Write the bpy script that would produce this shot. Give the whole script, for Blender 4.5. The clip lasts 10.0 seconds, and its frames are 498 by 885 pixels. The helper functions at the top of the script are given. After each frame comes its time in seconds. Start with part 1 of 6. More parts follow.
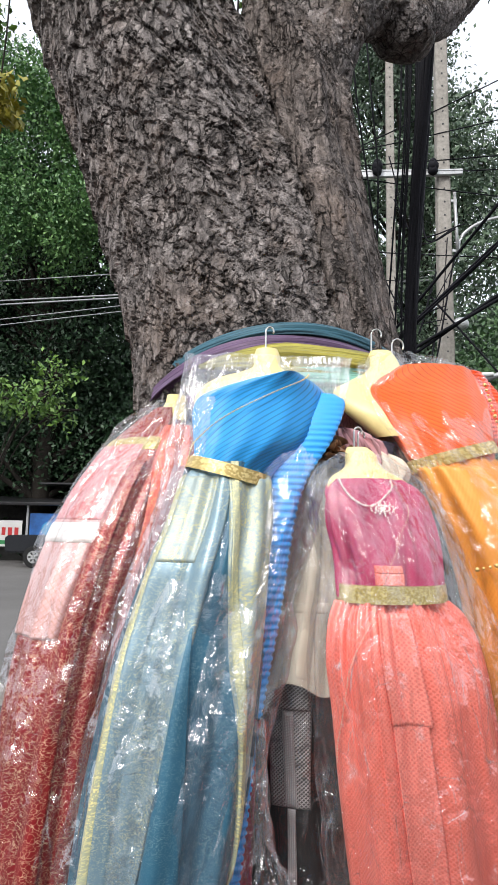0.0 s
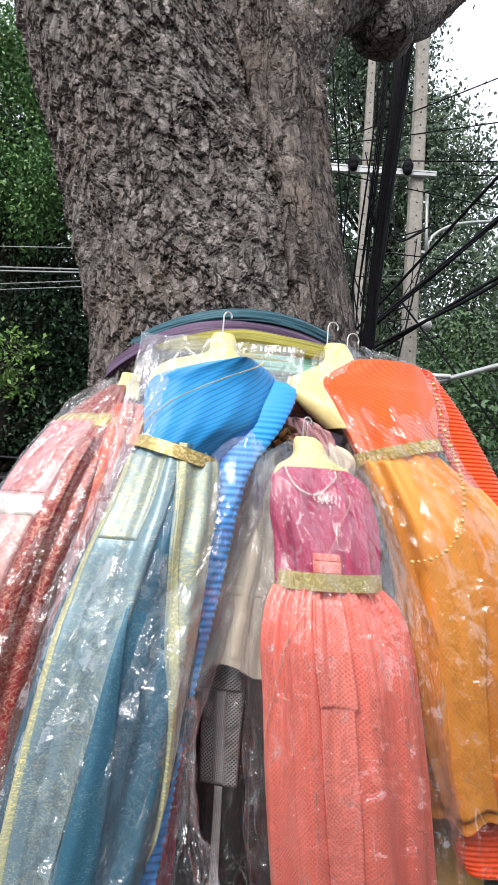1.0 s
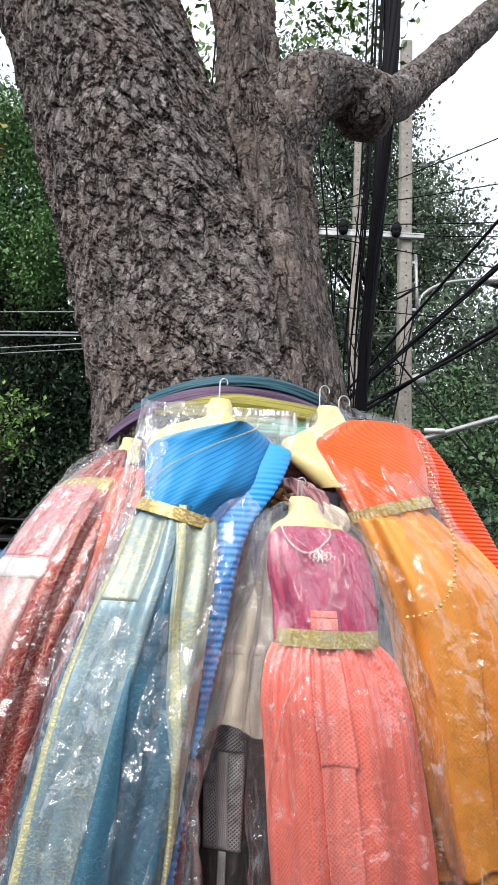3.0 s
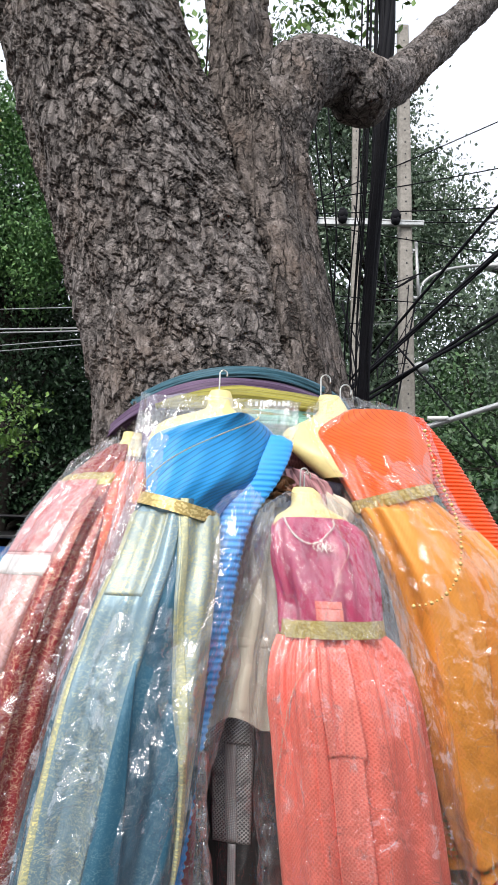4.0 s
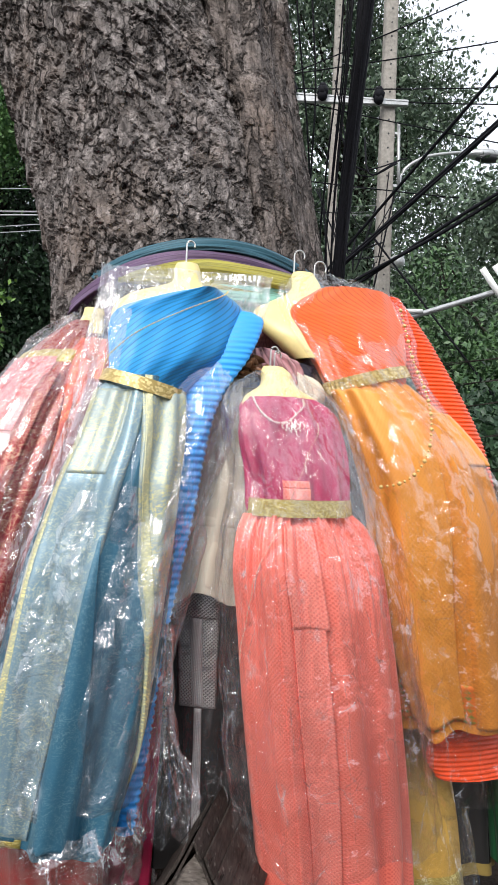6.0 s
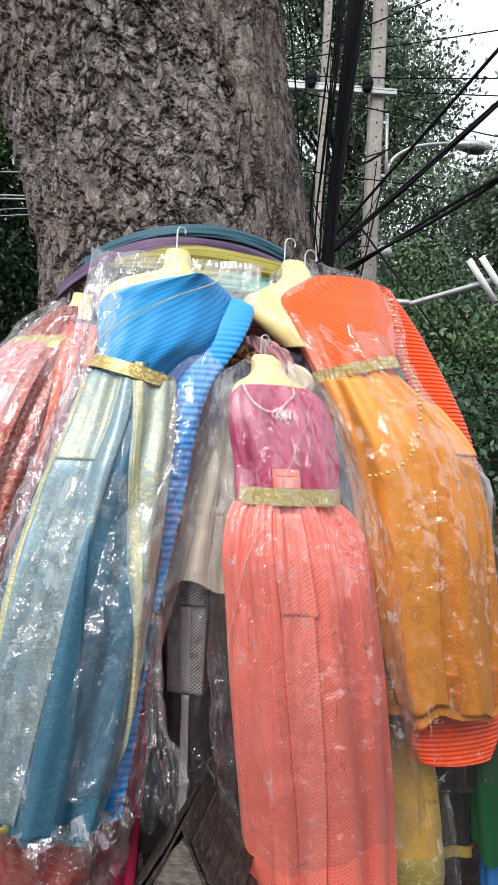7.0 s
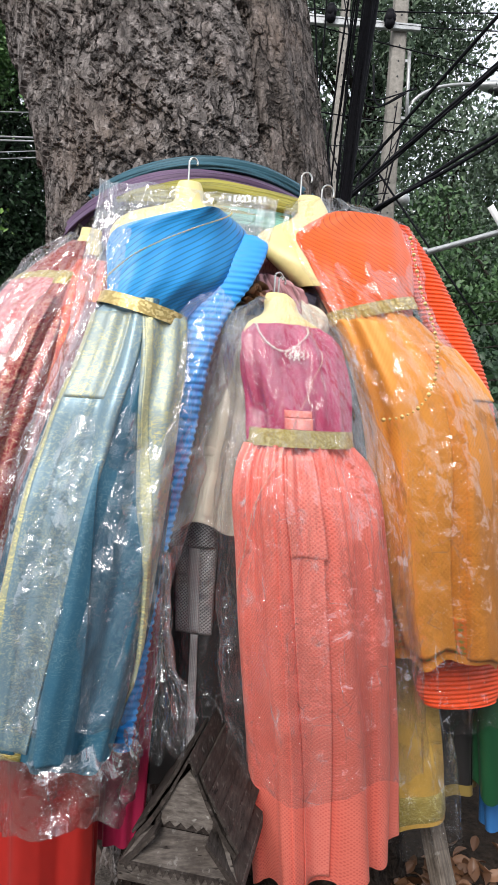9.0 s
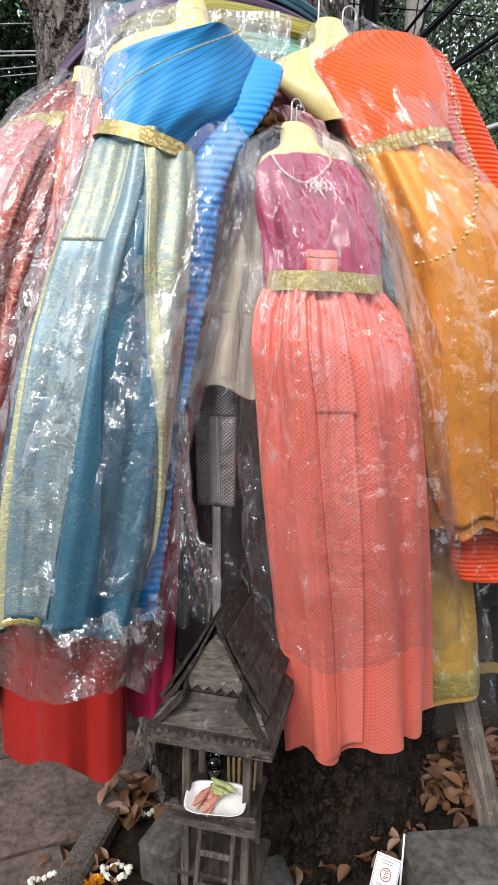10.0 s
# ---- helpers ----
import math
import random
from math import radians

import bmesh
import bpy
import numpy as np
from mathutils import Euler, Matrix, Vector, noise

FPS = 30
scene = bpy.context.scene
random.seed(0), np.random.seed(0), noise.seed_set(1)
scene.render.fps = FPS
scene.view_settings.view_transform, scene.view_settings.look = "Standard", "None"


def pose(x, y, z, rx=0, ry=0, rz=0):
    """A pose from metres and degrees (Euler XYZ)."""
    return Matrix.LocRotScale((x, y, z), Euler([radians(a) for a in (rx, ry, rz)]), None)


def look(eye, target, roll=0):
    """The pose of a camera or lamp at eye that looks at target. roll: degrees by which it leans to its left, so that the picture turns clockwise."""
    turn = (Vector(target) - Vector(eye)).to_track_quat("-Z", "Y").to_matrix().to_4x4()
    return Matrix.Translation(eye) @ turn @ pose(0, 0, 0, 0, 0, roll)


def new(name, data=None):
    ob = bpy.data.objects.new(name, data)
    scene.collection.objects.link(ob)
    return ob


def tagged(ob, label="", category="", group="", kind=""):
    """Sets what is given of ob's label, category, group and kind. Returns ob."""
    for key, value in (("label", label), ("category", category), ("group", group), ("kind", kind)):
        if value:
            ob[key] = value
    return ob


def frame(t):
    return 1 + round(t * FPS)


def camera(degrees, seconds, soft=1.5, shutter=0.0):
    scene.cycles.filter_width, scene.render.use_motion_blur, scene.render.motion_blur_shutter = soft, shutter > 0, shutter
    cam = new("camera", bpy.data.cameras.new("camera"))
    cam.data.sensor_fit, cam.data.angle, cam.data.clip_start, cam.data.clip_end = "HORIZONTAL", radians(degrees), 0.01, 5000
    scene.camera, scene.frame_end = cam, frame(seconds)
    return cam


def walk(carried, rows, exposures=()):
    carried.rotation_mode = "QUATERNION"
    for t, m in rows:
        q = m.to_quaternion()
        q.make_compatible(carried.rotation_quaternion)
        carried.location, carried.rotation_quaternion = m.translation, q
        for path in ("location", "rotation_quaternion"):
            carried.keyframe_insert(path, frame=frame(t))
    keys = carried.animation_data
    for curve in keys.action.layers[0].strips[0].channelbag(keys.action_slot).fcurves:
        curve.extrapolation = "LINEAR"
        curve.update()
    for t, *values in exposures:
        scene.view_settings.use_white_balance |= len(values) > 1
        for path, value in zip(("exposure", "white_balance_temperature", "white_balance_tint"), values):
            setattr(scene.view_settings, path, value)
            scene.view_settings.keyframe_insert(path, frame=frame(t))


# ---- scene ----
# ---------- camera ----------
cam = camera(42.0, 10.0)
PATH = [
    (0, (-0.034, 0.009, 1.512), (-0.144, 1.990, 1.771), 1.1),
    (0.2, (-0.026, 0.000, 1.514), (-0.160, 1.980, 1.824), 2.3),
    (0.5, (-0.014, -0.013, 1.516), (-0.032, 1.963, 1.821), 2.9),
    (1, (-0.012, -0.003, 1.506), (0.003, 1.985, 1.731), 4.3),
    (1.5, (-0.005, -0.039, 1.506), (-0.057, 1.949, 1.728), 2.8),
    (2, (-0.014, -0.052, 1.505), (-0.110, 1.928, 1.770), 2.3),
    (2.5, (-0.018, -0.061, 1.508), (-0.120, 1.911, 1.821), 3.8),
    (2.8, (-0.011, -0.062, 1.509), (-0.065, 1.903, 1.877), 3.4),
    (3, (-0.007, -0.062, 1.509), (-0.001, 1.898, 1.905), 3.2),
    (3.2, (-0.005, -0.061, 1.510), (-0.001, 1.897, 1.918), 2.1),
    (4.3, (-0.001, -0.046, 1.510), (-0.015, 1.922, 1.868), 2.0),
    (4.5, (-0.007, -0.045, 1.513), (-0.072, 1.923, 1.867), 1.5),
    (5, (-0.023, -0.041, 1.505), (-0.161, 1.924, 1.851), 3.8),
    (5.3, (-0.013, -0.022, 1.492), (-0.051, 1.960, 1.689), 3.4),
    (5.5, (-0.006, -0.010, 1.484), (0.043, 1.983, 1.643), 3.1),
    (5.7, (0.009, 0.005, 1.480), (0.083, 2.001, 1.577), 2.6),
    (7, (-0.003, 0.005, 1.476), (0.142, 2.000, 1.505), 2.8),
    (7.5, (0.000, 0.000, 1.472), (0.115, 1.996, 1.488), 1.9),
    (8, (0.002, 0.003, 1.472), (0.081, 2.002, 1.486), 2.1),
    (8.5, (0.003, 0.020, 1.467), (0.079, 2.018, 1.402), 2.4),
    (9, (-0.002, 0.029, 1.452), (0.119, 2.023, 1.335), 3.6),
    (9.5, (-0.000, 0.062, 1.428), (0.127, 2.052, 1.261), 3.6),
    (9.7, (0.013, 0.087, 1.392), (0.171, 2.069, 1.171), 4.0),
    (9.8, (0.028, 0.088, 1.390), (0.163, 2.063, 1.105), 2.7),
    (10, (0.012, 0.110, 1.305), (0.073, 2.081, 0.970), 1.6),
]
walk(cam, [(t, look(eye, target, roll)) for t, eye, target, roll in PATH], exposures=[(0.0, 0.38), (3.0, 0.32), (5.5, 0.34), (7.0, 0.30), (10.0, 0.22)])

# ---------- daylight: bright overcast ----------
world = bpy.data.worlds.new("overcast")
scene.world = world
world.use_nodes = True
wn, wl = world.node_tree.nodes, world.node_tree.links
sky = wn.new("ShaderNodeTexSky")
sky.sky_type, sky.sun_disc = "NISHITA", False
sky.sun_elevation, sky.sun_rotation = radians(41), radians(205)
sky.air_density, sky.dust_density = 1.0, 4.0
cloud = wn.new("ShaderNodeMix")
cloud.data_type = "RGBA"
cloud.inputs[0].default_value = 0.8
cloud.inputs[7].default_value = (9.9, 10.4, 11.4, 1)
wl.new(sky.outputs[0], cloud.inputs[6])
wl.new(cloud.outputs[2], wn["Background"].inputs[0])
wn["Background"].inputs[1].default_value = 0.115
sun = new("sun", bpy.data.lights.new("sun", "SUN"))
sun.data.energy, sun.data.angle, sun.data.color = 2.7, radians(28), (1.0, 0.97, 0.945)
sun.matrix_world = look((0, 0, 20), (9.0, 19.0, 2.0))


# ---------- materials ----------
class Nodes:
    """A small node-tree writer."""

    def __init__(self, name):
        self.mat = bpy.data.materials.new(name)
        self.mat.use_nodes = True
        self.n, self.l = self.mat.node_tree.nodes, self.mat.node_tree.links
        self.bsdf, self.out = self.n["Principled BSDF"], self.n["Material Output"]
        self.co = self.n.new("ShaderNodeTexCoord")

    def put(self, kind, **sets):
        node = self.n.new(kind)
        for key, value in sets.items():
            if key.startswith("i_"):
                node.inputs[key[2:]].default_value = value
            else:
                setattr(node, key, value)
        return node

    def link(self, a, b):
        self.l.new(a, b)

    def coords(self, uv=False, scale=(1, 1, 1), rot=0.0):
        m = self.put("ShaderNodeMapping")
        m.inputs["Scale"].default_value = scale
        m.inputs["Rotation"].default_value = (0, 0, rot)
        self.link(self.co.outputs["UV" if uv else "Object"], m.inputs["Vector"])
        return m.outputs[0]

    def noise(self, scale, detail=4, uv=False, stretch=(1, 1, 1), rough=0.6, warp=0.0):
        t = self.put("ShaderNodeTexNoise", i_Scale=scale, i_Detail=detail, i_Roughness=rough, i_Distortion=warp)
        self.link(self.coords(uv, stretch), t.inputs["Vector"])
        return t.outputs["Fac"]

    def math(self, op, a, b=0.0, c=0.0):
        m = self.put("ShaderNodeMath", operation=op)
        for i, v in enumerate((a, b, c)):
            if isinstance(v, (int, float)):
                m.inputs[i].default_value = v
            else:
                self.link(v, m.inputs[i])
        return m.outputs[0]

    def ramp(self, fac, a=0.4, b=0.6):
        m = self.put("ShaderNodeMapRange")
        m.inputs["From Min"].default_value, m.inputs["From Max"].default_value = a, b
        self.link(fac, m.inputs["Value"])
        return m.outputs[0]

    def mix(self, fac, a, b, blend="MIX"):
        m = self.put("ShaderNodeMix", data_type="RGBA", blend_type=blend)
        if isinstance(fac, (int, float)):
            m.inputs[0].default_value = fac
        else:
            self.link(fac, m.inputs[0])
        for i, v in ((6, a), (7, b)):
            if isinstance(v, tuple):
                m.inputs[i].default_value = (*v[:3], 1)
            else:
                self.link(v, m.inputs[i])
        return m.outputs[2]

    def bump(self, height, strength=0.3, distance=0.01, normal=None):
        b = self.put("ShaderNodeBump", i_Strength=strength, i_Distance=distance)
        self.link(height, b.inputs["Height"])
        if normal:
            self.link(normal, b.inputs["Normal"])
        return b.outputs[0]

    def done(self, color, rough=0.6, metal=0.0, normal=None):
        for key, v in (("Base Color", color), ("Roughness", rough), ("Metallic", metal)):
            if isinstance(v, tuple):
                self.bsdf.inputs[key].default_value = (*v[:3], 1)
            elif isinstance(v, (int, float)):
                self.bsdf.inputs[key].default_value = v
            else:
                self.link(v, self.bsdf.inputs[key])
        if normal:
            self.link(normal, self.bsdf.inputs["Normal"])
        return self.mat


def dim(c, k):
    return tuple(min(1.0, v * k) for v in c[:3])


def plain(name, base, rough=0.6, metal=0.0, fine=120, coarse=6, var=0.25, bump=0.15, dist=0.002, stretch=(1, 1, 1)):
    """A surface with grain and stains at two scales."""
    m = Nodes(name)
    a, b = m.noise(fine, 5, stretch=stretch), m.noise(coarse, 3)
    col = m.mix(m.ramp(a, 0.3, 0.7), dim(base, 1 - var), dim(base, 1 + var))
    col = m.mix(m.ramp(b, 0.35, 0.75), col, m.mix(1.0, col, (1 - var, 1 - var, 1 - var), "MULTIPLY"))
    if rough >= 0.8:
        m.bsdf.inputs["Specular IOR Level"].default_value = 0.15
    return m.done(col, rough, metal, m.bump(a, bump, dist))


def cloth(name, base, rough=0.55, pleat=0.0, across=False, sheen=0.04, var=0.12, strength=0.5, rot=0.0, deep=0.5):
    """Woven cloth; pleat: spacing in metres of fine pleats along the length."""
    m = Nodes(name)
    weave = m.noise(900, 2, True)
    fold = m.noise(14, 3, True, (1, 0.35, 1))
    col = m.mix(m.ramp(fold, 0.3, 0.7), dim(base, 1 - var), dim(base, 1 + var))
    nrm = m.bump(weave, 0.12, 0.001)
    if pleat:
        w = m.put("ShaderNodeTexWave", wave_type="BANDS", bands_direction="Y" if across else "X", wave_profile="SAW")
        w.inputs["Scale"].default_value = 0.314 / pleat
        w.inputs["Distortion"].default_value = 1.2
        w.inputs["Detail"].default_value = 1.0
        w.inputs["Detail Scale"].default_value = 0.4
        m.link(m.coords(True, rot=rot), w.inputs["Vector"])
        # pleat troughs darkened in the colour, standing in for their own shade
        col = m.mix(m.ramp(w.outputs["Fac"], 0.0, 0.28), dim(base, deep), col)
        nrm = m.bump(w.outputs["Fac"], strength, 0.006, nrm)
    m.bsdf.inputs["Sheen Weight"].default_value = sheen
    return m.done(col, rough, 0.0, nrm)


def brocade(name, ground, thread, period=0.012, amount=0.5, metal=0.6, rough=0.38, swirl=False, tall=1.0, lustre=0.22):
    """Silk with a small repeated figure woven in coloured or metal thread."""
    m = Nodes(name)
    if swirl == "glitter":
        spots = m.put("ShaderNodeTexVoronoi", i_Scale=1 / period)
        m.link(m.coords(True), spots.inputs["Vector"])
        pick = m.put("ShaderNodeSeparateXYZ")
        m.link(spots.outputs["Color"], pick.inputs[0])
        fac = m.math("MULTIPLY", m.ramp(pick.outputs[0], 1 - amount, 1.15 - amount), m.ramp(m.noise(26, 4, True, (1, 0.4, 1)), 0.30, 0.60))
    elif swirl == "dots":
        sep = m.put("ShaderNodeSeparateXYZ")
        m.link(m.coords(True, (3.1416 / period, 3.1416 / (period * tall), 1)), sep.inputs[0])
        lat = m.math("MULTIPLY", m.math("SINE", m.math("ADD", sep.outputs[0], sep.outputs[1])), m.math("SINE", m.math("SUBTRACT", sep.outputs[0], sep.outputs[1])))
        fac = m.math("MULTIPLY", m.ramp(m.math("ABSOLUTE", lat), 0.38, 0.70), amount)
    elif swirl == "net":
        sep = m.put("ShaderNodeSeparateXYZ")
        m.link(m.coords(True, (3.1416 / period, 3.1416 / (period * tall), 1)), sep.inputs[0])
        a = m.math("ABSOLUTE", m.math("SINE", m.math("ADD", sep.outputs[0], sep.outputs[1])))
        b = m.math("ABSOLUTE", m.math("SINE", m.math("SUBTRACT", sep.outputs[0], sep.outputs[1])))
        fac = m.ramp(m.math("MINIMUM", a, b), 0.4 * amount, 0.15 * amount)
    elif swirl:
        v = m.put("ShaderNodeTexVoronoi", feature="DISTANCE_TO_EDGE", i_Scale=1 / period)
        n = m.put("ShaderNodeTexNoise", i_Scale=0.5 / period, i_Detail=2)
        add = m.put("ShaderNodeMix", data_type="VECTOR")
        add.inputs[0].default_value = 0.035
        m.link(m.coords(True), n.inputs["Vector"])
        m.link(m.coords(True), add.inputs[4])
        m.link(n.outputs["Color"], add.inputs[5])
        m.link(add.outputs[1], v.inputs["Vector"])
        fac = m.ramp(v.outputs["Distance"], 0.10 * amount + 0.05, 0.04 * amount)
    else:
        sep = m.put("ShaderNodeSeparateXYZ")
        m.link(m.coords(True, (6.2832 / period, 6.2832 / (period * tall), 1)), sep.inputs[0])
        a = m.math("ADD", sep.outputs[0], sep.outputs[1])
        b = m.math("SUBTRACT", sep.outputs[0], sep.outputs[1])
        lattice = m.math("MULTIPLY", m.math("SINE", a), m.math("SINE", b))
        small = m.math("MULTIPLY", m.math("SINE", m.math("MULTIPLY", sep.outputs[0], 3.0)), m.math("SINE", m.math("MULTIPLY", sep.outputs[1], 3.0)))
        fac = m.ramp(m.math("ADD", lattice, m.math("MULTIPLY", small, 0.45)), 0.75 - amount, 1.05 - amount)
    fold = m.noise(10, 3, True, (1, 0.3, 1))
    wear = m.noise(70, 3, True)
    fac = m.math("MULTIPLY", fac, m.ramp(wear, 0.25, 0.55))
    base = m.mix(m.ramp(fold, 0.3, 0.7), dim(ground, 0.88), dim(ground, 1.1))
    col = m.mix(fac, base, thread)
    glint = m.noise(1500, 2, True)
    nrm = m.bump(fac, 0.08, 0.001, m.bump(glint, 0.25, 0.001, m.bump(m.noise(22, 4, True, (1, 0.4, 1)), 0.35, 0.01)))
    m.bsdf.inputs["Sheen Weight"].default_value = 0.04
    return m.done(col, rough, m.math("MULTIPLY_ADD", fac, metal * (1 - lustre), lustre), nrm)


def film_wrap(name, haze=0.05, crinkle=1.0, layers=1.7, tint=(0.98, 0.98, 0.985)):
    """Thin clear plastic: smooth glossy stretches, long creases, crumpled patches and a slight milky haze."""
    m = Nodes(name)
    clear = m.put("ShaderNodeBsdfTransparent")
    clear.inputs[0].default_value = (*tint, 1)
    shine = m.put("ShaderNodeBsdfGlossy")
    shine.inputs["Roughness"].default_value = 0.045
    milk = m.put("ShaderNodeBsdfDiffuse")
    milk.inputs[0].default_value = (0.85, 0.87, 0.9, 1)
    creases = m.noise(90, 4, True, (1, 0.06, 1), 0.6, 0.5)
    warp = m.put("ShaderNodeTexNoise", i_Scale=22.0, i_Detail=3.0)
    m.link(m.coords(True), warp.inputs["Vector"])
    bent = m.put("ShaderNodeMix", data_type="VECTOR")
    bent.inputs[0].default_value = 0.03
    m.link(m.coords(True, (1, 0.6, 1)), bent.inputs[4])
    m.link(warp.outputs["Color"], bent.inputs[5])
    # crumples: every cell of the sheet is its own flat facet, leaning its own way
    facets = []
    for scale in (60.0, 150.0):
        cell = m.put("ShaderNodeTexVoronoi", i_Scale=scale)
        m.link(bent.outputs[1], cell.inputs["Vector"])
        away, lean, rise = (m.put("ShaderNodeVectorMath", operation=op) for op in ("SUBTRACT", "SUBTRACT", "DOT_PRODUCT"))
        m.link(bent.outputs[1], away.inputs[0])
        m.link(cell.outputs["Position"], away.inputs[1])
        m.link(cell.outputs["Color"], lean.inputs[0])
        lean.inputs[1].default_value = (0.5, 0.5, 0.5)
        m.link(away.outputs[0], rise.inputs[0])
        m.link(lean.outputs[0], rise.inputs[1])
        facets.append(rise.outputs["Value"])
    patch = m.ramp(m.noise(9, 4, True, (1, 0.6, 1)), 0.40, 0.58)
    height = m.math("MULTIPLY", m.math("MULTIPLY_ADD", facets[1], 0.6, facets[0]), patch)
    nrm = m.bump(height, min(1.0, 0.9 * crinkle), 1.25, m.bump(creases, 0.40 * crinkle, 0.005))
    fres = m.put("ShaderNodeFresnel")
    fres.inputs[0].default_value = 1.5
    for node in (shine, milk, fres):
        m.link(nrm, node.inputs["Normal"])
    one, two = m.put("ShaderNodeMixShader"), m.put("ShaderNodeMixShader")
    streak = m.ramp(m.noise(26, 4, True, (1, 0.12, 1)), 0.45, 0.75)
    m.link(clear.outputs[0], one.inputs[1])
    m.link(milk.outputs[0], one.inputs[2])
    # sharp folds of doubled sheet, their white glints painted in as milky lines
    fold = None
    for scale, tall, turn in ((16.0, 0.10, 0.16), (26.0, 0.14, -0.34), (34.0, 0.5, 0.9)):
        lines = m.put("ShaderNodeTexVoronoi", feature="DISTANCE_TO_EDGE", i_Scale=scale)
        bent2 = m.put("ShaderNodeMix", data_type="VECTOR")
        bent2.inputs[0].default_value = 0.006
        m.link(m.coords(True, (1, tall, 1), turn), bent2.inputs[4])
        m.link(warp.outputs["Color"], bent2.inputs[5])
        m.link(bent2.outputs[1], lines.inputs["Vector"])
        line = m.math("MULTIPLY", m.ramp(lines.outputs["Distance"], 0.018, 0.0), m.ramp(m.noise(scale * 0.6, 4, True, (1, 0.5, 1)), 0.52, 0.66))
        fold = line if fold is None else m.math("MAXIMUM", fold, line)
    m.link(m.math("ADD", m.math("MULTIPLY_ADD", streak, haze * 0.6, haze * 0.6), m.math("MULTIPLY", fold, 0.30 * crinkle)), one.inputs[0])
    gleam = m.math("MINIMUM", m.math("MULTIPLY", fres.outputs[0], layers * 1.25), 0.14 * layers + 0.05)
    m.link(m.math("MINIMUM", m.math("ADD", gleam, m.math("MULTIPLY", fold, 0.20 * crinkle)), 0.8), two.inputs[0])
    m.link(one.outputs[0], two.inputs[1])
    m.link(shine.outputs[0], two.inputs[2])
    m.link(two.outputs[0], m.out.inputs[0])
    return m.mat


def wood(name, dark, light, along, pale=0.0):
    """Weathered board: long grain with open cracks, stains and bleached flecks; along: the grain's axis."""
    m = Nodes(name)
    stretch = tuple(0.06 if k == along else 1.0 for k in "xyz")
    grain, fibre = m.noise(150, 5, stretch=stretch), m.noise(420, 3, stretch=stretch)
    stain, fleck = m.noise(18, 4), m.noise(75, 4)
    col = m.mix(m.ramp(grain, 0.30, 0.70), dark, light)
    col = m.mix(m.ramp(stain, 0.42, 0.70), col, m.mix(1.0, col, (0.5, 0.47, 0.45), "MULTIPLY"))
    col = m.mix(m.math("MULTIPLY", m.ramp(fleck, 0.60, 0.72), pale), col, (0.42, 0.40, 0.37))
    crack = m.ramp(m.noise(95, 3, stretch=stretch), 0.29, 0.34)
    col = m.mix(crack, dim(dark, 0.45), col)
    m.bsdf.inputs["Specular IOR Level"].default_value = 0.2
    return m.done(col, 0.85, 0.0, m.bump(crack, 0.8, 0.004, m.bump(fibre, 0.5, 0.002)))


def leaf_mat(name, dark, light, gloss=0.5):
    m = Nodes(name)
    geo = m.put("ShaderNodeNewGeometry")
    col = m.mix(geo.outputs["Random Per Island"], dark, light)
    col = m.mix(m.ramp(m.noise(0.6, 2), 0.35, 0.65), col, m.mix(0.5, col, dim(dark, 0.8)))
    m.bsdf.inputs["Transmission Weight"].default_value = 0.0
    return m.done(col, gloss)


def bark_mat(name, dark, light, warm, tall=0.42):
    m = Nodes(name)
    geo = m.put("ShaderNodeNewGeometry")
    fine, grain = m.noise(190, 6), m.noise(60, 5, stretch=(1, 1, 0.7 * tall))
    blotch, lichen = m.noise(5, 4), m.noise(26, 5)
    flakes = m.put("ShaderNodeTexVoronoi", i_Scale=34.0)
    m.link(m.coords(False, (1, 1, 0.6)), flakes.inputs["Vector"])
    wob = m.put("ShaderNodeTexNoise", i_Scale=30.0, i_Detail=3.0)
    m.link(m.coords(), wob.inputs["Vector"])
    bent = m.put("ShaderNodeMix", data_type="VECTOR")
    bent.inputs[0].default_value = 0.035
    m.link(m.coords(False, (1, 1, tall)), bent.inputs[4])
    m.link(wob.outputs["Color"], bent.inputs[5])
    gaps = []
    for sc in (30.0, 62.0):
        vor = m.put("ShaderNodeTexVoronoi", feature="DISTANCE_TO_EDGE", i_Scale=sc)
        m.link(bent.outputs[1], vor.inputs["Vector"])
        gaps.append(m.ramp(vor.outputs["Distance"], 0.0, 0.10))
    crack = m.math("MULTIPLY", m.math("MAXIMUM", gaps[0], m.ramp(m.noise(9, 3), 0.45, 0.6)), m.math("MULTIPLY_ADD", gaps[1], 0.22, 0.78))
    tone = m.put("ShaderNodeSeparateXYZ")
    m.link(flakes.outputs["Color"], tone.inputs[0])
    col = m.mix(m.ramp(grain, 0.28, 0.72), dark, light)
    col = m.mix(m.math("MULTIPLY", tone.outputs[0], 0.55), col, dim(dark, 1.3))
    col = m.mix(m.math("MULTIPLY", m.ramp(blotch, 0.48, 0.72), 0.7), col, warm)
    col = m.mix(m.math("MULTIPLY", m.ramp(lichen, 0.55, 0.68), 0.6), col, dim(light, 1.25))
    # crevice shade put into the bark colour: concave spots go darker
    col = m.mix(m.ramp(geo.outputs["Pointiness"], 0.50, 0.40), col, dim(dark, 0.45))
    col = m.mix(m.ramp(fine, 0.3, 0.75), m.mix(1.0, col, (0.62, 0.62, 0.62), "MULTIPLY"), col)
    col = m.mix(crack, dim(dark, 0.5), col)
    m.bsdf.inputs["Specular IOR Level"].default_value = 0.15
    return m.done(col, 0.9, 0.0, m.bump(fine, 0.9, 0.006, m.bump(grain, 0.8, 0.010, m.bump(crack, 1.0, 0.012))))


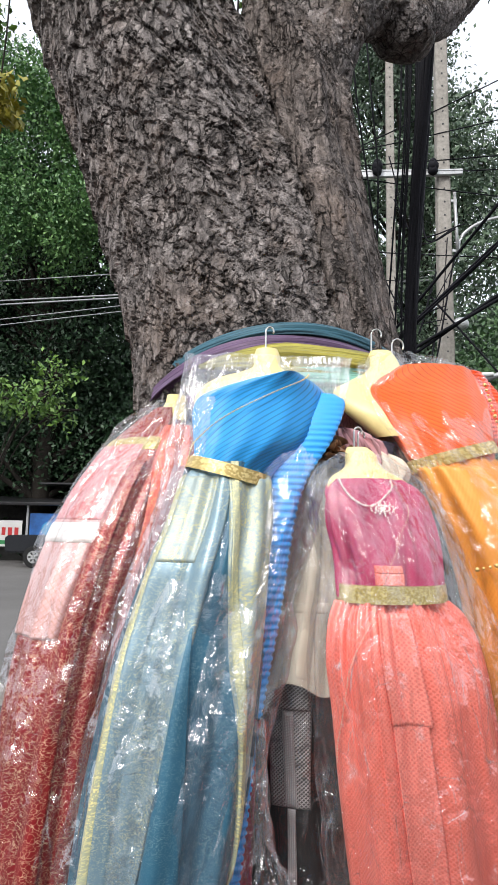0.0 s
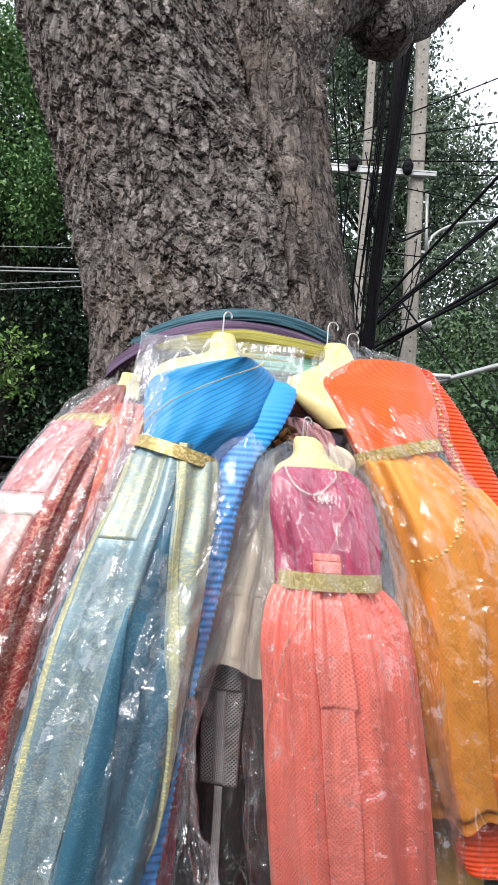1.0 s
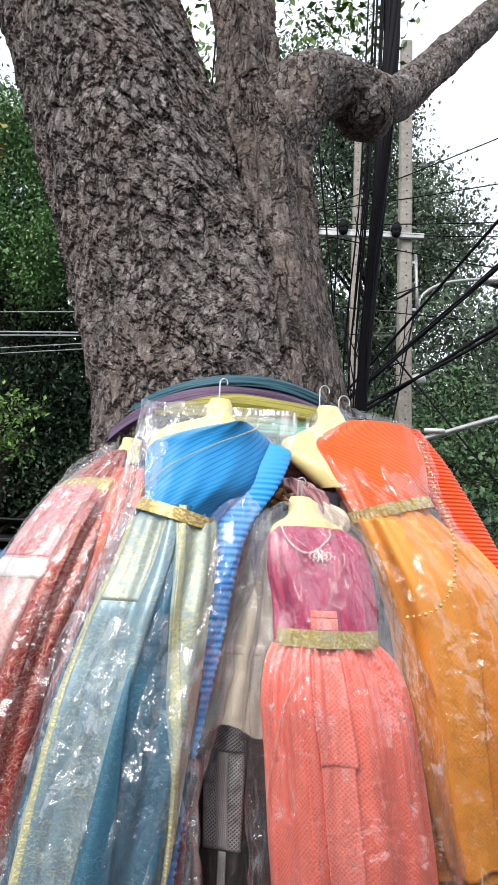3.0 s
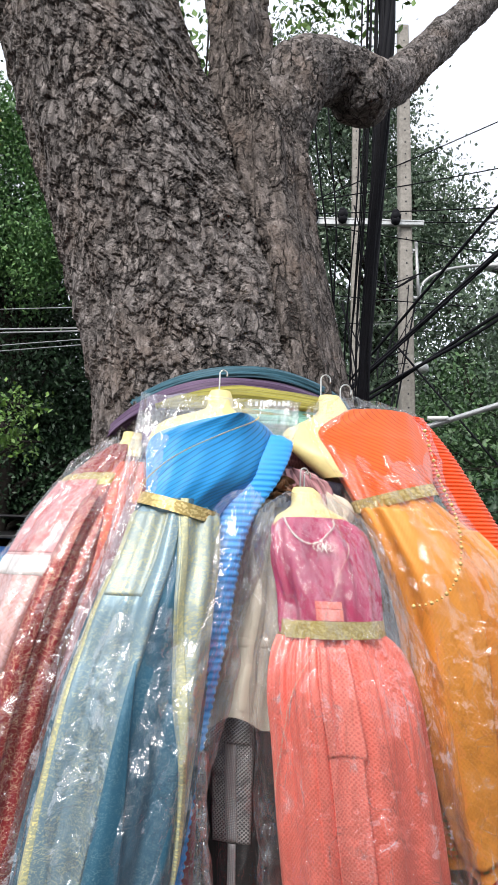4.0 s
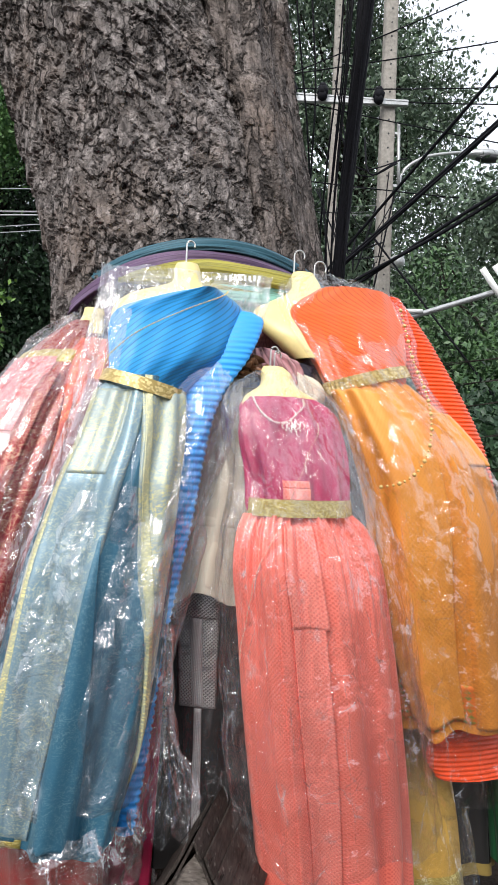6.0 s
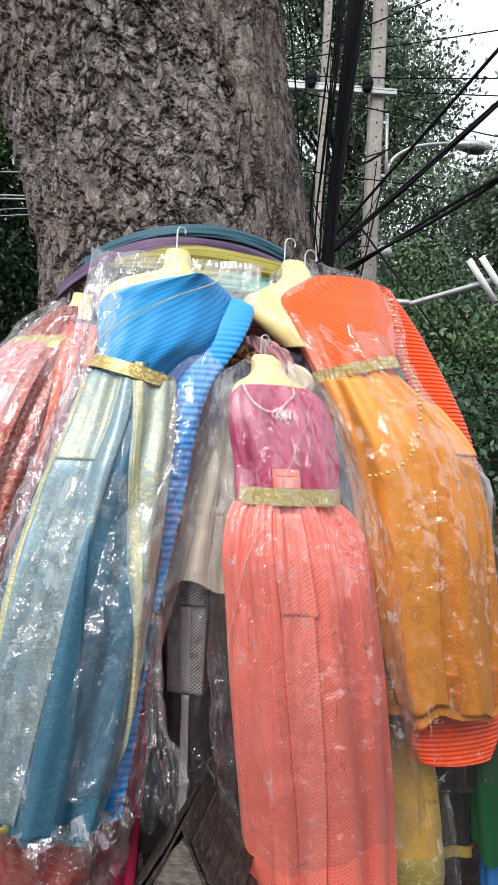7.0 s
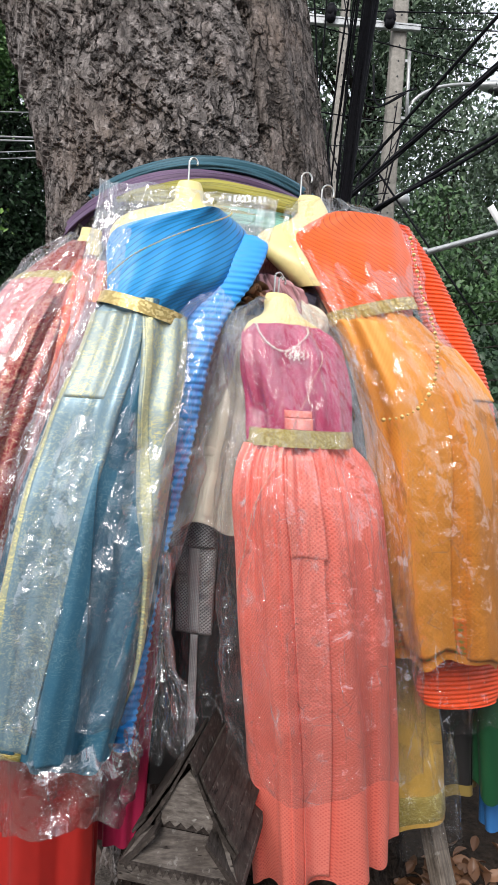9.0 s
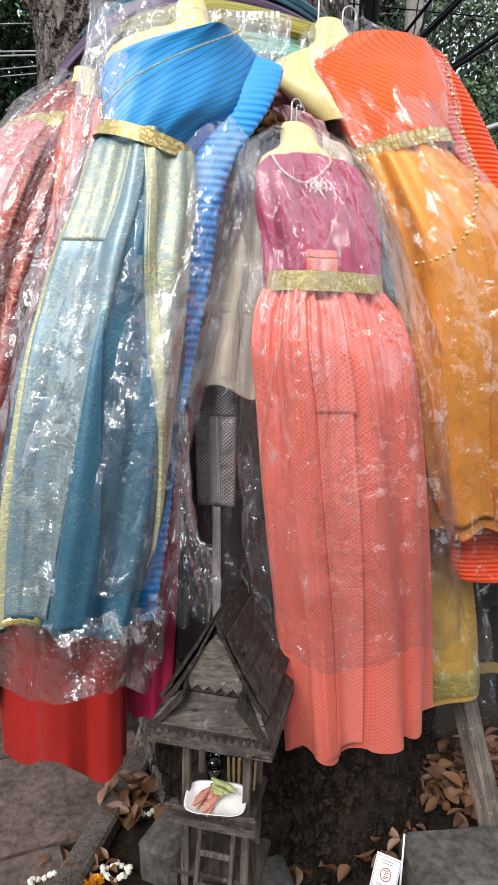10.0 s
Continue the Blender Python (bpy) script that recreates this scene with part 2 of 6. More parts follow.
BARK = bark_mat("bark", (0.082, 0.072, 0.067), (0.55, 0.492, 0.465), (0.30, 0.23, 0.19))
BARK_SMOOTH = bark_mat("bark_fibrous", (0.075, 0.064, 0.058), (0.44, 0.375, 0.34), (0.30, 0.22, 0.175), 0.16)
# blackish bark, darkened further in the colour for shade at the trunk's foot
BARK_DARK = bark_mat("dark_shaded_bark", (0.016, 0.011, 0.009), (0.085, 0.062, 0.048), (0.07, 0.042, 0.028))
BARK_FAR = plain("far_bark", (0.028, 0.024, 0.02), 0.9, fine=12, coarse=2)
CREAM = plain("cream_plastic", (0.80, 0.68, 0.30), 0.42, fine=40, var=0.06, bump=0.03)
WIRE = plain("galvanised_wire", (0.62, 0.62, 0.60), 0.3, 0.9, var=0.1, bump=0.05)
GOLD = brocade("gold_braid", (0.40, 0.29, 0.09), (0.85, 0.70, 0.33), 0.0045, 0.5, 0.7, 0.35, "glitter")
GOLD_FLORAL = brocade("gold_floral", (0.36, 0.27, 0.06), (0.84, 0.74, 0.32), 0.0022, 0.5, 0.6, 0.35, "glitter")
GOLD_THIN = brocade("pale_gold_thread", (0.36, 0.38, 0.26), (0.80, 0.72, 0.32), 0.0018, 0.45, 0.5, 0.38, "glitter", lustre=0.0)
PEARL = plain("pearl", (0.82, 0.76, 0.68), 0.25, 0.1, var=0.08, bump=0.0)
ROSE_BEAD = plain("rose_beads", (0.72, 0.45, 0.34), 0.3, 0.4, var=0.1, bump=0.0)
BEAD_GOLD = plain("gold_beads", (0.78, 0.60, 0.25), 0.3, 0.7, var=0.1, bump=0.05)
PINK = brocade("pink_silk", (0.97, 0.235, 0.175), (0.62, 0.06, 0.045), 0.0072, 0.5, 0.1, 0.34, "dots", 1.3, lustre=0.22)
PINK_TAB = brocade("pink_silk_tab", (0.97, 0.285, 0.225), (0.66, 0.08, 0.062), 0.0072, 0.5, 0.1, 0.34, "dots", 1.3, lustre=0.20)
MAGENTA = cloth("magenta_satin", (0.40, 0.020, 0.095), 0.5, var=0.25, sheen=0.0)
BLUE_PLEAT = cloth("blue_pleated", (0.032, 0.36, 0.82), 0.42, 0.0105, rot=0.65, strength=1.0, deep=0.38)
BLUE_RIB = cloth("blue_ribbed", (0.028, 0.33, 0.84), 0.4, 0.0)
TEAL = brocade("teal_silk", (0.030, 0.120, 0.190), (0.15, 0.26, 0.30), 0.0013, 0.35, 0.4, 0.4, "glitter")
SILVER_BLUE = brocade("silver_blue_silk", (0.17, 0.27, 0.33), (0.52, 0.54, 0.38), 0.0014, 0.40, 0.35, 0.35, "glitter")
PALE = brocade("pale_gold_silk", (0.24, 0.31, 0.32), (0.62, 0.56, 0.24), 0.0016, 0.5, 0.4, 0.40, "glitter", lustre=0.1)
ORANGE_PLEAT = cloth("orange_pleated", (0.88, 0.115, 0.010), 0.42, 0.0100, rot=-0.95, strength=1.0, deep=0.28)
ORANGE_RIB = cloth("orange_ribbed", (0.90, 0.08, 0.008), 0.42, 0.0)
OCHRE = brocade("ochre_brocade", (0.68, 0.25, 0.032), (0.42, 0.17, 0.03), 0.0075, 0.5, 0.1, 0.46, "dots", 1.6, lustre=0.10)
OCHRE_BORDER = brocade("ochre_border", (0.72, 0.19, 0.03), (0.26, 0.28, 0.06), 0.03, 0.65, 0.3, 0.5)
OCHRE_PLAIN = brocade("ochre_panel", (0.76, 0.31, 0.05), (0.56, 0.17, 0.025), 0.0075, 0.4, 0.15, 0.40, "dots", 1.6, lustre=0.16)
RED_BROCADE = brocade("red_brocade", (0.24, 0.004, 0.009), (0.72, 0.50, 0.34), 0.0085, 0.20, 0.5, 0.4, True)
RED_PANEL = brocade("rose_net_panel", (0.60, 0.36, 0.34), (0.34, 0.13, 0.06), 0.011, 0.42, 0.3, 0.4, "net", 1.3)
WHITE_WEAVE = brocade("white_woven_band", (0.66, 0.60, 0.56), (0.80, 0.78, 0.74), 0.005, 0.5, 0.2, 0.45, "net", 1.2)
ROSE_SCROLL = brocade("rose_scroll_silk", (0.50, 0.12, 0.13), (0.78, 0.66, 0.58), 0.0072, 0.34, 0.3, 0.4, True)
CORAL = brocade("coral_silk", (0.60, 0.11, 0.085), (0.74, 0.36, 0.16), 0.0028, 0.4, 0.4, 0.4, "glitter")
RED_SILK = cloth("red_silk", (0.31, 0.014, 0.010), 0.42, var=0.2)
CRIMSON = cloth("crimson_lining", (0.36, 0.01, 0.06), 0.5)
BEIGE = cloth("beige_cotton", (0.64, 0.58, 0.47), 0.7, var=0.18)
SILVER_BLACK = brocade("silver_black_brocade", (0.05, 0.048, 0.05), (0.80, 0.79, 0.77), 0.0062, 1.7, 0.4, 0.35, "net", 1.2)
SILVER_TRIM = brocade("silver_braid", (0.36, 0.35, 0.35), (0.78, 0.76, 0.74), 0.006, 0.6, 0.3, 0.4)
BLACK_CLOTH = cloth("black_cloth", (0.011, 0.010, 0.010), 0.6)
MUSTARD = cloth("mustard_silk", (0.50, 0.30, 0.06), 0.42)
GREEN_SILK = cloth("dark_green_silk", (0.008, 0.06, 0.022), 0.4)
NAVY = cloth("blue_silk", (0.03, 0.14, 0.36), 0.45)
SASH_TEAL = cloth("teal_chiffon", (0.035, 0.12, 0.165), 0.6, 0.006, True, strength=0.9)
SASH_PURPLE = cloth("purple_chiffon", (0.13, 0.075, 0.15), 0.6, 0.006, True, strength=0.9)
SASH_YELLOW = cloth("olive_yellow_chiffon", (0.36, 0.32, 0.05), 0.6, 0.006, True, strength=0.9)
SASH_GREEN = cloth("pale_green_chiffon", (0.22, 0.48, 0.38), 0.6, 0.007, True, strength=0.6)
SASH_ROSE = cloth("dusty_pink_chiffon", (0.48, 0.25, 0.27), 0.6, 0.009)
WRAP = film_wrap("clear_film", 0.012, 1.0, 1.1)
WRAP_MILKY = film_wrap("milky_film", 0.034, 1.3, 1.0)
WRAP_HAZY = film_wrap("hazy_film", 0.045, 1.0, 1.6)
WRAP_DARK = film_wrap("smoky_film", 0.010, 0.9, 0.8, (0.93, 0.93, 0.94))
WRAP_CRUMPLED = film_wrap("crumpled_film", 0.07, 1.5, 3.0)
OLD_WOOD = wood("weathered_wood", (0.020, 0.016, 0.014), (0.065, 0.052, 0.045), "y", 0.2)
GREY_WOOD = wood("grey_wood", (0.045, 0.037, 0.032), (0.17, 0.145, 0.125), "z", 0.2)
BOARD_WOOD = wood("grey_boards", (0.04, 0.033, 0.029), (0.14, 0.12, 0.105), "x", 0.3)
PROP_WOOD = wood("bleached_wood", (0.07, 0.057, 0.047), (0.24, 0.20, 0.165), "z", 0.3)
FADED_YELLOW = cloth("faded_yellow_cloth", (0.20, 0.14, 0.035), 0.6)
STONE = plain("dark_stone", (0.10, 0.092, 0.082), 0.85, fine=45, coarse=9, var=0.5, bump=0.7, dist=0.004)
CONCRETE = plain("concrete", (0.33, 0.31, 0.28), 0.85, fine=60, coarse=3, var=0.22, bump=0.3)
POLE_GREY = plain("pole_concrete", (0.30, 0.28, 0.25), 0.85, fine=14, coarse=1.5, var=0.25, bump=0.2)
ASPHALT = plain("asphalt", (0.16, 0.155, 0.15), 0.8, fine=90, coarse=0.5, var=0.2, bump=0.4)
PAVING = plain("paving_stone", (0.135, 0.098, 0.083), 0.8, fine=38, coarse=7, var=0.48, bump=0.9, dist=0.007)
SOIL = plain("dark_soil", (0.030, 0.021, 0.015), 0.95, fine=60, coarse=8, var=0.5, bump=1.0, dist=0.012)
STEEL = plain("galvanised_steel", (0.45, 0.46, 0.46), 0.45, 0.6, fine=20, var=0.15, bump=0.05)
CABLE = plain("black_cable", (0.007, 0.007, 0.010), 0.75, var=0.3, bump=0.2)
CABLE.node_tree.nodes["Principled BSDF"].inputs["Specular IOR Level"].default_value = 0.15
BLACK = plain("black_plastic", (0.02, 0.02, 0.022), 0.4, var=0.2, bump=0.05)
WHITE = plain("white_plastic", (0.78, 0.78, 0.76), 0.4, var=0.06, bump=0.03)
DRY_LEAF = leaf_mat("dry_leaf", (0.075, 0.032, 0.015), (0.30, 0.15, 0.075), 0.5)
LEAF_DARK = leaf_mat("leaf_dark", (0.012, 0.034, 0.016), (0.045, 0.105, 0.040))
LEAF_MID = leaf_mat("leaf_mid", (0.030, 0.075, 0.028), (0.11, 0.21, 0.075))
# lighter grey-green that puts the street's haze into the leaf colour
LEAF_HAZED = leaf_mat("leaf_hazed", (0.040, 0.072, 0.046), (0.15, 0.22, 0.13))
LEAF_FRESH = leaf_mat("leaf_fresh", (0.040, 0.12, 0.038), (0.18, 0.34, 0.10))
LEAF_LIGHT = leaf_mat("leaf_light", (0.045, 0.12, 0.014), (0.17, 0.30, 0.045))
LEAF_YELLOW = leaf_mat("leaf_yellow", (0.22, 0.22, 0.02), (0.46, 0.40, 0.05))
MARIGOLD = leaf_mat("marigold_petal", (0.70, 0.24, 0.01), (0.85, 0.42, 0.02), 0.6)
JASMINE = leaf_mat("jasmine_petal", (0.66, 0.62, 0.50), (0.80, 0.78, 0.70), 0.6)


# ---------- mesh helpers ----------
def mesh_object(name, verts, faces, material, uv=None, smooth=True):
    me = bpy.data.meshes.new(name)
    me.from_pydata([tuple(v) for v in np.asarray(verts, float).tolist()], [], [tuple(f) for f in faces])
    if uv is not None:
        layer = me.uv_layers.new(name="UVMap")
        idx = np.empty(len(me.loops), dtype=np.int32)
        me.loops.foreach_get("vertex_index", idx)
        layer.data.foreach_set("uv", np.asarray(uv, dtype=np.float32)[idx].ravel())
    me.materials.append(material)
    me.polygons.foreach_set("use_smooth", [smooth] * len(me.polygons))
    return new(name, me)


def under(ob, parent, label=""):
    """Makes ob a part of parent; both are already built in world places."""
    ob.parent = parent
    if parent.type == "EMPTY":
        ob.matrix_parent_inverse = Matrix.Translation(-parent.location)
    if label:
        ob["label"] = label
    return ob


def thing(name, place, label, category, group="", kind=""):
    e = new(name)
    e.location, e.empty_display_size = place, 0.05
    return tagged(e, label, category, group, kind)


def part(name, bm, material, parent, label="", smooth=False):
    me = bpy.data.meshes.new(name)
    bm.to_mesh(me)
    bm.free()
    me.materials.append(material)
    me.polygons.foreach_set("use_smooth", [smooth] * len(me.polygons))
    return under(new(name, me), parent, label)


def box(bm, x, y, z, sx, sy, sz, m=Matrix(), bevel=0.0):
    made = bmesh.ops.create_cube(bm, size=1, matrix=m @ Matrix.LocRotScale((x, y, z), None, (sx, sy, sz)))
    if bevel:
        edges = {e for v in made["verts"] for e in v.link_edges}
        bmesh.ops.bevel(bm, geom=list(edges), offset=bevel, segments=1, affect="EDGES")
    return bm


def rough_up(bm, amount, scale=9.0):
    for v in bm.verts:
        v.co += noise.noise_vector(v.co * scale) * amount
    return bm


def spline(points, n):
    """n places evenly along a smooth curve through the points (any number of columns)."""
    p = np.asarray(points, float)
    if len(p) == 2:
        k = np.linspace(0, 1, n)[:, None]
        return p[0] * (1 - k) + p[1] * k
    q = np.vstack([2 * p[0] - p[1], p, 2 * p[-1] - p[-2]])
    out = []
    for i in range(len(p) - 1):
        t = np.linspace(0, 1, 24, endpoint=False)[:, None]
        a, b, c, d = q[i:i + 4]
        out.append(0.5 * (2 * b + (c - a) * t + (2 * a - 5 * b + 4 * c - d) * t ** 2 + (3 * b - a - 3 * c + d) * t ** 3))
    fine = np.vstack(out + [p[-1:]])
    run = np.r_[0, np.cumsum(np.linalg.norm(np.diff(fine[:, :3], axis=0), axis=1))]
    at = np.linspace(0, run[-1], n)
    return np.stack([np.interp(at, run, fine[:, j]) for j in range(p.shape[1])], 1)


def grid_faces(nu, nv, wrap=False):
    f = []
    for j in range(nv - 1):
        for i in range(nu if wrap else nu - 1):
            k = (i + 1) % nu
            f.append((j * nu + i, j * nu + k, (j + 1) * nu + k, (j + 1) * nu + i))
    return f


def hose(points, radius, sides=8, n=0, wobble=0.0, seed=0):
    """Verts and faces of a round line with capped ends; radius may be a list along it."""
    pts = spline(points, n or max(2, 8 * (len(points) - 1)) if len(points) > 2 else (n or 2))
    m = len(pts)
    rad = np.interp(np.linspace(0, 1, m), np.linspace(0, 1, len(np.atleast_1d(radius))), np.atleast_1d(radius))
    if wobble:
        pts = pts + np.random.RandomState(seed).normal(0, wobble, pts.shape)
    tan = np.gradient(pts, axis=0)
    tan /= np.linalg.norm(tan, axis=1)[:, None] + 1e-12
    ref = np.where(np.abs(tan[:, 2:3]) < 0.9, np.array([[0, 0, 1.0]]), np.array([[1.0, 0, 0]]))
    a = np.cross(tan, ref)
    a /= np.linalg.norm(a, axis=1)[:, None]
    b = np.cross(tan, a)
    th = np.linspace(0, 2 * np.pi, sides, endpoint=False)
    v = pts[:, None] + rad[:, None, None] * (a[:, None] * np.cos(th)[None, :, None] + b[:, None] * np.sin(th)[None, :, None])
    f = grid_faces(sides, m, True)
    f.append(tuple(range(sides))[::-1])
    f.append(tuple((m - 1) * sides + i for i in range(sides)))
    return v.reshape(-1, 3), f


def merged(pieces):
    verts, faces, n = [], [], 0
    for v, f in pieces:
        verts.append(np.asarray(v))
        faces += [tuple(i + n for i in q) for q in f]
        n += len(v)
    return np.vstack(verts), faces


def tube_part(name, points, radius, material, parent, label="", **kw):
    v, f = hose(points, radius, **kw)
    return under(mesh_object(name, v, f, material), parent, label)


def ball_set(places, radius, squash=1.0):
    """Small beads in one mesh."""
    bm = bmesh.new()
    bmesh.ops.create_icosphere(bm, subdivisions=1, radius=1)
    base = np.array([v.co[:] for v in bm.verts])
    tri = [tuple(v.index for v in f.verts) for f in bm.faces]
    bm.free()
    rad = np.broadcast_to(np.asarray(radius, float), (len(places),))
    return merged([(base * (r, r, r * squash) + np.asarray(p), tri) for p, r in zip(places, rad)])


class Drape:
    """A hanging tube of cloth. rows: centre x, y, z and half width from top to hem; the front faces -y, turned by yaw degrees.
    Across it runs s: -1 and 1 at the sides, 0 at the front, 2 at the back; down it runs v from 0 to 1."""

    def __init__(self, rows, yaw=0, deep=0.06, folds=(), hem=(), rough=0.0, seed=1, crumple=0.0):
        self.rows, self.yaw, self.folds, self.hem = np.asarray(rows, float), radians(yaw), folds, hem
        self.deep, self.rough, self.seed = np.atleast_1d(deep), rough, seed
        self.crumple = crumple
        self.fine = spline(self.rows, 200)
        self.length = np.linalg.norm(np.diff(self.fine[:, :3], axis=0), axis=1).sum()

    def at(self, s, v, off=0.0):
        s, v = np.broadcast_arrays(np.asarray(s, float), np.asarray(v, float))
        vc = np.clip(v, 0, 1)
        x, y, z, hw = (np.interp(vc, np.linspace(0, 1, 200), self.fine[:, k]) for k in range(4))
        hd = np.interp(vc, np.linspace(0, 1, len(self.deep)), self.deep)
        a = s * np.pi / 2
        u, d = hw * np.sin(a), hd * np.cos(a)
        nu, nd = hd * np.sin(a), hw * np.cos(a)
        k = np.sqrt(nu ** 2 + nd ** 2) + 1e-9
        out = np.zeros_like(u) + off
        for n, top, bottom, phase, sway, sharp in self.folds:
            w = np.sin(n * a + phase + sway * v + 0.6 * np.sin(3.1 * v + phase))
            w = np.sign(w) * np.abs(w) ** sharp
            out = out + (max(0.0, top) + (bottom - top) * vc if bottom >= 0 else np.maximum(0, top + (bottom - top) * 1.6 * vc)) * w
        if self.rough:
            rs = np.random.RandomState(int(self.seed))
            for i in range(14):
                fs, fv, p = rs.uniform(2, 16), rs.uniform(-9, 9), rs.uniform(0, 6.28)
                out = out + self.rough * 0.35 * np.sin(fs * a + fv * v * self.length * 2 + p + 1.3 * np.sin(0.6 * fs * v + p))
        if self.crumple:
            # straight creases with flat facets between them, here and there over the sheet
            rs = np.random.RandomState(int(self.seed) + 500)
            U, W = a * self.fine[:, 3].mean(), v * self.length
            for i in range(30):
                wave, steep = math.exp(rs.uniform(math.log(0.03), math.log(0.22))), rs.uniform(-0.55, 0.55) if i % 3 else rs.uniform(-1.5, 1.5)
                run = U * math.cos(steep) + W * math.sin(steep) + 0.10 * wave * np.sin(U * 31 + W * 17 + i)
                tri = np.abs((run / wave + rs.rand()) % 1.0 - 0.5) * 2 - 0.5
                p, q, r0 = rs.uniform(6, 20), rs.uniform(3, 9), rs.uniform(0, 6.28, 2)
                mask = np.clip(0.5 + 1.4 * np.sin(U * p + W * 3 + r0[0]) * np.sin(W * q + U * 4 + r0[1]), 0, 1)
                out = out + self.crumple * 0.045 * wave * tri * mask
        u, d = u + out * nu / k, d + out * nd / k
        for n, amp, phase in self.hem:
            z = z + amp * np.sin(n * a + phase) * vc ** 6
        c, sn = np.cos(self.yaw), np.sin(self.yaw)
        return np.stack([x + u * c + d * sn, y + u * sn - d * c, z], -1)

    def build(self, name, material, parent, label="", s=(-2, 2), v=(0, 1), nu=120, nv=90, off=0.0, lip=0.004, skew=None):
        """s may be ((s0, s1) at the top, (s0, s1) at the bottom). A piece that is not the whole tube gets a turned-in edge."""
        k, j = np.linspace(0, 1, nu), np.linspace(0, 1, nv)
        if self.crumple and np.ndim(s) == 1 and s[1] - s[0] >= 4:
            q = 2 * k - 1
            k = 0.5 + 0.5 * (0.62 * q + 0.38 * q ** 7)
        J, K = np.meshgrid(j, k, indexing="ij")
        top, low = (s, s) if np.ndim(s) == 1 else s
        s0, s1 = top[0] + (low[0] - top[0]) * J, top[1] + (low[1] - top[1]) * J
        S, V = s0 + (s1 - s0) * K, v[0] + (v[1] - v[0]) * J
        if skew:
            V = V + skew * (S)
        full = abs(top[1] - top[0]) >= 4
        o = np.full_like(S, off)
        if lip and not full:
            edge = np.minimum(np.minimum(K, 1 - K) * nu, np.minimum(J, 1 - J) * nv) < 0.5
            o = np.where(edge, off - lip, o)
        p = self.at(S, V, o)
        width = np.interp(V, np.linspace(0, 1, 200), self.fine[:, 3])
        uv = np.stack([S * np.pi / 2 * np.maximum(width.mean(), 0.02) * 0.8, -V * self.length], -1)
        ob = under(mesh_object(name, p.reshape(-1, 3), grid_faces(nu, nv), material, uv.reshape(-1, 2)), parent, label)
        ob.visible_shadow = "film" not in material.name
        return ob


# ---------- the ground ----------
v, f = [], []
xs = np.unique(np.r_[np.linspace(-400, -6, 14), np.linspace(-6, 6, 60), np.linspace(6, 400, 14)])
ys = np.unique(np.r_[np.linspace(-400, -3, 12), np.linspace(-3, 6, 50), np.linspace(6, 400, 14)])
gx, gy = np.meshgrid(xs, ys)
near = np.exp(-((gx - 0.2) ** 2 + (gy - 1.7) ** 2) / 1.2)
gz = -0.03 + 0.02 * near * np.sin(gx * 7.1) * np.sin(gy * 6.3)
ground = mesh_object("ground", np.stack([gx, gy, gz], -1).reshape(-1, 3), grid_faces(len(xs), len(ys)), SOIL)
tagged(ground, "dark trodden soil with roots and litter", "ground", kind="structure")
bm = box(bmesh.new(), 0, 36.0, -0.03, 300, 60.0, 0.12)
me = bpy.data.meshes.new("road")
bm.to_mesh(me)
me.materials.append(ASPHALT)
tagged(new("road", me), "worn grey asphalt street", "road", kind="structure")
bm = box(bmesh.new(), -40.5, 5.75, 0.0, 80, 0.22, 0.20, bevel=0.02)
me = bpy.data.meshes.new("kerb")
bm.to_mesh(me)
me.materials.append(CONCRETE)
tagged(new("kerb", me), "grey concrete kerb along the street", "kerb", kind="structure")

# paving slabs beside the tree
rs = np.random.RandomState(4)
pavement = thing("pavement", (-1.6, 2.4, 0.0), "worn reddish-grey stone paving beside the tree", "pavement", kind="structure")
slab_mesh = []
for k in range(3):
    bm = box(bmesh.new(), 0, 0, 0, 0.585, 0.385, 0.06, bevel=0.012)
    bmesh.ops.subdivide_edges(bm, edges=bm.edges[:], cuts=1)
    rough_up(bm, 0.004, 5 + k)
    me = bpy.data.meshes.new("slab")
    bm.to_mesh(me)
    bm.free()
    me.materials.append(PAVING)
    slab_mesh.append(me)
turn = radians(24)
for i in range(-4, 1):
    for j in range(-2, 9):
        a, b = -0.70 + i * 0.60 + (0.3 if j % 2 else 0), 1.30 + j * 0.40
        x, y = -0.58 + (a + 0.7) * math.cos(turn) - (b - 1.3) * math.sin(turn), 1.3 + (a + 0.7) * math.sin(turn) + (b - 1.3) * math.cos(turn)
        ob = new("slab", slab_mesh[(i + 2 * j) % 3])
        ob.matrix_basis = pose(x, y, -0.03 + rs.uniform(-0.006, 0.006), rs.uniform(-1, 1), rs.uniform(-1, 1), 24 + rs.uniform(-1.5, 1.5))
        under(ob, pavement)


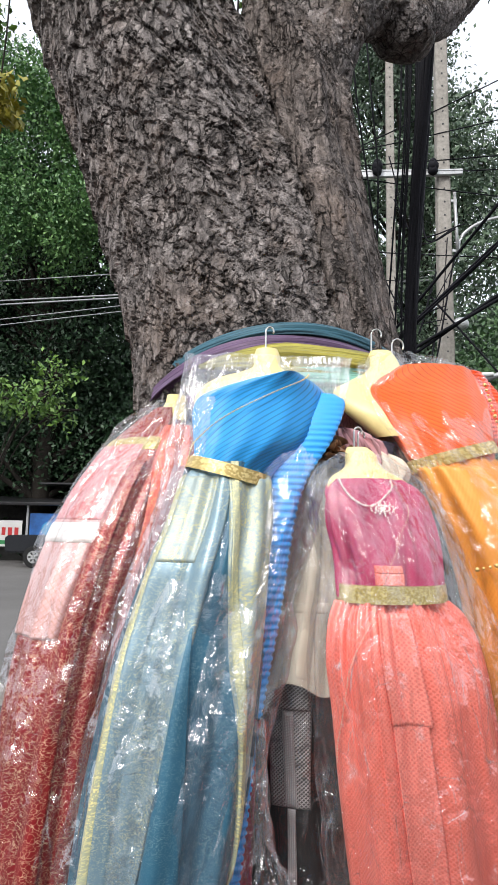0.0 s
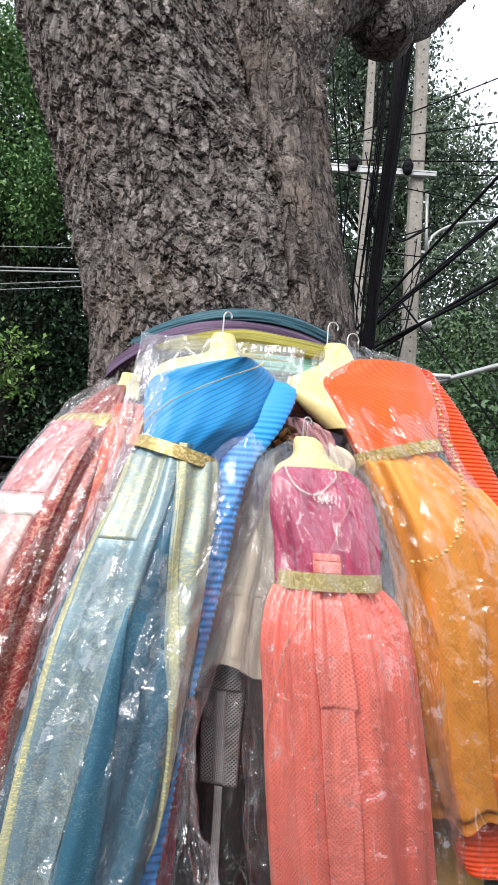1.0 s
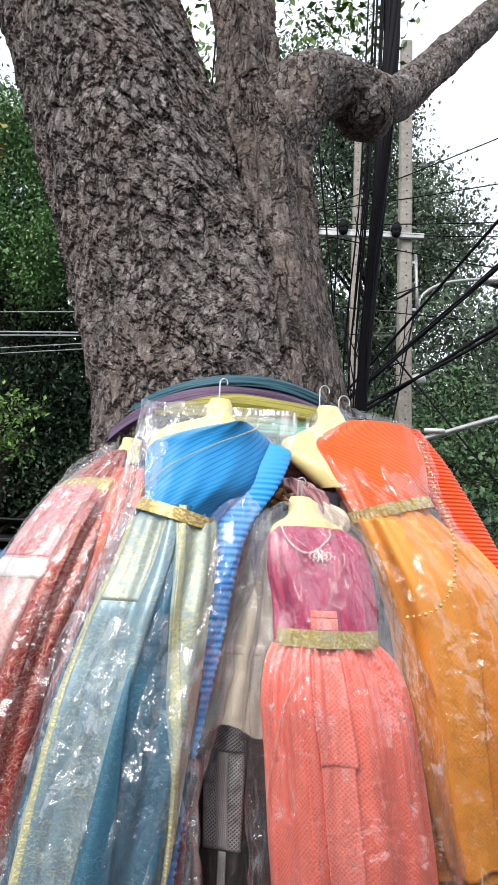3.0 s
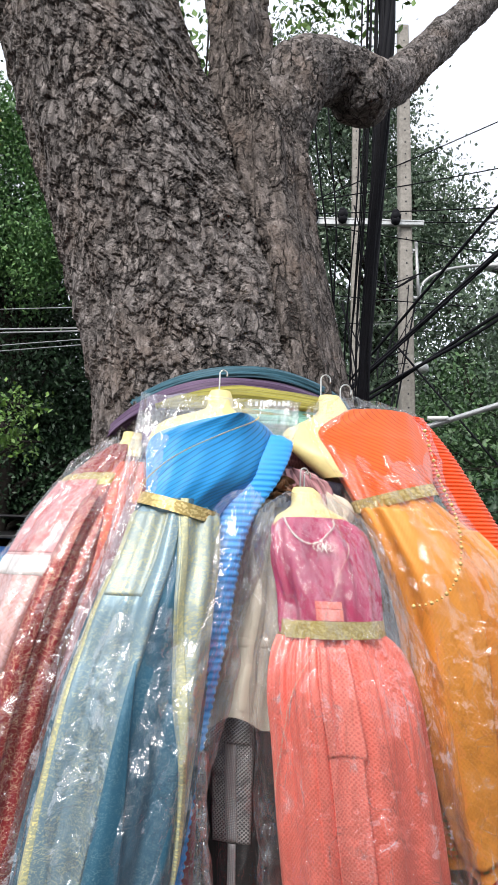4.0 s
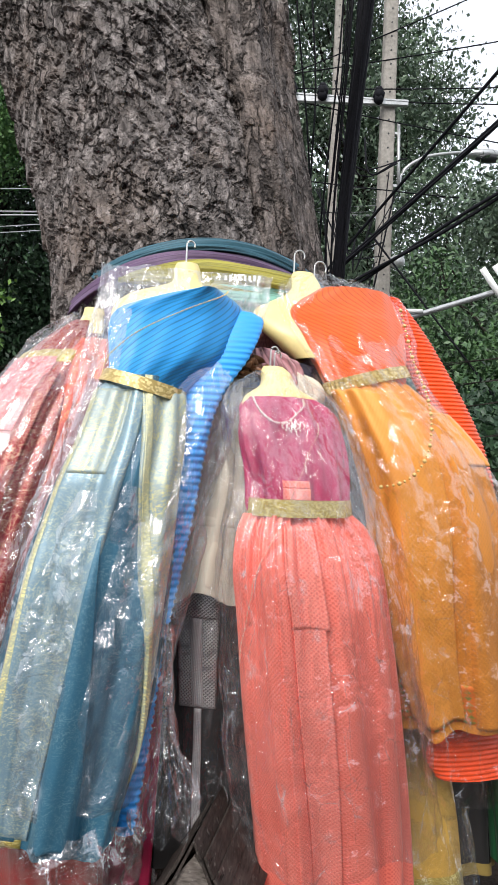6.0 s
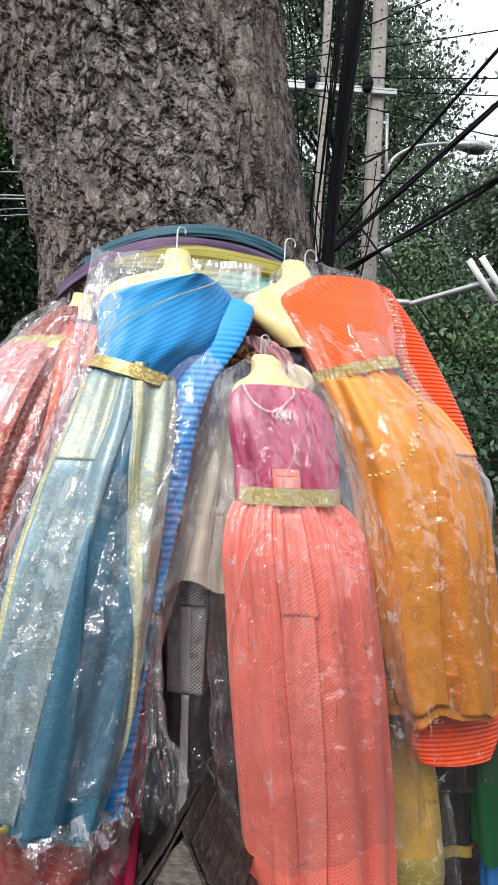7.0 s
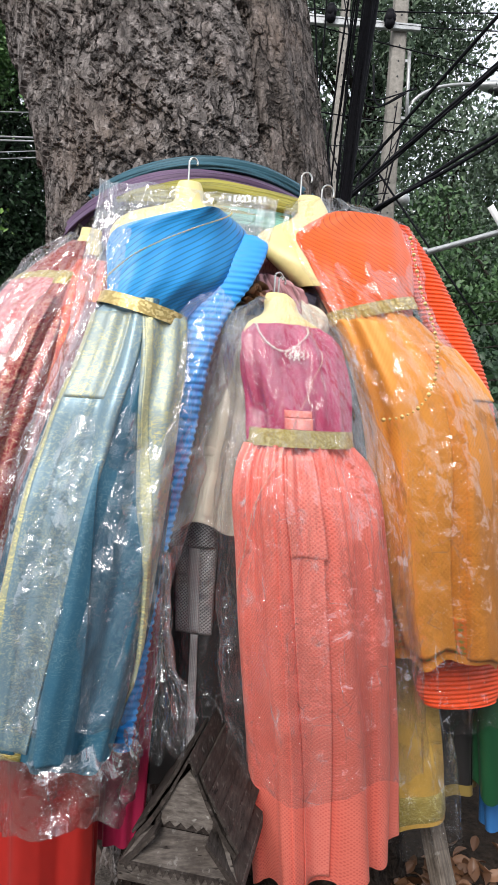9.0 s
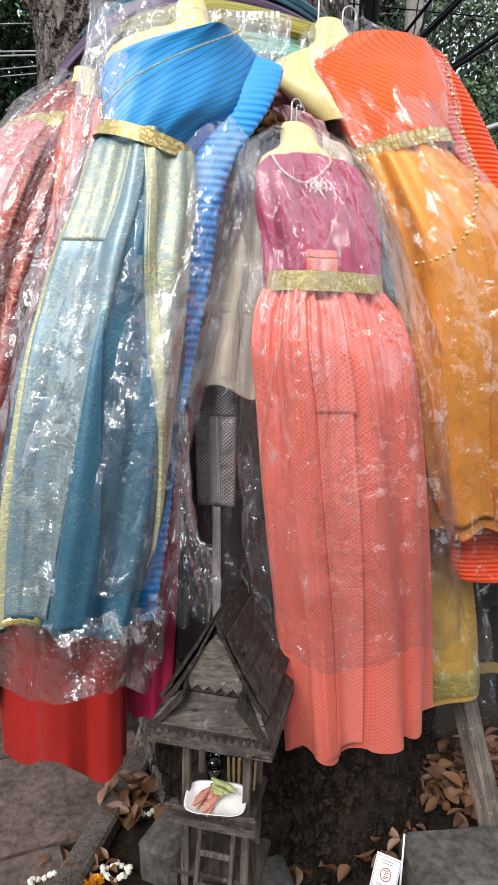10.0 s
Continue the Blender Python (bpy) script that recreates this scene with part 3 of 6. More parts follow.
# ---------- the tree ----------
def cells(u, v, cu, cv, seed):
    """Jittered cells over (u, v): distance to the nearest and second centre, and the nearest cell's random number and offset."""
    gu, gv = u / cu, v / cv
    iu, iv = np.floor(gu), np.floor(gv)
    d1, d2 = np.full(u.shape, 9.0), np.full(u.shape, 9.0)
    rnd, dv = np.zeros(u.shape), np.zeros(u.shape)

    def h(a, b, k):
        w = np.sin(a * 127.1 + b * 311.7 + k * 74.7 + seed) * 43758.5453
        return w - np.floor(w)
    for du in (-1, 0, 1):
        for dw in (-1, 0, 1):
            a, b = iu + du, iv + dw
            pu, pv = a + h(a, b, 1), b + h(a, b, 2)
            d = np.sqrt((gu - pu) ** 2 + (gv - pv) ** 2)
            closer = d < d1
            d2 = np.where(closer, d1, np.minimum(d2, d))
            rnd = np.where(closer, h(a, b, 3), rnd)
            dv = np.where(closer, gv - pv, dv)
            d1 = np.where(closer, d, d1)
    return d1, d2, rnd, dv


def bark_height(u, v, amount, seed):
    """Flaking plates with cracks between them, lifted at their lower ends."""
    seed = float(seed)
    wu = u + 0.006 * np.sin(v * 23 + seed) + 0.003 * np.sin(v * 71 + u * 40)
    wv = v + 0.008 * np.sin(u * 29 + seed)
    d1, d2, rnd, dv = cells(wu, wv, 0.10, 0.26, seed + 9)
    broad = 0.7 * np.clip((d2 - d1) / 0.6, 0, 1) * (0.4 + 0.6 * rnd)
    h = np.zeros(u.shape)
    for cu, cv, k, cut, bias in ((0.040, 0.095, 1.15, 0.35, 1.0), (0.028, 0.062, 1.0, 0.45, 5.0), (0.019, 0.040, 0.85, 0.30, 9.0), (0.012, 0.024, 0.6, 0.30, 13.0)):
        d1, d2, rnd, dv = cells(wu + 0.004 * np.sin(wv * 190 + bias) + 0.003 * np.sin(wv * 420), wv + 0.005 * np.sin(wu * 230 + bias), cu, cv, seed + bias * 31.7)
        plate = np.clip((d2 - d1) / 0.16, 0, 1) * (rnd > cut)
        h = np.maximum(h, k * plate * (0.25 + 0.75 * (rnd - cut) / (1 - cut) + 0.55 * dv))
    h = h + broad - 0.9
    return h * amount


def outward(rows, deep, p):
    """Distance of places p outside an upright tube, and the level direction away from it."""
    t = spline(rows, 200)[::-1]
    cx, cy, hw = (np.interp(p[..., 2], t[:, 2], t[:, k]) for k in (0, 1, 3))
    hd = np.interp(p[..., 2], t[:, 2], np.interp(np.linspace(0, 1, 200), np.linspace(0, 1, len(deep)), deep)[::-1])
    dx, dy = p[..., 0] - cx, p[..., 1] - cy
    q = np.sqrt((dx / hw) ** 2 + (dy / hd) ** 2) + 1e-6
    n = np.stack([dx / hw ** 2, dy / hd ** 2, np.zeros_like(dx)], -1)
    return (q - 1) * np.sqrt(dx ** 2 + dy ** 2) / q, n / (np.linalg.norm(n, axis=-1, keepdims=True) + 1e-9)


def fillet(p, own, other):
    """Lets two grown-together stems run into each other with a soft hollow, which sharpens towards the fork."""
    away, n_other = outward(*other, p)
    _, n_own = outward(own.rows, own.deep, p)
    reach = np.interp(p[..., 2], (1.6, 2.5, 2.8, 3.05, 3.3), (0.24, 0.22, 0.15, 0.07, 0.03))
    h = np.clip(1 - np.abs(away) / reach, 0, 1)
    w = np.clip(0.5 - 0.5 * away / reach, 0, 1)[..., None]
    n = n_own * (1 - w) + n_other * w
    n /= np.linalg.norm(n, axis=-1, keepdims=True) + 1e-9
    return p + n * (h ** 2 * reach / 4)[..., None]


def bark_tube(name, rows, deep, material, parent, amount, seed, nu=420, nv=560, front=True, label="", dense=None, fuse=None):
    d = Drape(rows, 0, deep, ((3, 0.012, 0.012, 0.5, 2, 1), (5, 0.01, 0.014, 2.0, -3, 1)), rough=0.006, seed=seed)
    k = np.linspace(-1, 1, nu)
    s1 = (1.25 * k + 0.75 * k ** 7) if front else 2 * k
    v1 = np.linspace(0, 1, nv)
    if dense:
        v1 = np.interp(v1, (0, 0.08, 0.85, 1), (0, dense[0], dense[1], 1))
    S, V = np.meshgrid(s1, v1)
    wide = np.interp(V, np.linspace(0, 1, 200), d.fine[:, 3])
    u, w = S * np.pi / 2 * wide.mean(), V * d.length
    seam = np.clip((2 - np.abs(S)) / 0.1, 0, 1)
    p = d.at(S, V, bark_height(u, w, amount, seed) * seam)
    if fuse:
        p = fillet(p, d, fuse)
    f = []
    for a, b, c, e in grid_faces(nu, nv):
        f += [(a, b, c), (a, c, e)] if (a * 7919 + a // 3) % 2 else [(a, b, e), (b, c, e)]
    return under(mesh_object(name, p.reshape(-1, 3), f, material, smooth=False), parent, label)


tree = thing("tree", (0.0, 1.95, 0.0), "huge old street tree with rough flaking grey-brown bark", "tree")
TRUNK = [(-0.92, 2.16, 4.15, 0.37), (-0.665, 2.08, 3.50, 0.358), (-0.56, 2.05, 3.21, 0.352), (-0.49, 2.04, 3.05, 0.360), (-0.362, 2.02, 2.72, 0.373),
         (-0.2385, 2.0, 2.41, 0.3885), (-0.175, 1.98, 2.14, 0.375), (-0.1355, 1.97, 1.94, 0.3705), (-0.06, 1.97, 1.4, 0.36),
         (0.08, 1.99, 0.7, 0.38), (0.14, 1.99, 0.2, 0.40), (0.16, 1.99, -0.1, 0.42)]
TRUNK_DEEP = (0.40, 0.39, 0.38, 0.39, 0.39, 0.39)
STEM = [(-0.16, 2.10, 4.0, 0.115), (-0.085, 1.98, 3.40, 0.105), (-0.082, 1.96, 3.25, 0.105), (-0.05, 1.93, 3.08, 0.120), (0.005, 1.90, 2.92, 0.125), (0.025, 1.89, 2.75, 0.138), (0.03, 1.88, 2.55, 0.138),
        (0.055, 1.88, 2.37, 0.132), (0.085, 1.88, 2.18, 0.135), (0.11, 1.88, 2.05, 0.142), (0.16, 1.90, 1.7, 0.19), (0.22, 1.95, 1.0, 0.24), (0.30, 1.97, -0.1, 0.28)]
STEM_DEEP = (0.11, 0.14, 0.17, 0.19, 0.22, 0.28)
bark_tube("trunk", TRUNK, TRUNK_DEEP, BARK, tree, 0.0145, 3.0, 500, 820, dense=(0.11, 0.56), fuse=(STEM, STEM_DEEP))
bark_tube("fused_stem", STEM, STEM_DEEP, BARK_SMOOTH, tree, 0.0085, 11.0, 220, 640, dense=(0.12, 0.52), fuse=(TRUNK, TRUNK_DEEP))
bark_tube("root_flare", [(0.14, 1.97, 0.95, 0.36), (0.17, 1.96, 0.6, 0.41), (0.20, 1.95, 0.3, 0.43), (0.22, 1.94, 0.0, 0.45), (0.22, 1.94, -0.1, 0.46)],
          (0.42, 0.43, 0.44, 0.45), BARK_DARK, tree, 0.016, 17.0, 220, 160, label="dark foot of the trunk, shade put into its bark colour")


def bark_limb(name, points, radii, seed, amount=0.012, n=340, sides=200):
    pts = spline([(*p, r) for p, r in zip(points, radii)], n)
    c, rad = pts[:, :3], pts[:, 3]
    tan = np.gradient(c, axis=0)
    tan /= np.linalg.norm(tan, axis=1)[:, None]
    a = np.cross(tan, np.array([[0.1, -1.0, 0.15]]))
    a /= np.linalg.norm(a, axis=1)[:, None]
    b = np.cross(tan, a)
    th = np.linspace(-np.pi, np.pi, sides)
    run = np.r_[0, np.cumsum(np.linalg.norm(np.diff(c, axis=0), axis=1))]
    U, W = np.meshgrid(th * rad.mean(), run)
    seam = np.clip((np.pi - np.abs(th)) / 0.15, 0, 1)[None]
    r = rad[:, None] * (1 + 0.05 * np.sin(2 * th + 3)[None] * np.sin(run * 9)[:, None]) + bark_height(U, W, amount, seed) * seam
    v = c[:, None] + r[..., None] * (a[:, None] * np.cos(th)[None, :, None] + b[:, None] * np.sin(th)[None, :, None])
    f = []
    for p, q, g, h in grid_faces(sides, n):
        f += [(p, q, g), (p, g, h)] if (p * 7919 + p // 3) % 2 else [(p, q, h), (q, g, h)]
    return under(mesh_object(name, v.reshape(-1, 3), f, BARK, smooth=False), tree)


bark_limb("limb", [(0.0, 1.91, 2.74), (0.05, 1.91, 2.98), (0.11, 1.93, 3.17), (0.22, 2.01, 3.28), (0.36, 2.14, 3.35), (0.54, 2.36, 3.53), (0.82, 2.66, 4.00), (1.28, 3.10, 4.75)],
          (0.10, 0.125, 0.120, 0.105, 0.110, 0.085, 0.085, 0.080), 21)
bark_limb("burl", [(0.30, 2.08, 3.36), (0.35, 2.11, 3.29), (0.395, 2.15, 3.225), (0.41, 2.16, 3.17)], (0.06, 0.11, 0.10, 0.004), 5, 0.010, 110, 160)
for k in range(7):
    x = -0.235 + 0.017 * k
    tube_part("vine", [(x - 0.03 + 0.01 * (k % 3), 2.30, 4.2), (x, 2.28, 3.7), (x + 0.012 * (k % 2), 2.26, 3.35), (x + 0.02, 2.2, 3.1)], 0.004, BARK_FAR, tree, n=20, sides=5)


def leaf_cloud(centres, count, size, seed, flat=0.5, spread=0.35, shell=0.55, clump=14):
    """Many small folded leaves in clumps within rounded masses; centres: x, y, z, rx, ry, rz."""
    r = np.random.RandomState(seed)
    c = np.asarray(centres, float)
    vol = (c[:, 3] * c[:, 4] * c[:, 5]) ** (2 / 3)
    n = count // clump
    pick = r.choice(len(c), n, p=vol / vol.sum())
    d = r.normal(size=(n, 3))
    d /= np.linalg.norm(d, axis=1)[:, None]
    rad = shell + (1 - shell) * r.rand(n) ** 0.6
    p = c[pick, :3] + d * rad[:, None] * c[pick, 3:]
    p = np.repeat(p, clump, 0) + r.normal(size=(n * clump, 3)) * spread * np.array([1, 1, 0.6])
    m = len(p)
    ax = r.normal(size=(m, 3)) + np.array([0, 0, -0.5])
    ax /= np.linalg.norm(ax, axis=1)[:, None]
    nr = r.normal(size=(m, 3)) * (1 - flat) + np.array([0, -0.35, 1.0]) * flat
    side = np.cross(ax, nr)
    side /= np.linalg.norm(side, axis=1)[:, None] + 1e-9
    up = np.cross(side, ax)
    L = (size * r.uniform(0.6, 1.3, m))[:, None]
    W = L * 0.26
    v = np.stack([p, p + ax * L * 0.45 + side * W + up * W * 0.3, p + ax * L, p + ax * L * 0.45 - side * W + up * W * 0.3], 1)
    k = np.arange(m) * 4
    f = np.concatenate([np.stack([k, k + 1, k + 2], 1), np.stack([k, k + 2, k + 3], 1)])
    return v.reshape(-1, 3), f


def leaf_object(name, cloud_data, material, parent=None, label="", smooth=False):
    v, f = cloud_data
    me = bpy.data.meshes.new(name)
    me.vertices.add(len(v))
    me.vertices.foreach_set("co", v.astype(np.float32).ravel())
    me.loops.add(len(f) * 3)
    me.loops.foreach_set("vertex_index", f.astype(np.int32).ravel())
    me.polygons.add(len(f))
    me.polygons.foreach_set("loop_start", np.arange(len(f), dtype=np.int32) * 3)
    me.polygons.foreach_set("loop_total", np.full(len(f), 3, dtype=np.int32))
    me.update(calc_edges=True)
    me.materials.append(material)
    ob = new(name, me)
    return under(ob, parent, label) if parent else ob


leaf_object("leaves", leaf_cloud([(-1.35, 2.62, 3.42, 0.06, 0.05, 0.11), (-1.32, 2.6, 3.33, 0.085, 0.05, 0.08)], 420, 0.055, 8, 0.2, 0.035), LEAF_YELLOW, tree, "hanging yellow-green leaf cluster")
tube_part("twig", [(-1.33, 2.66, 4.3), (-1.32, 2.63, 3.7), (-1.34, 2.62, 3.36)], 0.004, BARK_FAR, tree)
leaf_object("leaves", leaf_cloud([(0.2, 2.9, 4.35, 0.25, 0.2, 0.10), (0.45, 2.9, 4.4, 0.25, 0.2, 0.12)], 420, 0.05, 9, 0.4, 0.09), LEAF_LIGHT, tree, "fresh green leaves above the limb")
leaf_object("leaves", leaf_cloud([(-0.32, 2.9, 4.35, 0.2, 0.3, 0.3)], 260, 0.055, 12, 0.3, 0.1), LEAF_LIGHT, tree, "green leaves seen in the fork")
leaf_object("leaves", leaf_cloud([(-1.66, 3.0, 4.05, 0.12, 0.1, 0.3)], 240, 0.06, 10, 0.2, 0.06), LEAF_LIGHT, tree, "hanging green leaves")

# cloth sashes wound round the trunk
def sash(name, z, lift, radius, thick, height, material, label, seed, half=2.0, tilt=0.0, mid=0.0):
    """half: how far it reaches round each side, 1 being a quarter turn; a short one tapers to tied ends."""
    n, m = 220, 44
    th = -np.pi / 2 + mid + np.linspace(-half, half, n) * np.pi / 2
    T, P = np.meshgrid(th, np.linspace(0, 2 * np.pi, m), indexing="ij")
    taper = np.ones_like(T) if half >= 2 else np.clip((half - np.abs(T + np.pi / 2 - mid) / (np.pi / 2)) / 0.35, 0.05, 1) ** 0.6
    strands = 0.12 * np.sin(5 * P + 2 * T + seed) + 0.10 * np.sin(11 * P - 3 * T) + 0.08 * np.sin(17 * P + 4 * T + seed)
    rr = radius + taper * thick * np.cos(P) * (1 + strands) + 0.008 * np.sin(3 * T + seed)
    zz = z - lift * (1 + np.sin(T)) + tilt * np.cos(T) + taper * height * np.sin(P) * (1 + strands) + 0.006 * np.sin(4 * T + seed)
    v = np.stack([-0.068 + rr * np.cos(T) * 1.0, 1.97 + rr * np.sin(T) * 1.10, zz], -1)
    uv = np.stack([T * radius, P * height], -1)
    ob = mesh_object(name, v.reshape(-1, 3), grid_faces(m, n), material, uv.reshape(-1, 2))
    return tagged(ob, label, "cloth sash", "sashes round the trunk")


sash("sash", 1.985, 0.10, 0.372, 0.020, 0.018, SASH_TEAL, "dark teal chiffon sash wound round the trunk", 1, tilt=0.045)
sash("sash", 1.952, 0.13, 0.382, 0.020, 0.022, SASH_PURPLE, "dull purple chiffon sash wound round the trunk", 2, tilt=0.045)
sash("sash", 1.912, 0.05, 0.405, 0.034, 0.036, SASH_YELLOW, "olive-yellow chiffon sash across the trunk's front", 3, 0.52, 0.02, 0.36)
sash("sash", 1.862, 0.05, 0.404, 0.032, 0.038, SASH_GREEN, "pale green chiffon sash across the trunk's front", 4, 0.50, 0.02, 0.38)
sash("sash", 1.785, 0.05, 0.395, 0.030, 0.040, SASH_ROSE, "dusty pink chiffon sash across the trunk's front", 5, 0.50, 0.02, 0.38)
sash("sash", 1.700, 0.03, 0.385, 0.035, 0.060, SASH_PURPLE, "dull purple chiffon sash low on the trunk", 6, 0.7, 0, 0.3)


sash("sash", 1.865, 0.02, 0.392, 0.026, 0.030, SASH_PURPLE, "dull purple chiffon sash tied at the trunk's side", 7, 0.75, 0.10, -0.55)


# ---------- garments ----------
def hook(parent, x, y, z, size=0.03, yaw=0.0, stem=0.05):
    a = np.linspace(-0.3, np.pi * 1.15, 12)
    pts = [(x, y, z - stem), (x, y, z)]
    c, s = math.cos(radians(yaw)), math.sin(radians(yaw))
    pts += [(x + c * size * (1 - math.cos(q)), y + s * size * (1 - math.cos(q)), z + size * math.sin(q) * 1.1 + 0.004) for q in a[1:]]
    return tube_part("hook", pts, 0.0022, WIRE, parent, "bent steel wire hook", n=40, sides=6)


def beads(name, path, radius, material, parent, gap, label):
    p = np.asarray(path)
    run = np.r_[0, np.cumsum(np.linalg.norm(np.diff(p, axis=0), axis=1))]
    at = np.arange(0, run[-1], gap)
    places = np.stack([np.interp(at, run, p[:, k]) for k in range(3)], 1)
    rad = radius * (0.8 + 0.4 * (np.arange(len(places)) % 3 == 0).astype(float))
    v, f = ball_set(places, rad)
    return under(mesh_object(name, v, f, material), parent, label)


# pink dress
dress = thing("dress", (0.25, 1.38, 0.40), "pink silk dress with magenta bodice, gold belt, in clear plastic", "dress", "dresses hung round the tree")
yaw = 21
bust = Drape([(0.118, 1.375, 1.682, 0.022), (0.124, 1.37, 1.668, 0.034), (0.129, 1.365, 1.64, 0.040), (0.138, 1.36, 1.612, 0.085), (0.152, 1.35, 1.57, 0.105), (0.165, 1.34, 1.50, 0.11)], yaw, (0.018, 0.035, 0.04, 0.055, 0.06))
bust.build("bust_form", CREAM, dress, "cream plastic bust form", nu=60, nv=40)
hook(dress, 0.112, 1.375, 1.712, 0.009, 20, 0.045)
hook(dress, 0.121, 1.380, 1.705, 0.009, 35, 0.045)
bodice = Drape([(0.136, 1.352, 1.612, 0.072), (0.151, 1.343, 1.584, 0.106), (0.162, 1.330, 1.513, 0.115), (0.172, 1.318, 1.445, 0.109), (0.176, 1.310, 1.385, 0.106)], yaw, (0.058, 0.068, 0.066, 0.062), ((9, 0.003, 0.005, 0.3, 3, 0.8), (17, 0.0015, 0.004, 1, -4, 1), (29, 0.0, 0.002, 2, 2, 1)), rough=0.002, seed=77)
bodice.build("bodice", MAGENTA, dress, "gathered magenta satin bodice", nu=140, nv=60)
belt = Drape([(0.176, 1.310, 1.410, 0.112), (0.178, 1.308, 1.377, 0.115)], yaw, 0.078)
belt.build("belt", GOLD_FLORAL, dress, "wide gold floral braid belt", nu=90, nv=8)
skirt = Drape([(0.178, 1.306, 1.380, 0.110), (0.191, 1.305, 1.343, 0.138), (0.203, 1.303, 1.274, 0.157), (0.217, 1.313, 1.181, 0.161), (0.241, 1.334, 1.002, 0.167), (0.279, 1.384, 0.743, 0.170), (0.294, 1.404, 0.611, 0.171), (0.310, 1.424, 0.440, 0.171)],
              yaw, (0.064, 0.085, 0.09, 0.09, 0.085, 0.085), ((8, 0.008, 0.022, 0.9, 0.4, 0.6), (41, 0.0040, -0.0028, 2.0, 0.5, 1), (23, 0.0035, -0.0015, 0.4, 0.8, 1), (5, 0.0, 0.020, 0.2, 0.3, 1)), ((5, 0.016, 0.7),))
skirt.build("skirt", PINK, dress, "long pleated pink patterned silk skirt", nu=300, nv=150)
skirt.build("pleat", PINK, dress, "", ((-0.50, -0.36), (-0.46, -0.33)), (0.02, 0.995), 10, 90, 0.005, 0.010)
skirt.build("front_fold", PINK_TAB, dress, "flat front fold of the skirt", ((-0.38, -0.11), (-0.34, -0.10)), (0.02, 0.99), 30, 120, 0.010, 0.022)
skirt.build("tab", PINK_TAB, dress, "folded cloth tab hanging from the belt", ((-0.39, -0.11), (-0.37, -0.09)), (0.02, 0.226), 30, 40, 0.014, 0.008)
bodice.build("tab_top", PINK_TAB, dress, "folded cloth tab above the belt", (-0.38, -0.06), (0.80, 0.90), 20, 14, 0.009, 0.006)
bodice.build("tab_top", PINK_TAB, dress, "", (-0.38, -0.06), (0.74, 0.80), 20, 12, 0.006, 0.005)
skirt.build("lining", CRIMSON, dress, "crimson lining", (0.1, 0.85), (0.93, 1.03), 40, 10, -0.03, 0.0)
neck = [bodice.at(-0.75 + 0.9 * k, 0.02 + 0.24 * math.sin(math.pi * min(1, k * 1.05)) ** 1.3, 0.008) for k in np.linspace(0, 1, 30)]
beads("necklace", neck, 0.0026, PEARL, dress, 0.0050, "white pearl necklace")
c = bodice.at(-0.18, 0.27, 0.012)
v, f = ball_set([c + np.array([0.022 * math.cos(a) * k, -0.002 * (1 - k), 0.010 * math.sin(a) * k - 0.003]) for a in np.linspace(0, 2 * np.pi, 15) for k in (0.2, 0.6, 1)], 0.0024)
under(mesh_object("pendant", v, f, PEARL), dress, "small silver-white flower pendant")
chain = [bodice.at(0.12 - 0.5 * k, 0.25 + 0.75 * k, 0.012) for k in np.linspace(0, 1, 20)] + [skirt.at(-0.42 - 0.48 * math.sin(k * 1.5), 0.02 + 0.28 * k, 0.012) for k in np.linspace(0, 1, 20)]
beads("bead_chain", chain, 0.0018, ROSE_BEAD, dress, 0.0048, "thin strand of pale beads")
cover = Drape([(0.118, 1.368, 1.668, 0.044), (0.132, 1.350, 1.62, 0.120), (0.155, 1.333, 1.55, 0.146), (0.185, 1.312, 1.44, 0.146), (0.205, 1.302, 1.30, 0.192), (0.233, 1.318, 1.10, 0.210), (0.268, 1.355, 0.88, 0.230), (0.294, 1.385, 0.77, 0.232), (0.306, 1.397, 0.69, 0.232)],
              yaw, (0.05, 0.108, 0.137, 0.145, 0.143, 0.142), ((9, 0.003, 0.005, 0.2, 2, 1),), ((4, 0.014, 1.0), (11, 0.006, 0)), rough=0.003, seed=3, crumple=0.7)
cover.build("plastic_cover", WRAP_MILKY, dress, "crinkled clear plastic cover", nu=200, nv=240)

# blue dress
dress = thing("dress", (-0.2, 1.26, 0.80), "blue pleated dress with teal and silver skirt in clear plastic", "dress", "dresses hung round the tree")
yaw = 4
bust = Drape([(-0.077, 1.452, 1.915, 0.024), (-0.077, 1.452, 1.90, 0.030), (-0.077, 1.45, 1.868, 0.038), (-0.092, 1.445, 1.838, 0.110), (-0.095, 1.435, 1.79, 0.142), (-0.10, 1.42, 1.70, 0.12)], yaw, (0.02, 0.034, 0.04, 0.06, 0.065))
bust.build("bust_form", CREAM, dress, "cream plastic bust form", nu=60, nv=40)
hook(dress, -0.080, 1.452, 1.955, 0.009, 10, 0.05)
bodice = Drape([(-0.030, 1.436, 1.848, 0.030), (-0.055, 1.430, 1.828, 0.090), (-0.078, 1.424, 1.800, 0.138), (-0.086, 1.415, 1.765, 0.150), (-0.096, 1.382, 1.697, 0.132), (-0.128, 1.348, 1.64, 0.092), (-0.149, 1.332, 1.595, 0.080)], yaw, (0.06, 0.07, 0.07, 0.062), ((14, 0.0006, 0.0014, 0.3, 5, 1),))
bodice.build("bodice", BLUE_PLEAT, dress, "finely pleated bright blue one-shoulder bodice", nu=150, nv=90)
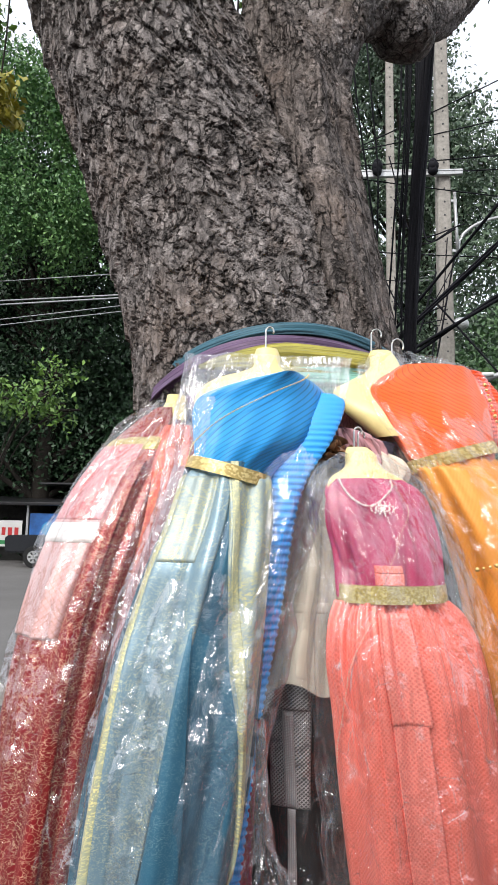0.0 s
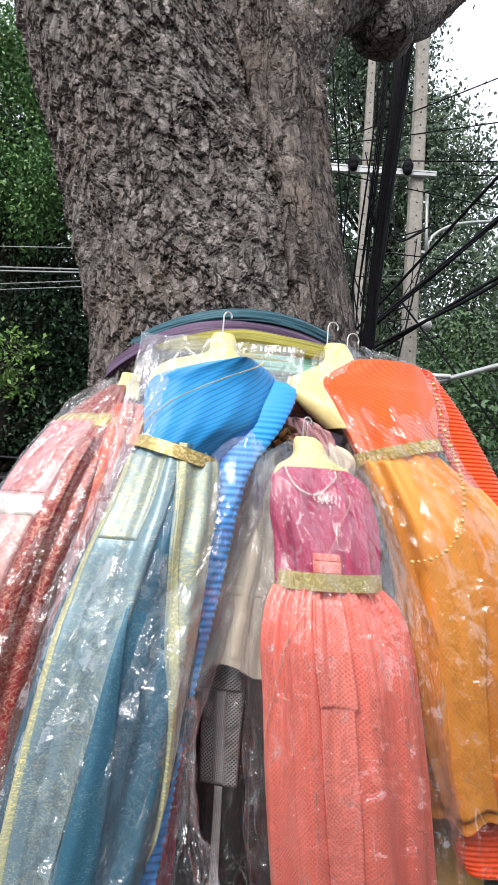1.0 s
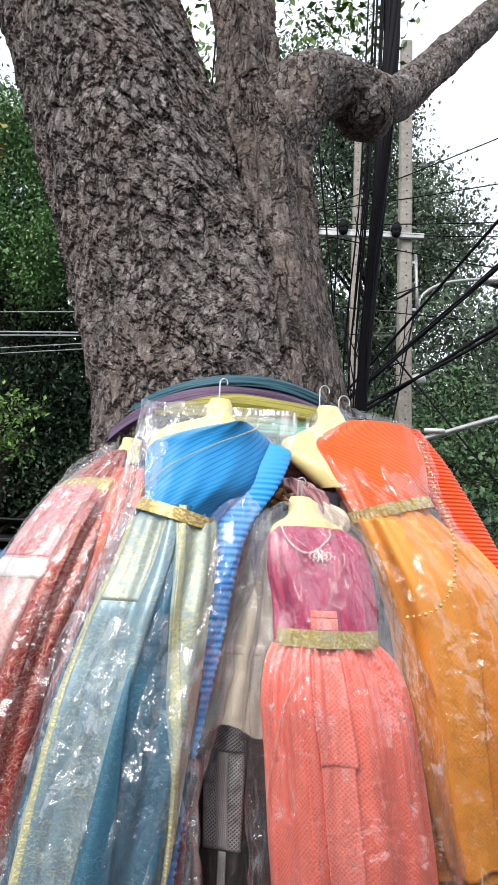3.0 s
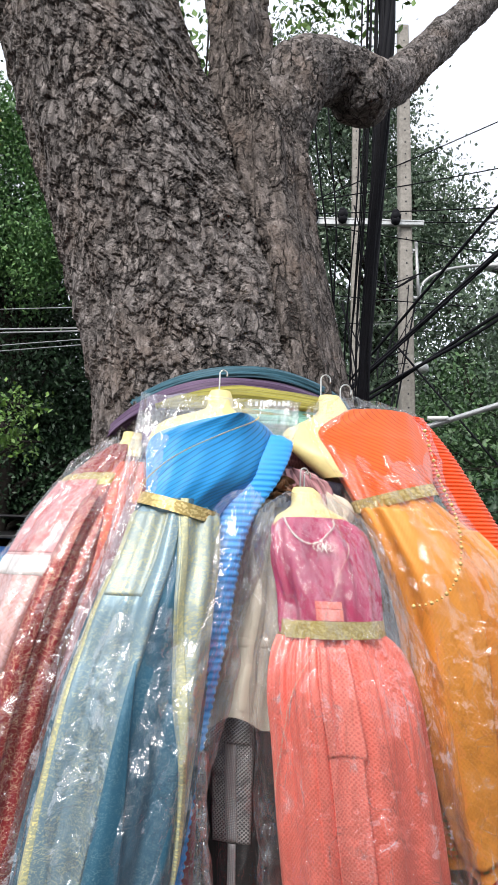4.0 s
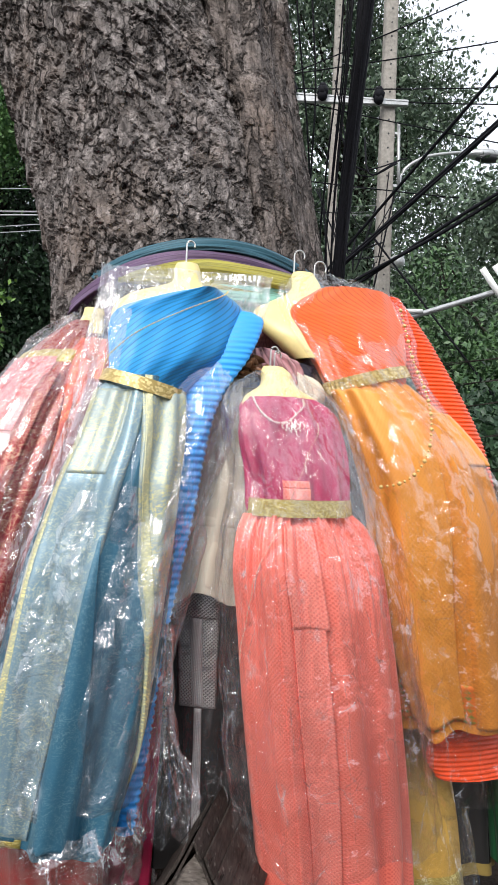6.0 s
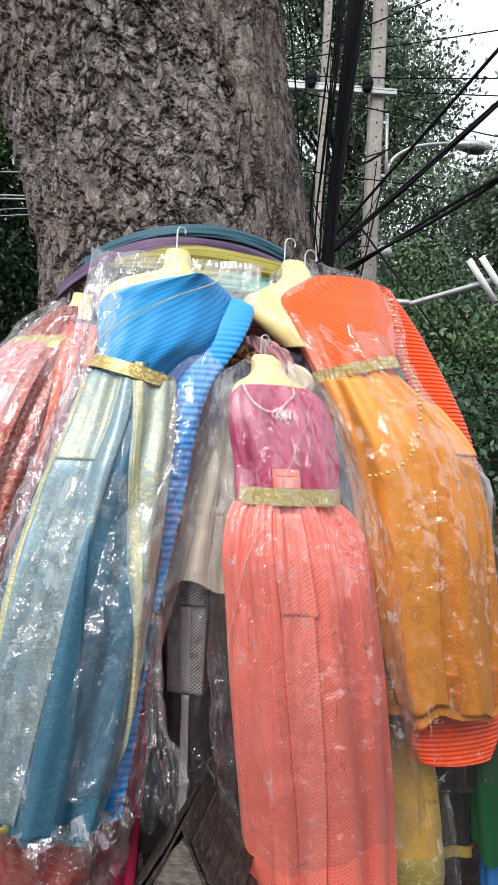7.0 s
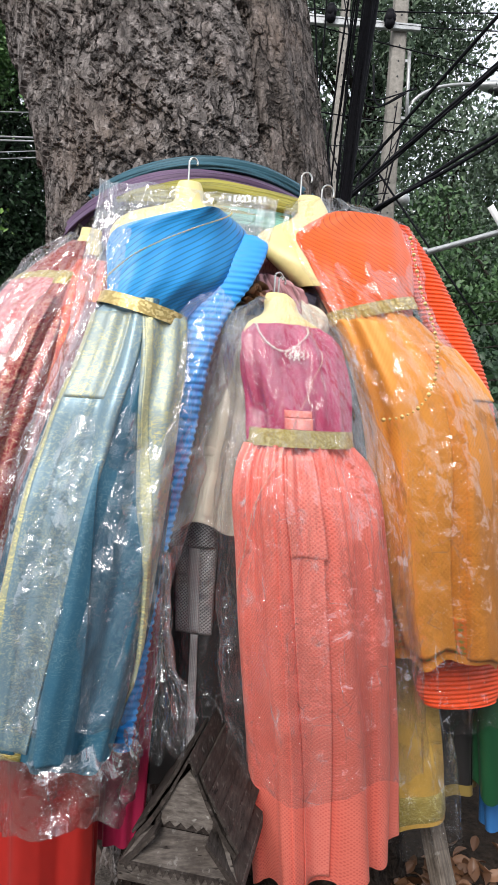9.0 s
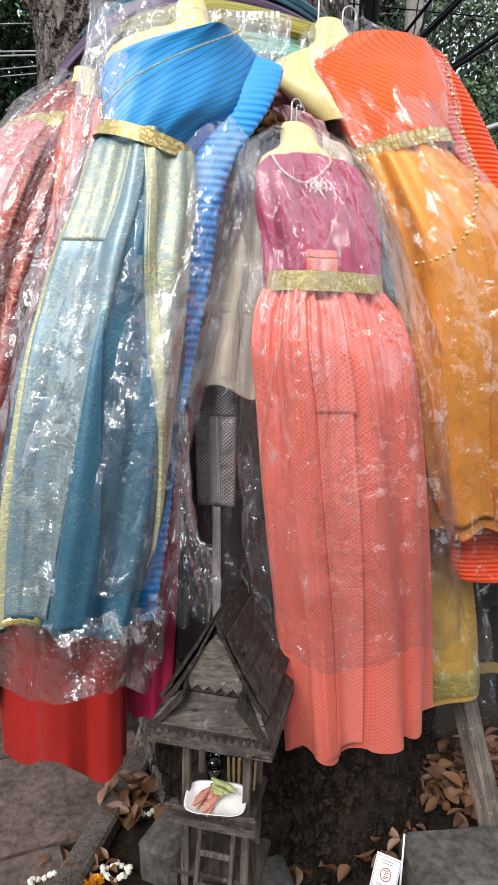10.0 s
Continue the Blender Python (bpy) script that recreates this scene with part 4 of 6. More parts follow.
fall = Drape([(0.046, 1.425, 1.805, 0.030), (0.042, 1.405, 1.78, 0.054), (0.006, 1.366, 1.70, 0.062), (-0.042, 1.335, 1.576, 0.042), (-0.066, 1.312, 1.346, 0.028), (-0.097, 1.282, 1.127, 0.021), (-0.119, 1.262, 0.915, 0.018), (-0.136, 1.250, 0.775, 0.016)], yaw - 6, (0.02, 0.016, 0.010))
k = np.linspace(0, 1, 420)
S, V = np.meshgrid(np.linspace(-2, 2, 40), k)
p = fall.at(S, V, 0.0016 * np.sign(np.sin(V * fall.length * 2 * np.pi / 0.0145)) * np.clip(V * 4, 0.2, 1))
uv = np.stack([S * 0.05, V * fall.length], -1)
under(mesh_object("sash_fall", p.reshape(-1, 3), grid_faces(40, 420), BLUE_RIB, uv.reshape(-1, 2)), dress, "ribbed blue sash hanging down the side")
belt = Drape([(-0.145, 1.332, 1.636, 0.086), (-0.148, 1.326, 1.610, 0.088)], yaw, 0.080)
ob = belt.build("belt", GOLD, dress, "gold braid belt", nu=90, nv=8)
ob.data.transform(Matrix.Translation((-0.15, 1.33, 1.628)) @ Matrix.Rotation(radians(14), 4, "Y") @ Matrix.Translation((0.15, -1.33, -1.628)))
skirt = Drape([(-0.149, 1.333, 1.640, 0.080), (-0.162, 1.314, 1.524, 0.100), (-0.180, 1.294, 1.434, 0.114), (-0.195, 1.284, 1.345, 0.126), (-0.212, 1.264, 1.239, 0.134), (-0.238, 1.235, 1.033, 0.138), (-0.262, 1.214, 0.86, 0.125), (-0.270, 1.206, 0.80, 0.118)],
              yaw, (0.060, 0.085, 0.09, 0.09, 0.085), ((7, 0.005, 0.017, 0.4, 0.5, 0.7), (15, 0.003, 0.005, 2.0, 0.5, 1)), ((3, 0.014, 2.6), (7, 0.008, 0)))
skirt.build("skirt", TEAL, dress, "long teal silk skirt with woven figure", nu=240, nv=140)
skirt.build("front_panel", SILVER_BLUE, dress, "pale silver-blue front panel", ((-0.64, 0.12), (-0.46, -0.14)), (0.02, 0.985), 40, 90, 0.007, 0.008)
skirt.build("side_panel", PALE, dress, "pale gold brocade pleat", ((0.02, 0.95), (0.84, 0.97)), (0.03, 0.92), 40, 80, 0.008, 0.009)
skirt.build("tab", PALE, dress, "folded brocade tab below the belt", ((-0.62, -0.08), (-0.56, -0.14)), (0.035, 0.235), 30, 40, 0.0105, 0.004)
skirt.build("gold_trim", GOLD_THIN, dress, "narrow gold trim", ((-0.92, -0.62), (-0.87, -0.46)), (0.03, 1.0), 14, 110, 0.010, 0.006)
skirt.build("gold_trim", GOLD_THIN, dress, "", ((0.04, 0.16), (0.80, 0.86)), (0.0, 0.90), 10, 90, 0.010, 0.006)
skirt.build("hem_trim", GOLD_FLORAL, dress, "gold hem braid", (-0.95, -0.2), (0.98, 1.0), 60, 6, 0.005, 0.004)
skirt.build("pleat", TEAL, dress, "", ((-0.03, -0.01), (-0.12, 0.32)), (0.36, 0.99), 20, 90, 0.008, 0.012)
skirt.build("pleat", TEAL, dress, "", ((-0.32, -0.31), (-0.42, -0.24)), (0.36, 0.99), 20, 90, 0.006, 0.018)
chain = [bodice.at(-0.95 + 1.5 * k, 0.86 - 0.83 * k ** 0.8, 0.016) for k in np.linspace(0, 1, 30)]
beads("bead_chain", chain, 0.0018, BEAD_GOLD, dress, 0.0035, "fine gold bead chain across the bodice")
cover = Drape([(-0.072, 1.44, 1.897, 0.19), (-0.078, 1.435, 1.86, 0.185), (-0.095, 1.40, 1.75, 0.18), (-0.125, 1.35, 1.60, 0.165), (-0.165, 1.31, 1.42, 0.165), (-0.205, 1.275, 1.22, 0.17), (-0.24, 1.25, 1.0, 0.17), (-0.265, 1.235, 0.82, 0.165), (-0.262, 1.245, 0.70, 0.155), (-0.258, 1.26, 0.60, 0.148)],
              yaw, (0.012, 0.06, 0.10, 0.115, 0.115, 0.12), ((9, 0.003, 0.006, 0.2, 2, 1),), ((4, 0.012, 1.0), (11, 0.006, 0)), rough=0.003, seed=5, crumple=1.0)
cover.build("plastic_cover", WRAP_HAZY, dress, "crinkled glossy clear plastic cover", nu=200, nv=240, v=(0, 0.80))
Drape([(-0.266, 1.235, 0.835, 0.165), (-0.262, 1.24, 0.785, 0.160), (-0.258, 1.25, 0.73, 0.154), (-0.256, 1.255, 0.675, 0.148)], yaw, 0.122, ((6, 0.002, 0.006, 0.2, 2, 1),), ((4, 0.012, 1.0), (11, 0.006, 0)), rough=0.006, seed=41, crumple=2.2).build("cover_end", WRAP_CRUMPLED, dress, "crumpled bright end of the plastic cover", nu=200, nv=90)

BAR_WHITE = plain("white_print", (0.75, 0.77, 0.77), 0.6, var=0.05, bump=0.0)
bm = bmesh.new()
for k, tall in enumerate((0.010, 0.013, 0.011, 0.013, 0.012, 0.010, 0.013, 0.011)):
    box(bm, 0.010 + 0.0105 * k, 1.418, 1.880 + 0.0004 * k, 0.006, 0.001, tall)
part("print", bm, BAR_WHITE, dress, "unreadable white print on the cover")

# orange dress
dress = thing("dress", (0.5, 1.5, 0.88), "orange pleated dress with ochre brocade skirt in clear plastic", "dress", "dresses hung round the tree")
yaw = 14
bust = Drape([(0.200, 1.585, 1.948, 0.026), (0.203, 1.582, 1.93, 0.036), (0.212, 1.575, 1.89, 0.055), (0.222, 1.562, 1.845, 0.140), (0.250, 1.55, 1.80, 0.165), (0.30, 1.52, 1.72, 0.125)], yaw, (0.02, 0.036, 0.045, 0.065, 0.07))
bust.build("bust_form", CREAM, dress, "cream plastic bust form", nu=60, nv=40)
hook(dress, 0.178, 1.592, 1.99, 0.013, 10, 0.05)
hook(dress, 0.230, 1.600, 1.965, 0.016, 20, 0.03)
bodice = Drape([(0.318, 1.542, 1.895, 0.088), (0.300, 1.533, 1.838, 0.138), (0.318, 1.505, 1.762, 0.128), (0.342, 1.485, 1.668, 0.098)], yaw, (0.05, 0.075, 0.075, 0.068), ((11, 0.0015, 0.003, 0.3, 5, 1),))
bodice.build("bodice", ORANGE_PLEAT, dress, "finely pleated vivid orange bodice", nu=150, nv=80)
skirt = Drape([(0.345, 1.484, 1.672, 0.094), (0.400, 1.475, 1.604, 0.122), (0.465, 1.465, 1.502, 0.150), (0.507, 1.463, 1.374, 0.160), (0.534, 1.471, 1.217, 0.166), (0.568, 1.491, 1.056, 0.163), (0.600, 1.508, 0.93, 0.150), (0.608, 1.511, 0.895, 0.148)],
              yaw, (0.066, 0.09, 0.095, 0.09, 0.085), ((7, 0.004, 0.011, 0.1, 0.5, 0.8), (15, 0.003, 0.003, 1.0, 0.5, 1)), ((4, 0.010, 2.6), (9, 0.008, 0)))
skirt.build("skirt", OCHRE, dress, "ochre brocade skirt with green figure", nu=240, nv=120)
skirt.build("border", OCHRE_BORDER, dress, "wide woven hem border", (-1.1, 1.1), (0.86, 0.975), 100, 20, 0.003, 0.003)
skirt.build("front_panel", OCHRE_PLAIN, dress, "smooth ochre front pleat", ((-0.95, 0.0), (-0.80, -0.20)), (0.03, 0.97), 40, 100, 0.014, 0.028)
skirt.build("pleat", OCHRE, dress, "", ((0.08, 0.55), (-0.10, 0.36)), (0.10, 0.99), 24, 100, 0.012, 0.026)
skirt.build("tab", OCHRE_PLAIN, dress, "folded brocade tab", ((0.20, 0.80), (0.24, 0.66)), (0.10, 0.27), 30, 30, 0.017, 0.012)
belt = Drape([(0.342, 1.484, 1.690, 0.102), (0.346, 1.482, 1.662, 0.104)], yaw, 0.072, ((44, 0.0018, 0.0018, 0, 0, 0.5),))
ob = belt.build("belt", GOLD, dress, "gold plated belt", nu=360, nv=8)
ob.data.transform(Matrix.Translation((0.344, 1.48, 1.676)) @ Matrix.Rotation(radians(-15), 4, "Y") @ Matrix.Translation((-0.344, -1.48, -1.676)))
chain = spline([(0.409, 1.45, 1.836), (0.436, 1.43, 1.720), (0.458, 1.41, 1.654), (0.460, 1.365, 1.586), (0.448, 1.340, 1.517), (0.420, 1.328, 1.470), (0.385, 1.325, 1.447), (0.345, 1.335, 1.437)], 60)
beads("bead_chain", chain, 0.0042, BEAD_GOLD, dress, 0.0125, "looped chain of gold beads")
fall = Drape([(0.40, 1.60, 1.90, 0.05), (0.49, 1.59, 1.77, 0.055), (0.615, 1.585, 1.53, 0.06), (0.66, 1.585, 1.25, 0.075), (0.665, 1.58, 0.90, 0.115), (0.655, 1.57, 0.80, 0.125), (0.66, 1.57, 0.745, 0.10)], yaw, (0.03, 0.03, 0.03, 0.035))
S, V = np.meshgrid(np.linspace(-2, 2, 60), np.linspace(0, 1, 480))
p = fall.at(S, V, 0.0018 * np.sin(V * fall.length * 2 * np.pi / 0.011 + 1.5 * S))
uv = np.stack([S * 0.08, V * fall.length], -1)
under(mesh_object("sash_fall", p.reshape(-1, 3), grid_faces(60, 480), ORANGE_RIB, uv.reshape(-1, 2)), dress, "ribbed red-orange sash hanging behind the skirt")
cover = Drape([(0.255, 1.575, 1.935, 0.07), (0.285, 1.56, 1.90, 0.150), (0.310, 1.53, 1.80, 0.160), (0.365, 1.50, 1.66, 0.135), (0.465, 1.475, 1.48, 0.172), (0.525, 1.478, 1.22, 0.182), (0.580, 1.50, 1.0, 0.180), (0.605, 1.53, 0.80, 0.165), (0.625, 1.55, 0.73, 0.15)],
              yaw, (0.03, 0.10, 0.125, 0.135, 0.125, 0.115), ((9, 0.003, 0.006, 0.2, 2, 1),), ((4, 0.015, 1.0), (11, 0.006, 0)), rough=0.003, seed=8, crumple=1.0)
cover.build("plastic_cover", WRAP, dress, "crinkled clear plastic cover", nu=200, nv=240)

# red dress
dress = thing("dress", (-0.5, 1.33, 0.65), "deep red brocade dress with gold scrolls in clear plastic", "dress", "dresses hung round the tree")
yaw = -31
body = Drape([(-0.318, 1.56, 1.795, 0.025), (-0.342, 1.53, 1.75, 0.066), (-0.375, 1.50, 1.69, 0.092), (-0.418, 1.455, 1.58, 0.108), (-0.452, 1.41, 1.45, 0.113), (-0.478, 1.38, 1.311, 0.108), (-0.494, 1.35, 1.150, 0.102), (-0.504, 1.33, 0.997, 0.100), (-0.512, 1.31, 0.82, 0.100), (-0.516, 1.31, 0.60, 0.100)],
             yaw, (0.03, 0.06, 0.075, 0.08, 0.085, 0.085), ((8, 0.003, 0.008, 0.4, 1.0, 1), (17, 0.002, 0.003, 2.0, 0.5, 1)))
body.build("gown", RED_BROCADE, dress, "red gown with gold scroll brocade", nu=200, nv=150)
body.build("front_panel", RED_PANEL, dress, "pale rose netted front panel", ((-0.85, 0.35), (-0.72, 0.30)), (0.255, 0.455), 40, 60, 0.007, 0.008)
body.build("upper_panel", ROSE_SCROLL, dress, "rose panel with pale scroll brocade", ((-0.95, 0.40), (-0.85, 0.35)), (0.10, 0.26), 40, 40, 0.007, 0.006)
body.build("waist_tab", WHITE_WEAVE, dress, "white woven waist band", ((-0.5, 0.45), (-0.5, 0.42)), (0.262, 0.298), 30, 8, 0.012, 0.004)
body.build("gold_edge", RED_BROCADE, dress, "gold-trimmed front edge", ((0.35, 0.62), (0.30, 0.62)), (0.14, 0.98), 14, 110, 0.012, 0.008)
body.build("collar", GOLD_FLORAL, dress, "gold-trimmed neckline", (-0.9, 0.9), (0.085, 0.115), 40, 5, 0.005, 0.004)
bust = Drape([(-0.300, 1.575, 1.83, 0.02), (-0.305, 1.57, 1.80, 0.03), (-0.33, 1.545, 1.76, 0.07)], yaw, 0.03)
bust.build("bust_form", CREAM, dress, "cream plastic bust form", nu=40, nv=16)
cover = Drape([(-0.315, 1.55, 1.805, 0.05), (-0.352, 1.515, 1.74, 0.10), (-0.398, 1.47, 1.63, 0.127), (-0.445, 1.415, 1.46, 0.137), (-0.472, 1.38, 1.28, 0.132), (-0.490, 1.355, 1.10, 0.126), (-0.505, 1.335, 0.9, 0.122), (-0.512, 1.335, 0.64, 0.12)],
              yaw, (0.035, 0.09, 0.112, 0.125, 0.125), ((9, 0.003, 0.006, 0.2, 2, 1),), ((4, 0.015, 1.0),), rough=0.003, seed=12, crumple=1.0)
cover.build("plastic_cover", WRAP, dress, "crinkled clear plastic cover", nu=200, nv=240)

# coral and red dress behind the blue one
dress = thing("dress", (-0.32, 1.36, 0.42), "coral red silk dress in clear plastic behind blue one", "dress", "dresses hung round the tree")
yaw = -12
body = Drape([(-0.275, 1.50, 1.74, 0.04), (-0.295, 1.47, 1.66, 0.07), (-0.325, 1.44, 1.45, 0.095), (-0.335, 1.40, 1.25, 0.115), (-0.335, 1.37, 1.05, 0.125), (-0.325, 1.345, 0.85, 0.130), (-0.31, 1.33, 0.67, 0.120), (-0.30, 1.31, 0.468, 0.112)],
             yaw, (0.05, 0.07, 0.075, 0.075), ((6, 0.002, 0.014, 0.6, 0.4, 0.8), (13, 0.002, 0.003, 2.0, 0.5, 1)), ((5, 0.02, 0.8), (2, 0.02, 2)))
body.build("gown", CORAL, dress, "coral silk with gold figure", nu=160, nv=100, v=(0, 0.72))
body.build("skirt", RED_SILK, dress, "plain brick-red silk skirt", nu=200, nv=90, v=(0.66, 1.0), off=0.006, s=(-2, 2))
body.build("sash_edge", SASH_ROSE, dress, "pale pink edge of the gown", ((0.3, 1.2), (-0.3, 0.5)), (0.08, 0.45), 24, 50, 0.006, 0.004)
dress2 = thing("dress", (-0.14, 1.40, 0.5), "narrow crimson silk skirt behind the blue dress", "dress", "dresses hung round the tree")
Drape([(-0.13, 1.46, 1.3, 0.05), (-0.14, 1.43, 0.9, 0.055), (-0.142, 1.40, 0.65, 0.05), (-0.145, 1.39, 0.50, 0.045)], 0, 0.03, ((7, 0.002, 0.006, 0, 0, 1),)).build("skirt", CRIMSON, dress2, "crimson silk", nu=70, nv=50)

# beige blouse and black skirt between the blue and the pink dress
dress = thing("dress", (0.01, 1.47, 0.6), "beige cotton blouse over a black and silver brocade skirt", "dress", "dresses hung round the tree")
blouse = Drape([(0.045, 1.50, 1.63, 0.03), (0.042, 1.485, 1.60, 0.055), (0.032, 1.46, 1.53, 0.075), (0.022, 1.44, 1.40, 0.088), (0.004, 1.425, 1.25, 0.095), (0.0, 1.42, 1.19, 0.097)], 4, (0.03, 0.06, 0.065), ((6, 0.003, 0.006, 0.3, 2, 1), (13, 0.001, 0.003, 0.3, 3, 1)), ((4, 0.015, 2.4),))
blouse.build("blouse", BEIGE, dress, "creased beige cotton blouse", nu=120, nv=70)
blouse.build("placket", BEIGE, dress, "", (-0.10, 0.12), (0.1, 0.97), 12, 50, 0.0022, 0.003)
blouse.build("waist_seam", BEIGE, dress, "", (-1.2, 1.2), (0.62, 0.67), 60, 6, 0.0025, 0.003)
bust = Drape([(0.062, 1.50, 1.70, 0.02), (0.060, 1.495, 1.67, 0.03), (0.055, 1.485, 1.64, 0.045), (0.05, 1.48, 1.60, 0.05)], 4, (0.02, 0.04, 0.05))
bust.build("bust_form", CREAM, dress, "cream plastic bust form", nu=40, nv=20)
lower = Drape([(0.005, 1.49, 1.24, 0.085), (0.0, 1.475, 1.05, 0.10), (0.0, 1.46, 0.85, 0.11), (0.0, 1.45, 0.62, 0.115)], 4, (0.05, 0.055, 0.06), ((5, 0.004, 0.012, 0.3, 0, 1),))
lower.build("skirt", BLACK_CLOTH, dress, "black cloth skirt", nu=120, nv=70)
lower.build("silver_panel", SILVER_BLACK, dress, "black panel with silver lattice", ((-0.50, 0.16), (-0.36, 0.14)), (0.14, 0.47), 24, 40, 0.008, 0.008)
lower.build("silver_waist", SILVER_BLACK, dress, "silver lattice waist tab", ((-0.58, 0.12), (-0.52, 0.14)), (0.06, 0.17), 24, 16, 0.016, 0.010)
lower.build("silver_trim", SILVER_TRIM, dress, "narrow silver trim", ((-0.26, -0.10), (-0.16, -0.02)), (0.17, 0.46), 8, 40, 0.013, 0.005)
lower.build("silver_trim", SILVER_TRIM, dress, "", ((-0.14, -0.04), (-0.10, 0.0)), (0.47, 0.92), 8, 40, 0.006, 0.004)
cover = Drape([(0.06, 1.475, 1.64, 0.05), (0.05, 1.43, 1.52, 0.095), (0.045, 1.415, 1.35, 0.11), (0.05, 1.41, 1.15, 0.12), (0.075, 1.42, 0.95, 0.125), (0.09, 1.41, 0.78, 0.12), (0.11, 1.41, 0.70, 0.10)], 6, (0.03, 0.07, 0.075, 0.08), ((9, 0.002, 0.005, 0.2, 2, 1),), ((4, 0.03, 1.0),), rough=0.003, seed=14, crumple=1.0)
cover.build("plastic_cover", WRAP_DARK, dress, "greyish crinkled plastic cover", nu=200, nv=240)

# yellow, black, green and blue clothes low behind the orange dress
dress = thing("dress", (0.6, 1.66, 0.36), "mustard silk skirt with gold hem border in plastic", "dress", "dresses hung round the tree")
low = Drape([(0.46, 1.70, 1.15, 0.09), (0.51, 1.68, 0.86, 0.105), (0.565, 1.66, 0.60, 0.10), (0.592, 1.65, 0.385, 0.098)], 14, (0.05, 0.045), ((4, 0.002, 0.006, 0, 0, 1),), ((2, 0.01, 1),))
low.build("skirt", MUSTARD, dress, "smooth mustard silk", nu=100, nv=60)
low.build("border", GOLD_FLORAL, dress, "gold woven hem border", (-1.2, 1.2), (0.89, 0.985), 60, 8, 0.003, 0.003)
Drape([(0.565, 1.655, 0.62, 0.125), (0.60, 1.645, 0.45, 0.120), (0.612, 1.642, 0.335, 0.118)], 14, 0.06, (), ((5, 0.01, 1),), rough=0.008, seed=15).build("plastic_cover", WRAP, dress, "clear plastic cover end", nu=70, nv=40)
dress = thing("dress", (0.75, 1.75, 0.35), "black cloth with a yellow hem in the shade", "dress", "dresses hung round the tree")
low = Drape([(0.70, 1.78, 1.1, 0.07), (0.715, 1.76, 0.7, 0.075), (0.735, 1.75, 0.42, 0.06)], 14, 0.04, ((5, 0.002, 0.008, 0, 0, 1),))
low.build("skirt", BLACK_CLOTH, dress, nu=70, nv=50)
low.build("hem", FADED_YELLOW, dress, "faded yellow hem", (-1.5, 1.5), (0.955, 1.03), 50, 10, 0.006, 0.0)
dress = thing("dress", (0.88, 1.72, 0.42), "dark green silk skirt with sparkling hem", "dress", "dresses hung round the tree")
low = Drape([(0.80, 1.78, 1.15, 0.08), (0.85, 1.74, 0.75, 0.10), (0.875, 1.72, 0.44, 0.10)], 14, 0.05, ((5, 0.002, 0.010, 0, 0, 1),), ((3, 0.02, 1),))
low.build("skirt", GREEN_SILK, dress, nu=90, nv=50)
dress = thing("dress", (0.92, 1.80, 0.28), "blue silk skirt hem in the shade", "dress", "dresses hung round the tree")
Drape([(0.88, 1.82, 1.0, 0.07), (0.905, 1.80, 0.5, 0.08), (0.91, 1.79, 0.29, 0.07)], 14, 0.04, ((5, 0.002, 0.010, 1, 0, 1),)).build("skirt", NAVY, dress, nu=80, nv=50)

# gathered plastic bag
bag = thing("plastic_bag", (-0.06, 1.17, 0.80), "empty gathered clear plastic bag with torn hem", "plastic bag")
BAG_FILM = film_wrap("bag_film", 0.010, 0.7, 1.0)
Drape([(-0.075, 1.27, 1.16, 0.006), (-0.070, 1.245, 1.06, 0.009), (-0.060, 1.215, 0.965, 0.013), (-0.055, 1.203, 0.94, 0.022)], 5, (0.006, 0.010, 0.014), ((5, 0.001, 0.004, 0, 3, 1),), rough=0.004, seed=23).build("neck", BAG_FILM, bag, "twisted neck of the bag", nu=60, nv=60)
Drape([(-0.055, 1.203, 0.94, 0.022), (-0.049, 1.196, 0.915, 0.036), (-0.048, 1.188, 0.87, 0.042), (-0.052, 1.180, 0.815, 0.036)], 5, (0.012, 0.024, 0.024), ((5, 0.002, 0.006, 0, 3, 1),), ((5, 0.012, 0),), rough=0.006, seed=22, crumple=2.2).build("pouch", BAG_FILM, bag, "crumpled torn pouch", nu=100, nv=80)

# crumpled ribbons and dry leaves caught at the pink dress's hook
rib = thing("ribbon", (0.13, 1.47, 1.70), "crumpled dusty pink and white cloth ribbons", "ribbon")
for i, (x, z, m, w) in enumerate(((0.115, 1.715, SASH_ROSE, 0.04), (0.150, 1.70, SASH_ROSE, 0.03), (0.185, 1.665, BEIGE, 0.04), (0.06, 1.705, BEIGE, 0.045), (0.02, 1.69, BEIGE, 0.035), (0.205, 1.60, BEIGE, 0.035))):
    Drape([(x - 0.02, 1.47, z + 0.02, w * 0.4), (x, 1.45, z, w), (x + 0.015, 1.45, z - 0.035, w * 0.8), (x + 0.015, 1.46, z - 0.06, w * 0.5)], 15, 0.025, ((7, 0.004, 0.006, i, 3, 1),), rough=0.006, seed=30 + i).build("loop", m, rib, nu=60, nv=30)


# ---------- the spirit house ----------
shrine = thing("spirit_house", (0.0, 1.22, 0.0), "small weathered wooden spirit house with carved gable and ladder", "spirit house")
SH = pose(0.012, 1.215, 0.0, 0, 0, -15) @ Matrix.Diagonal((0.86, 0.86, 1, 1))
for n in range(4):
    bm = box(bmesh.new(), (-0.067, 0.067)[n % 2], (-0.04, 0.075)[n // 2], 0.30, 0.017, 0.017, 0.62, SH, 0.002)
    part("post", rough_up(bm, 0.001, 40), GREY_WOOD, shrine)
bm = box(bmesh.new(), 0, 0.015, 0.425, 0.172, 0.16, 0.012, SH, 0.002)
part("floor", bm, OLD_WOOD, shrine)
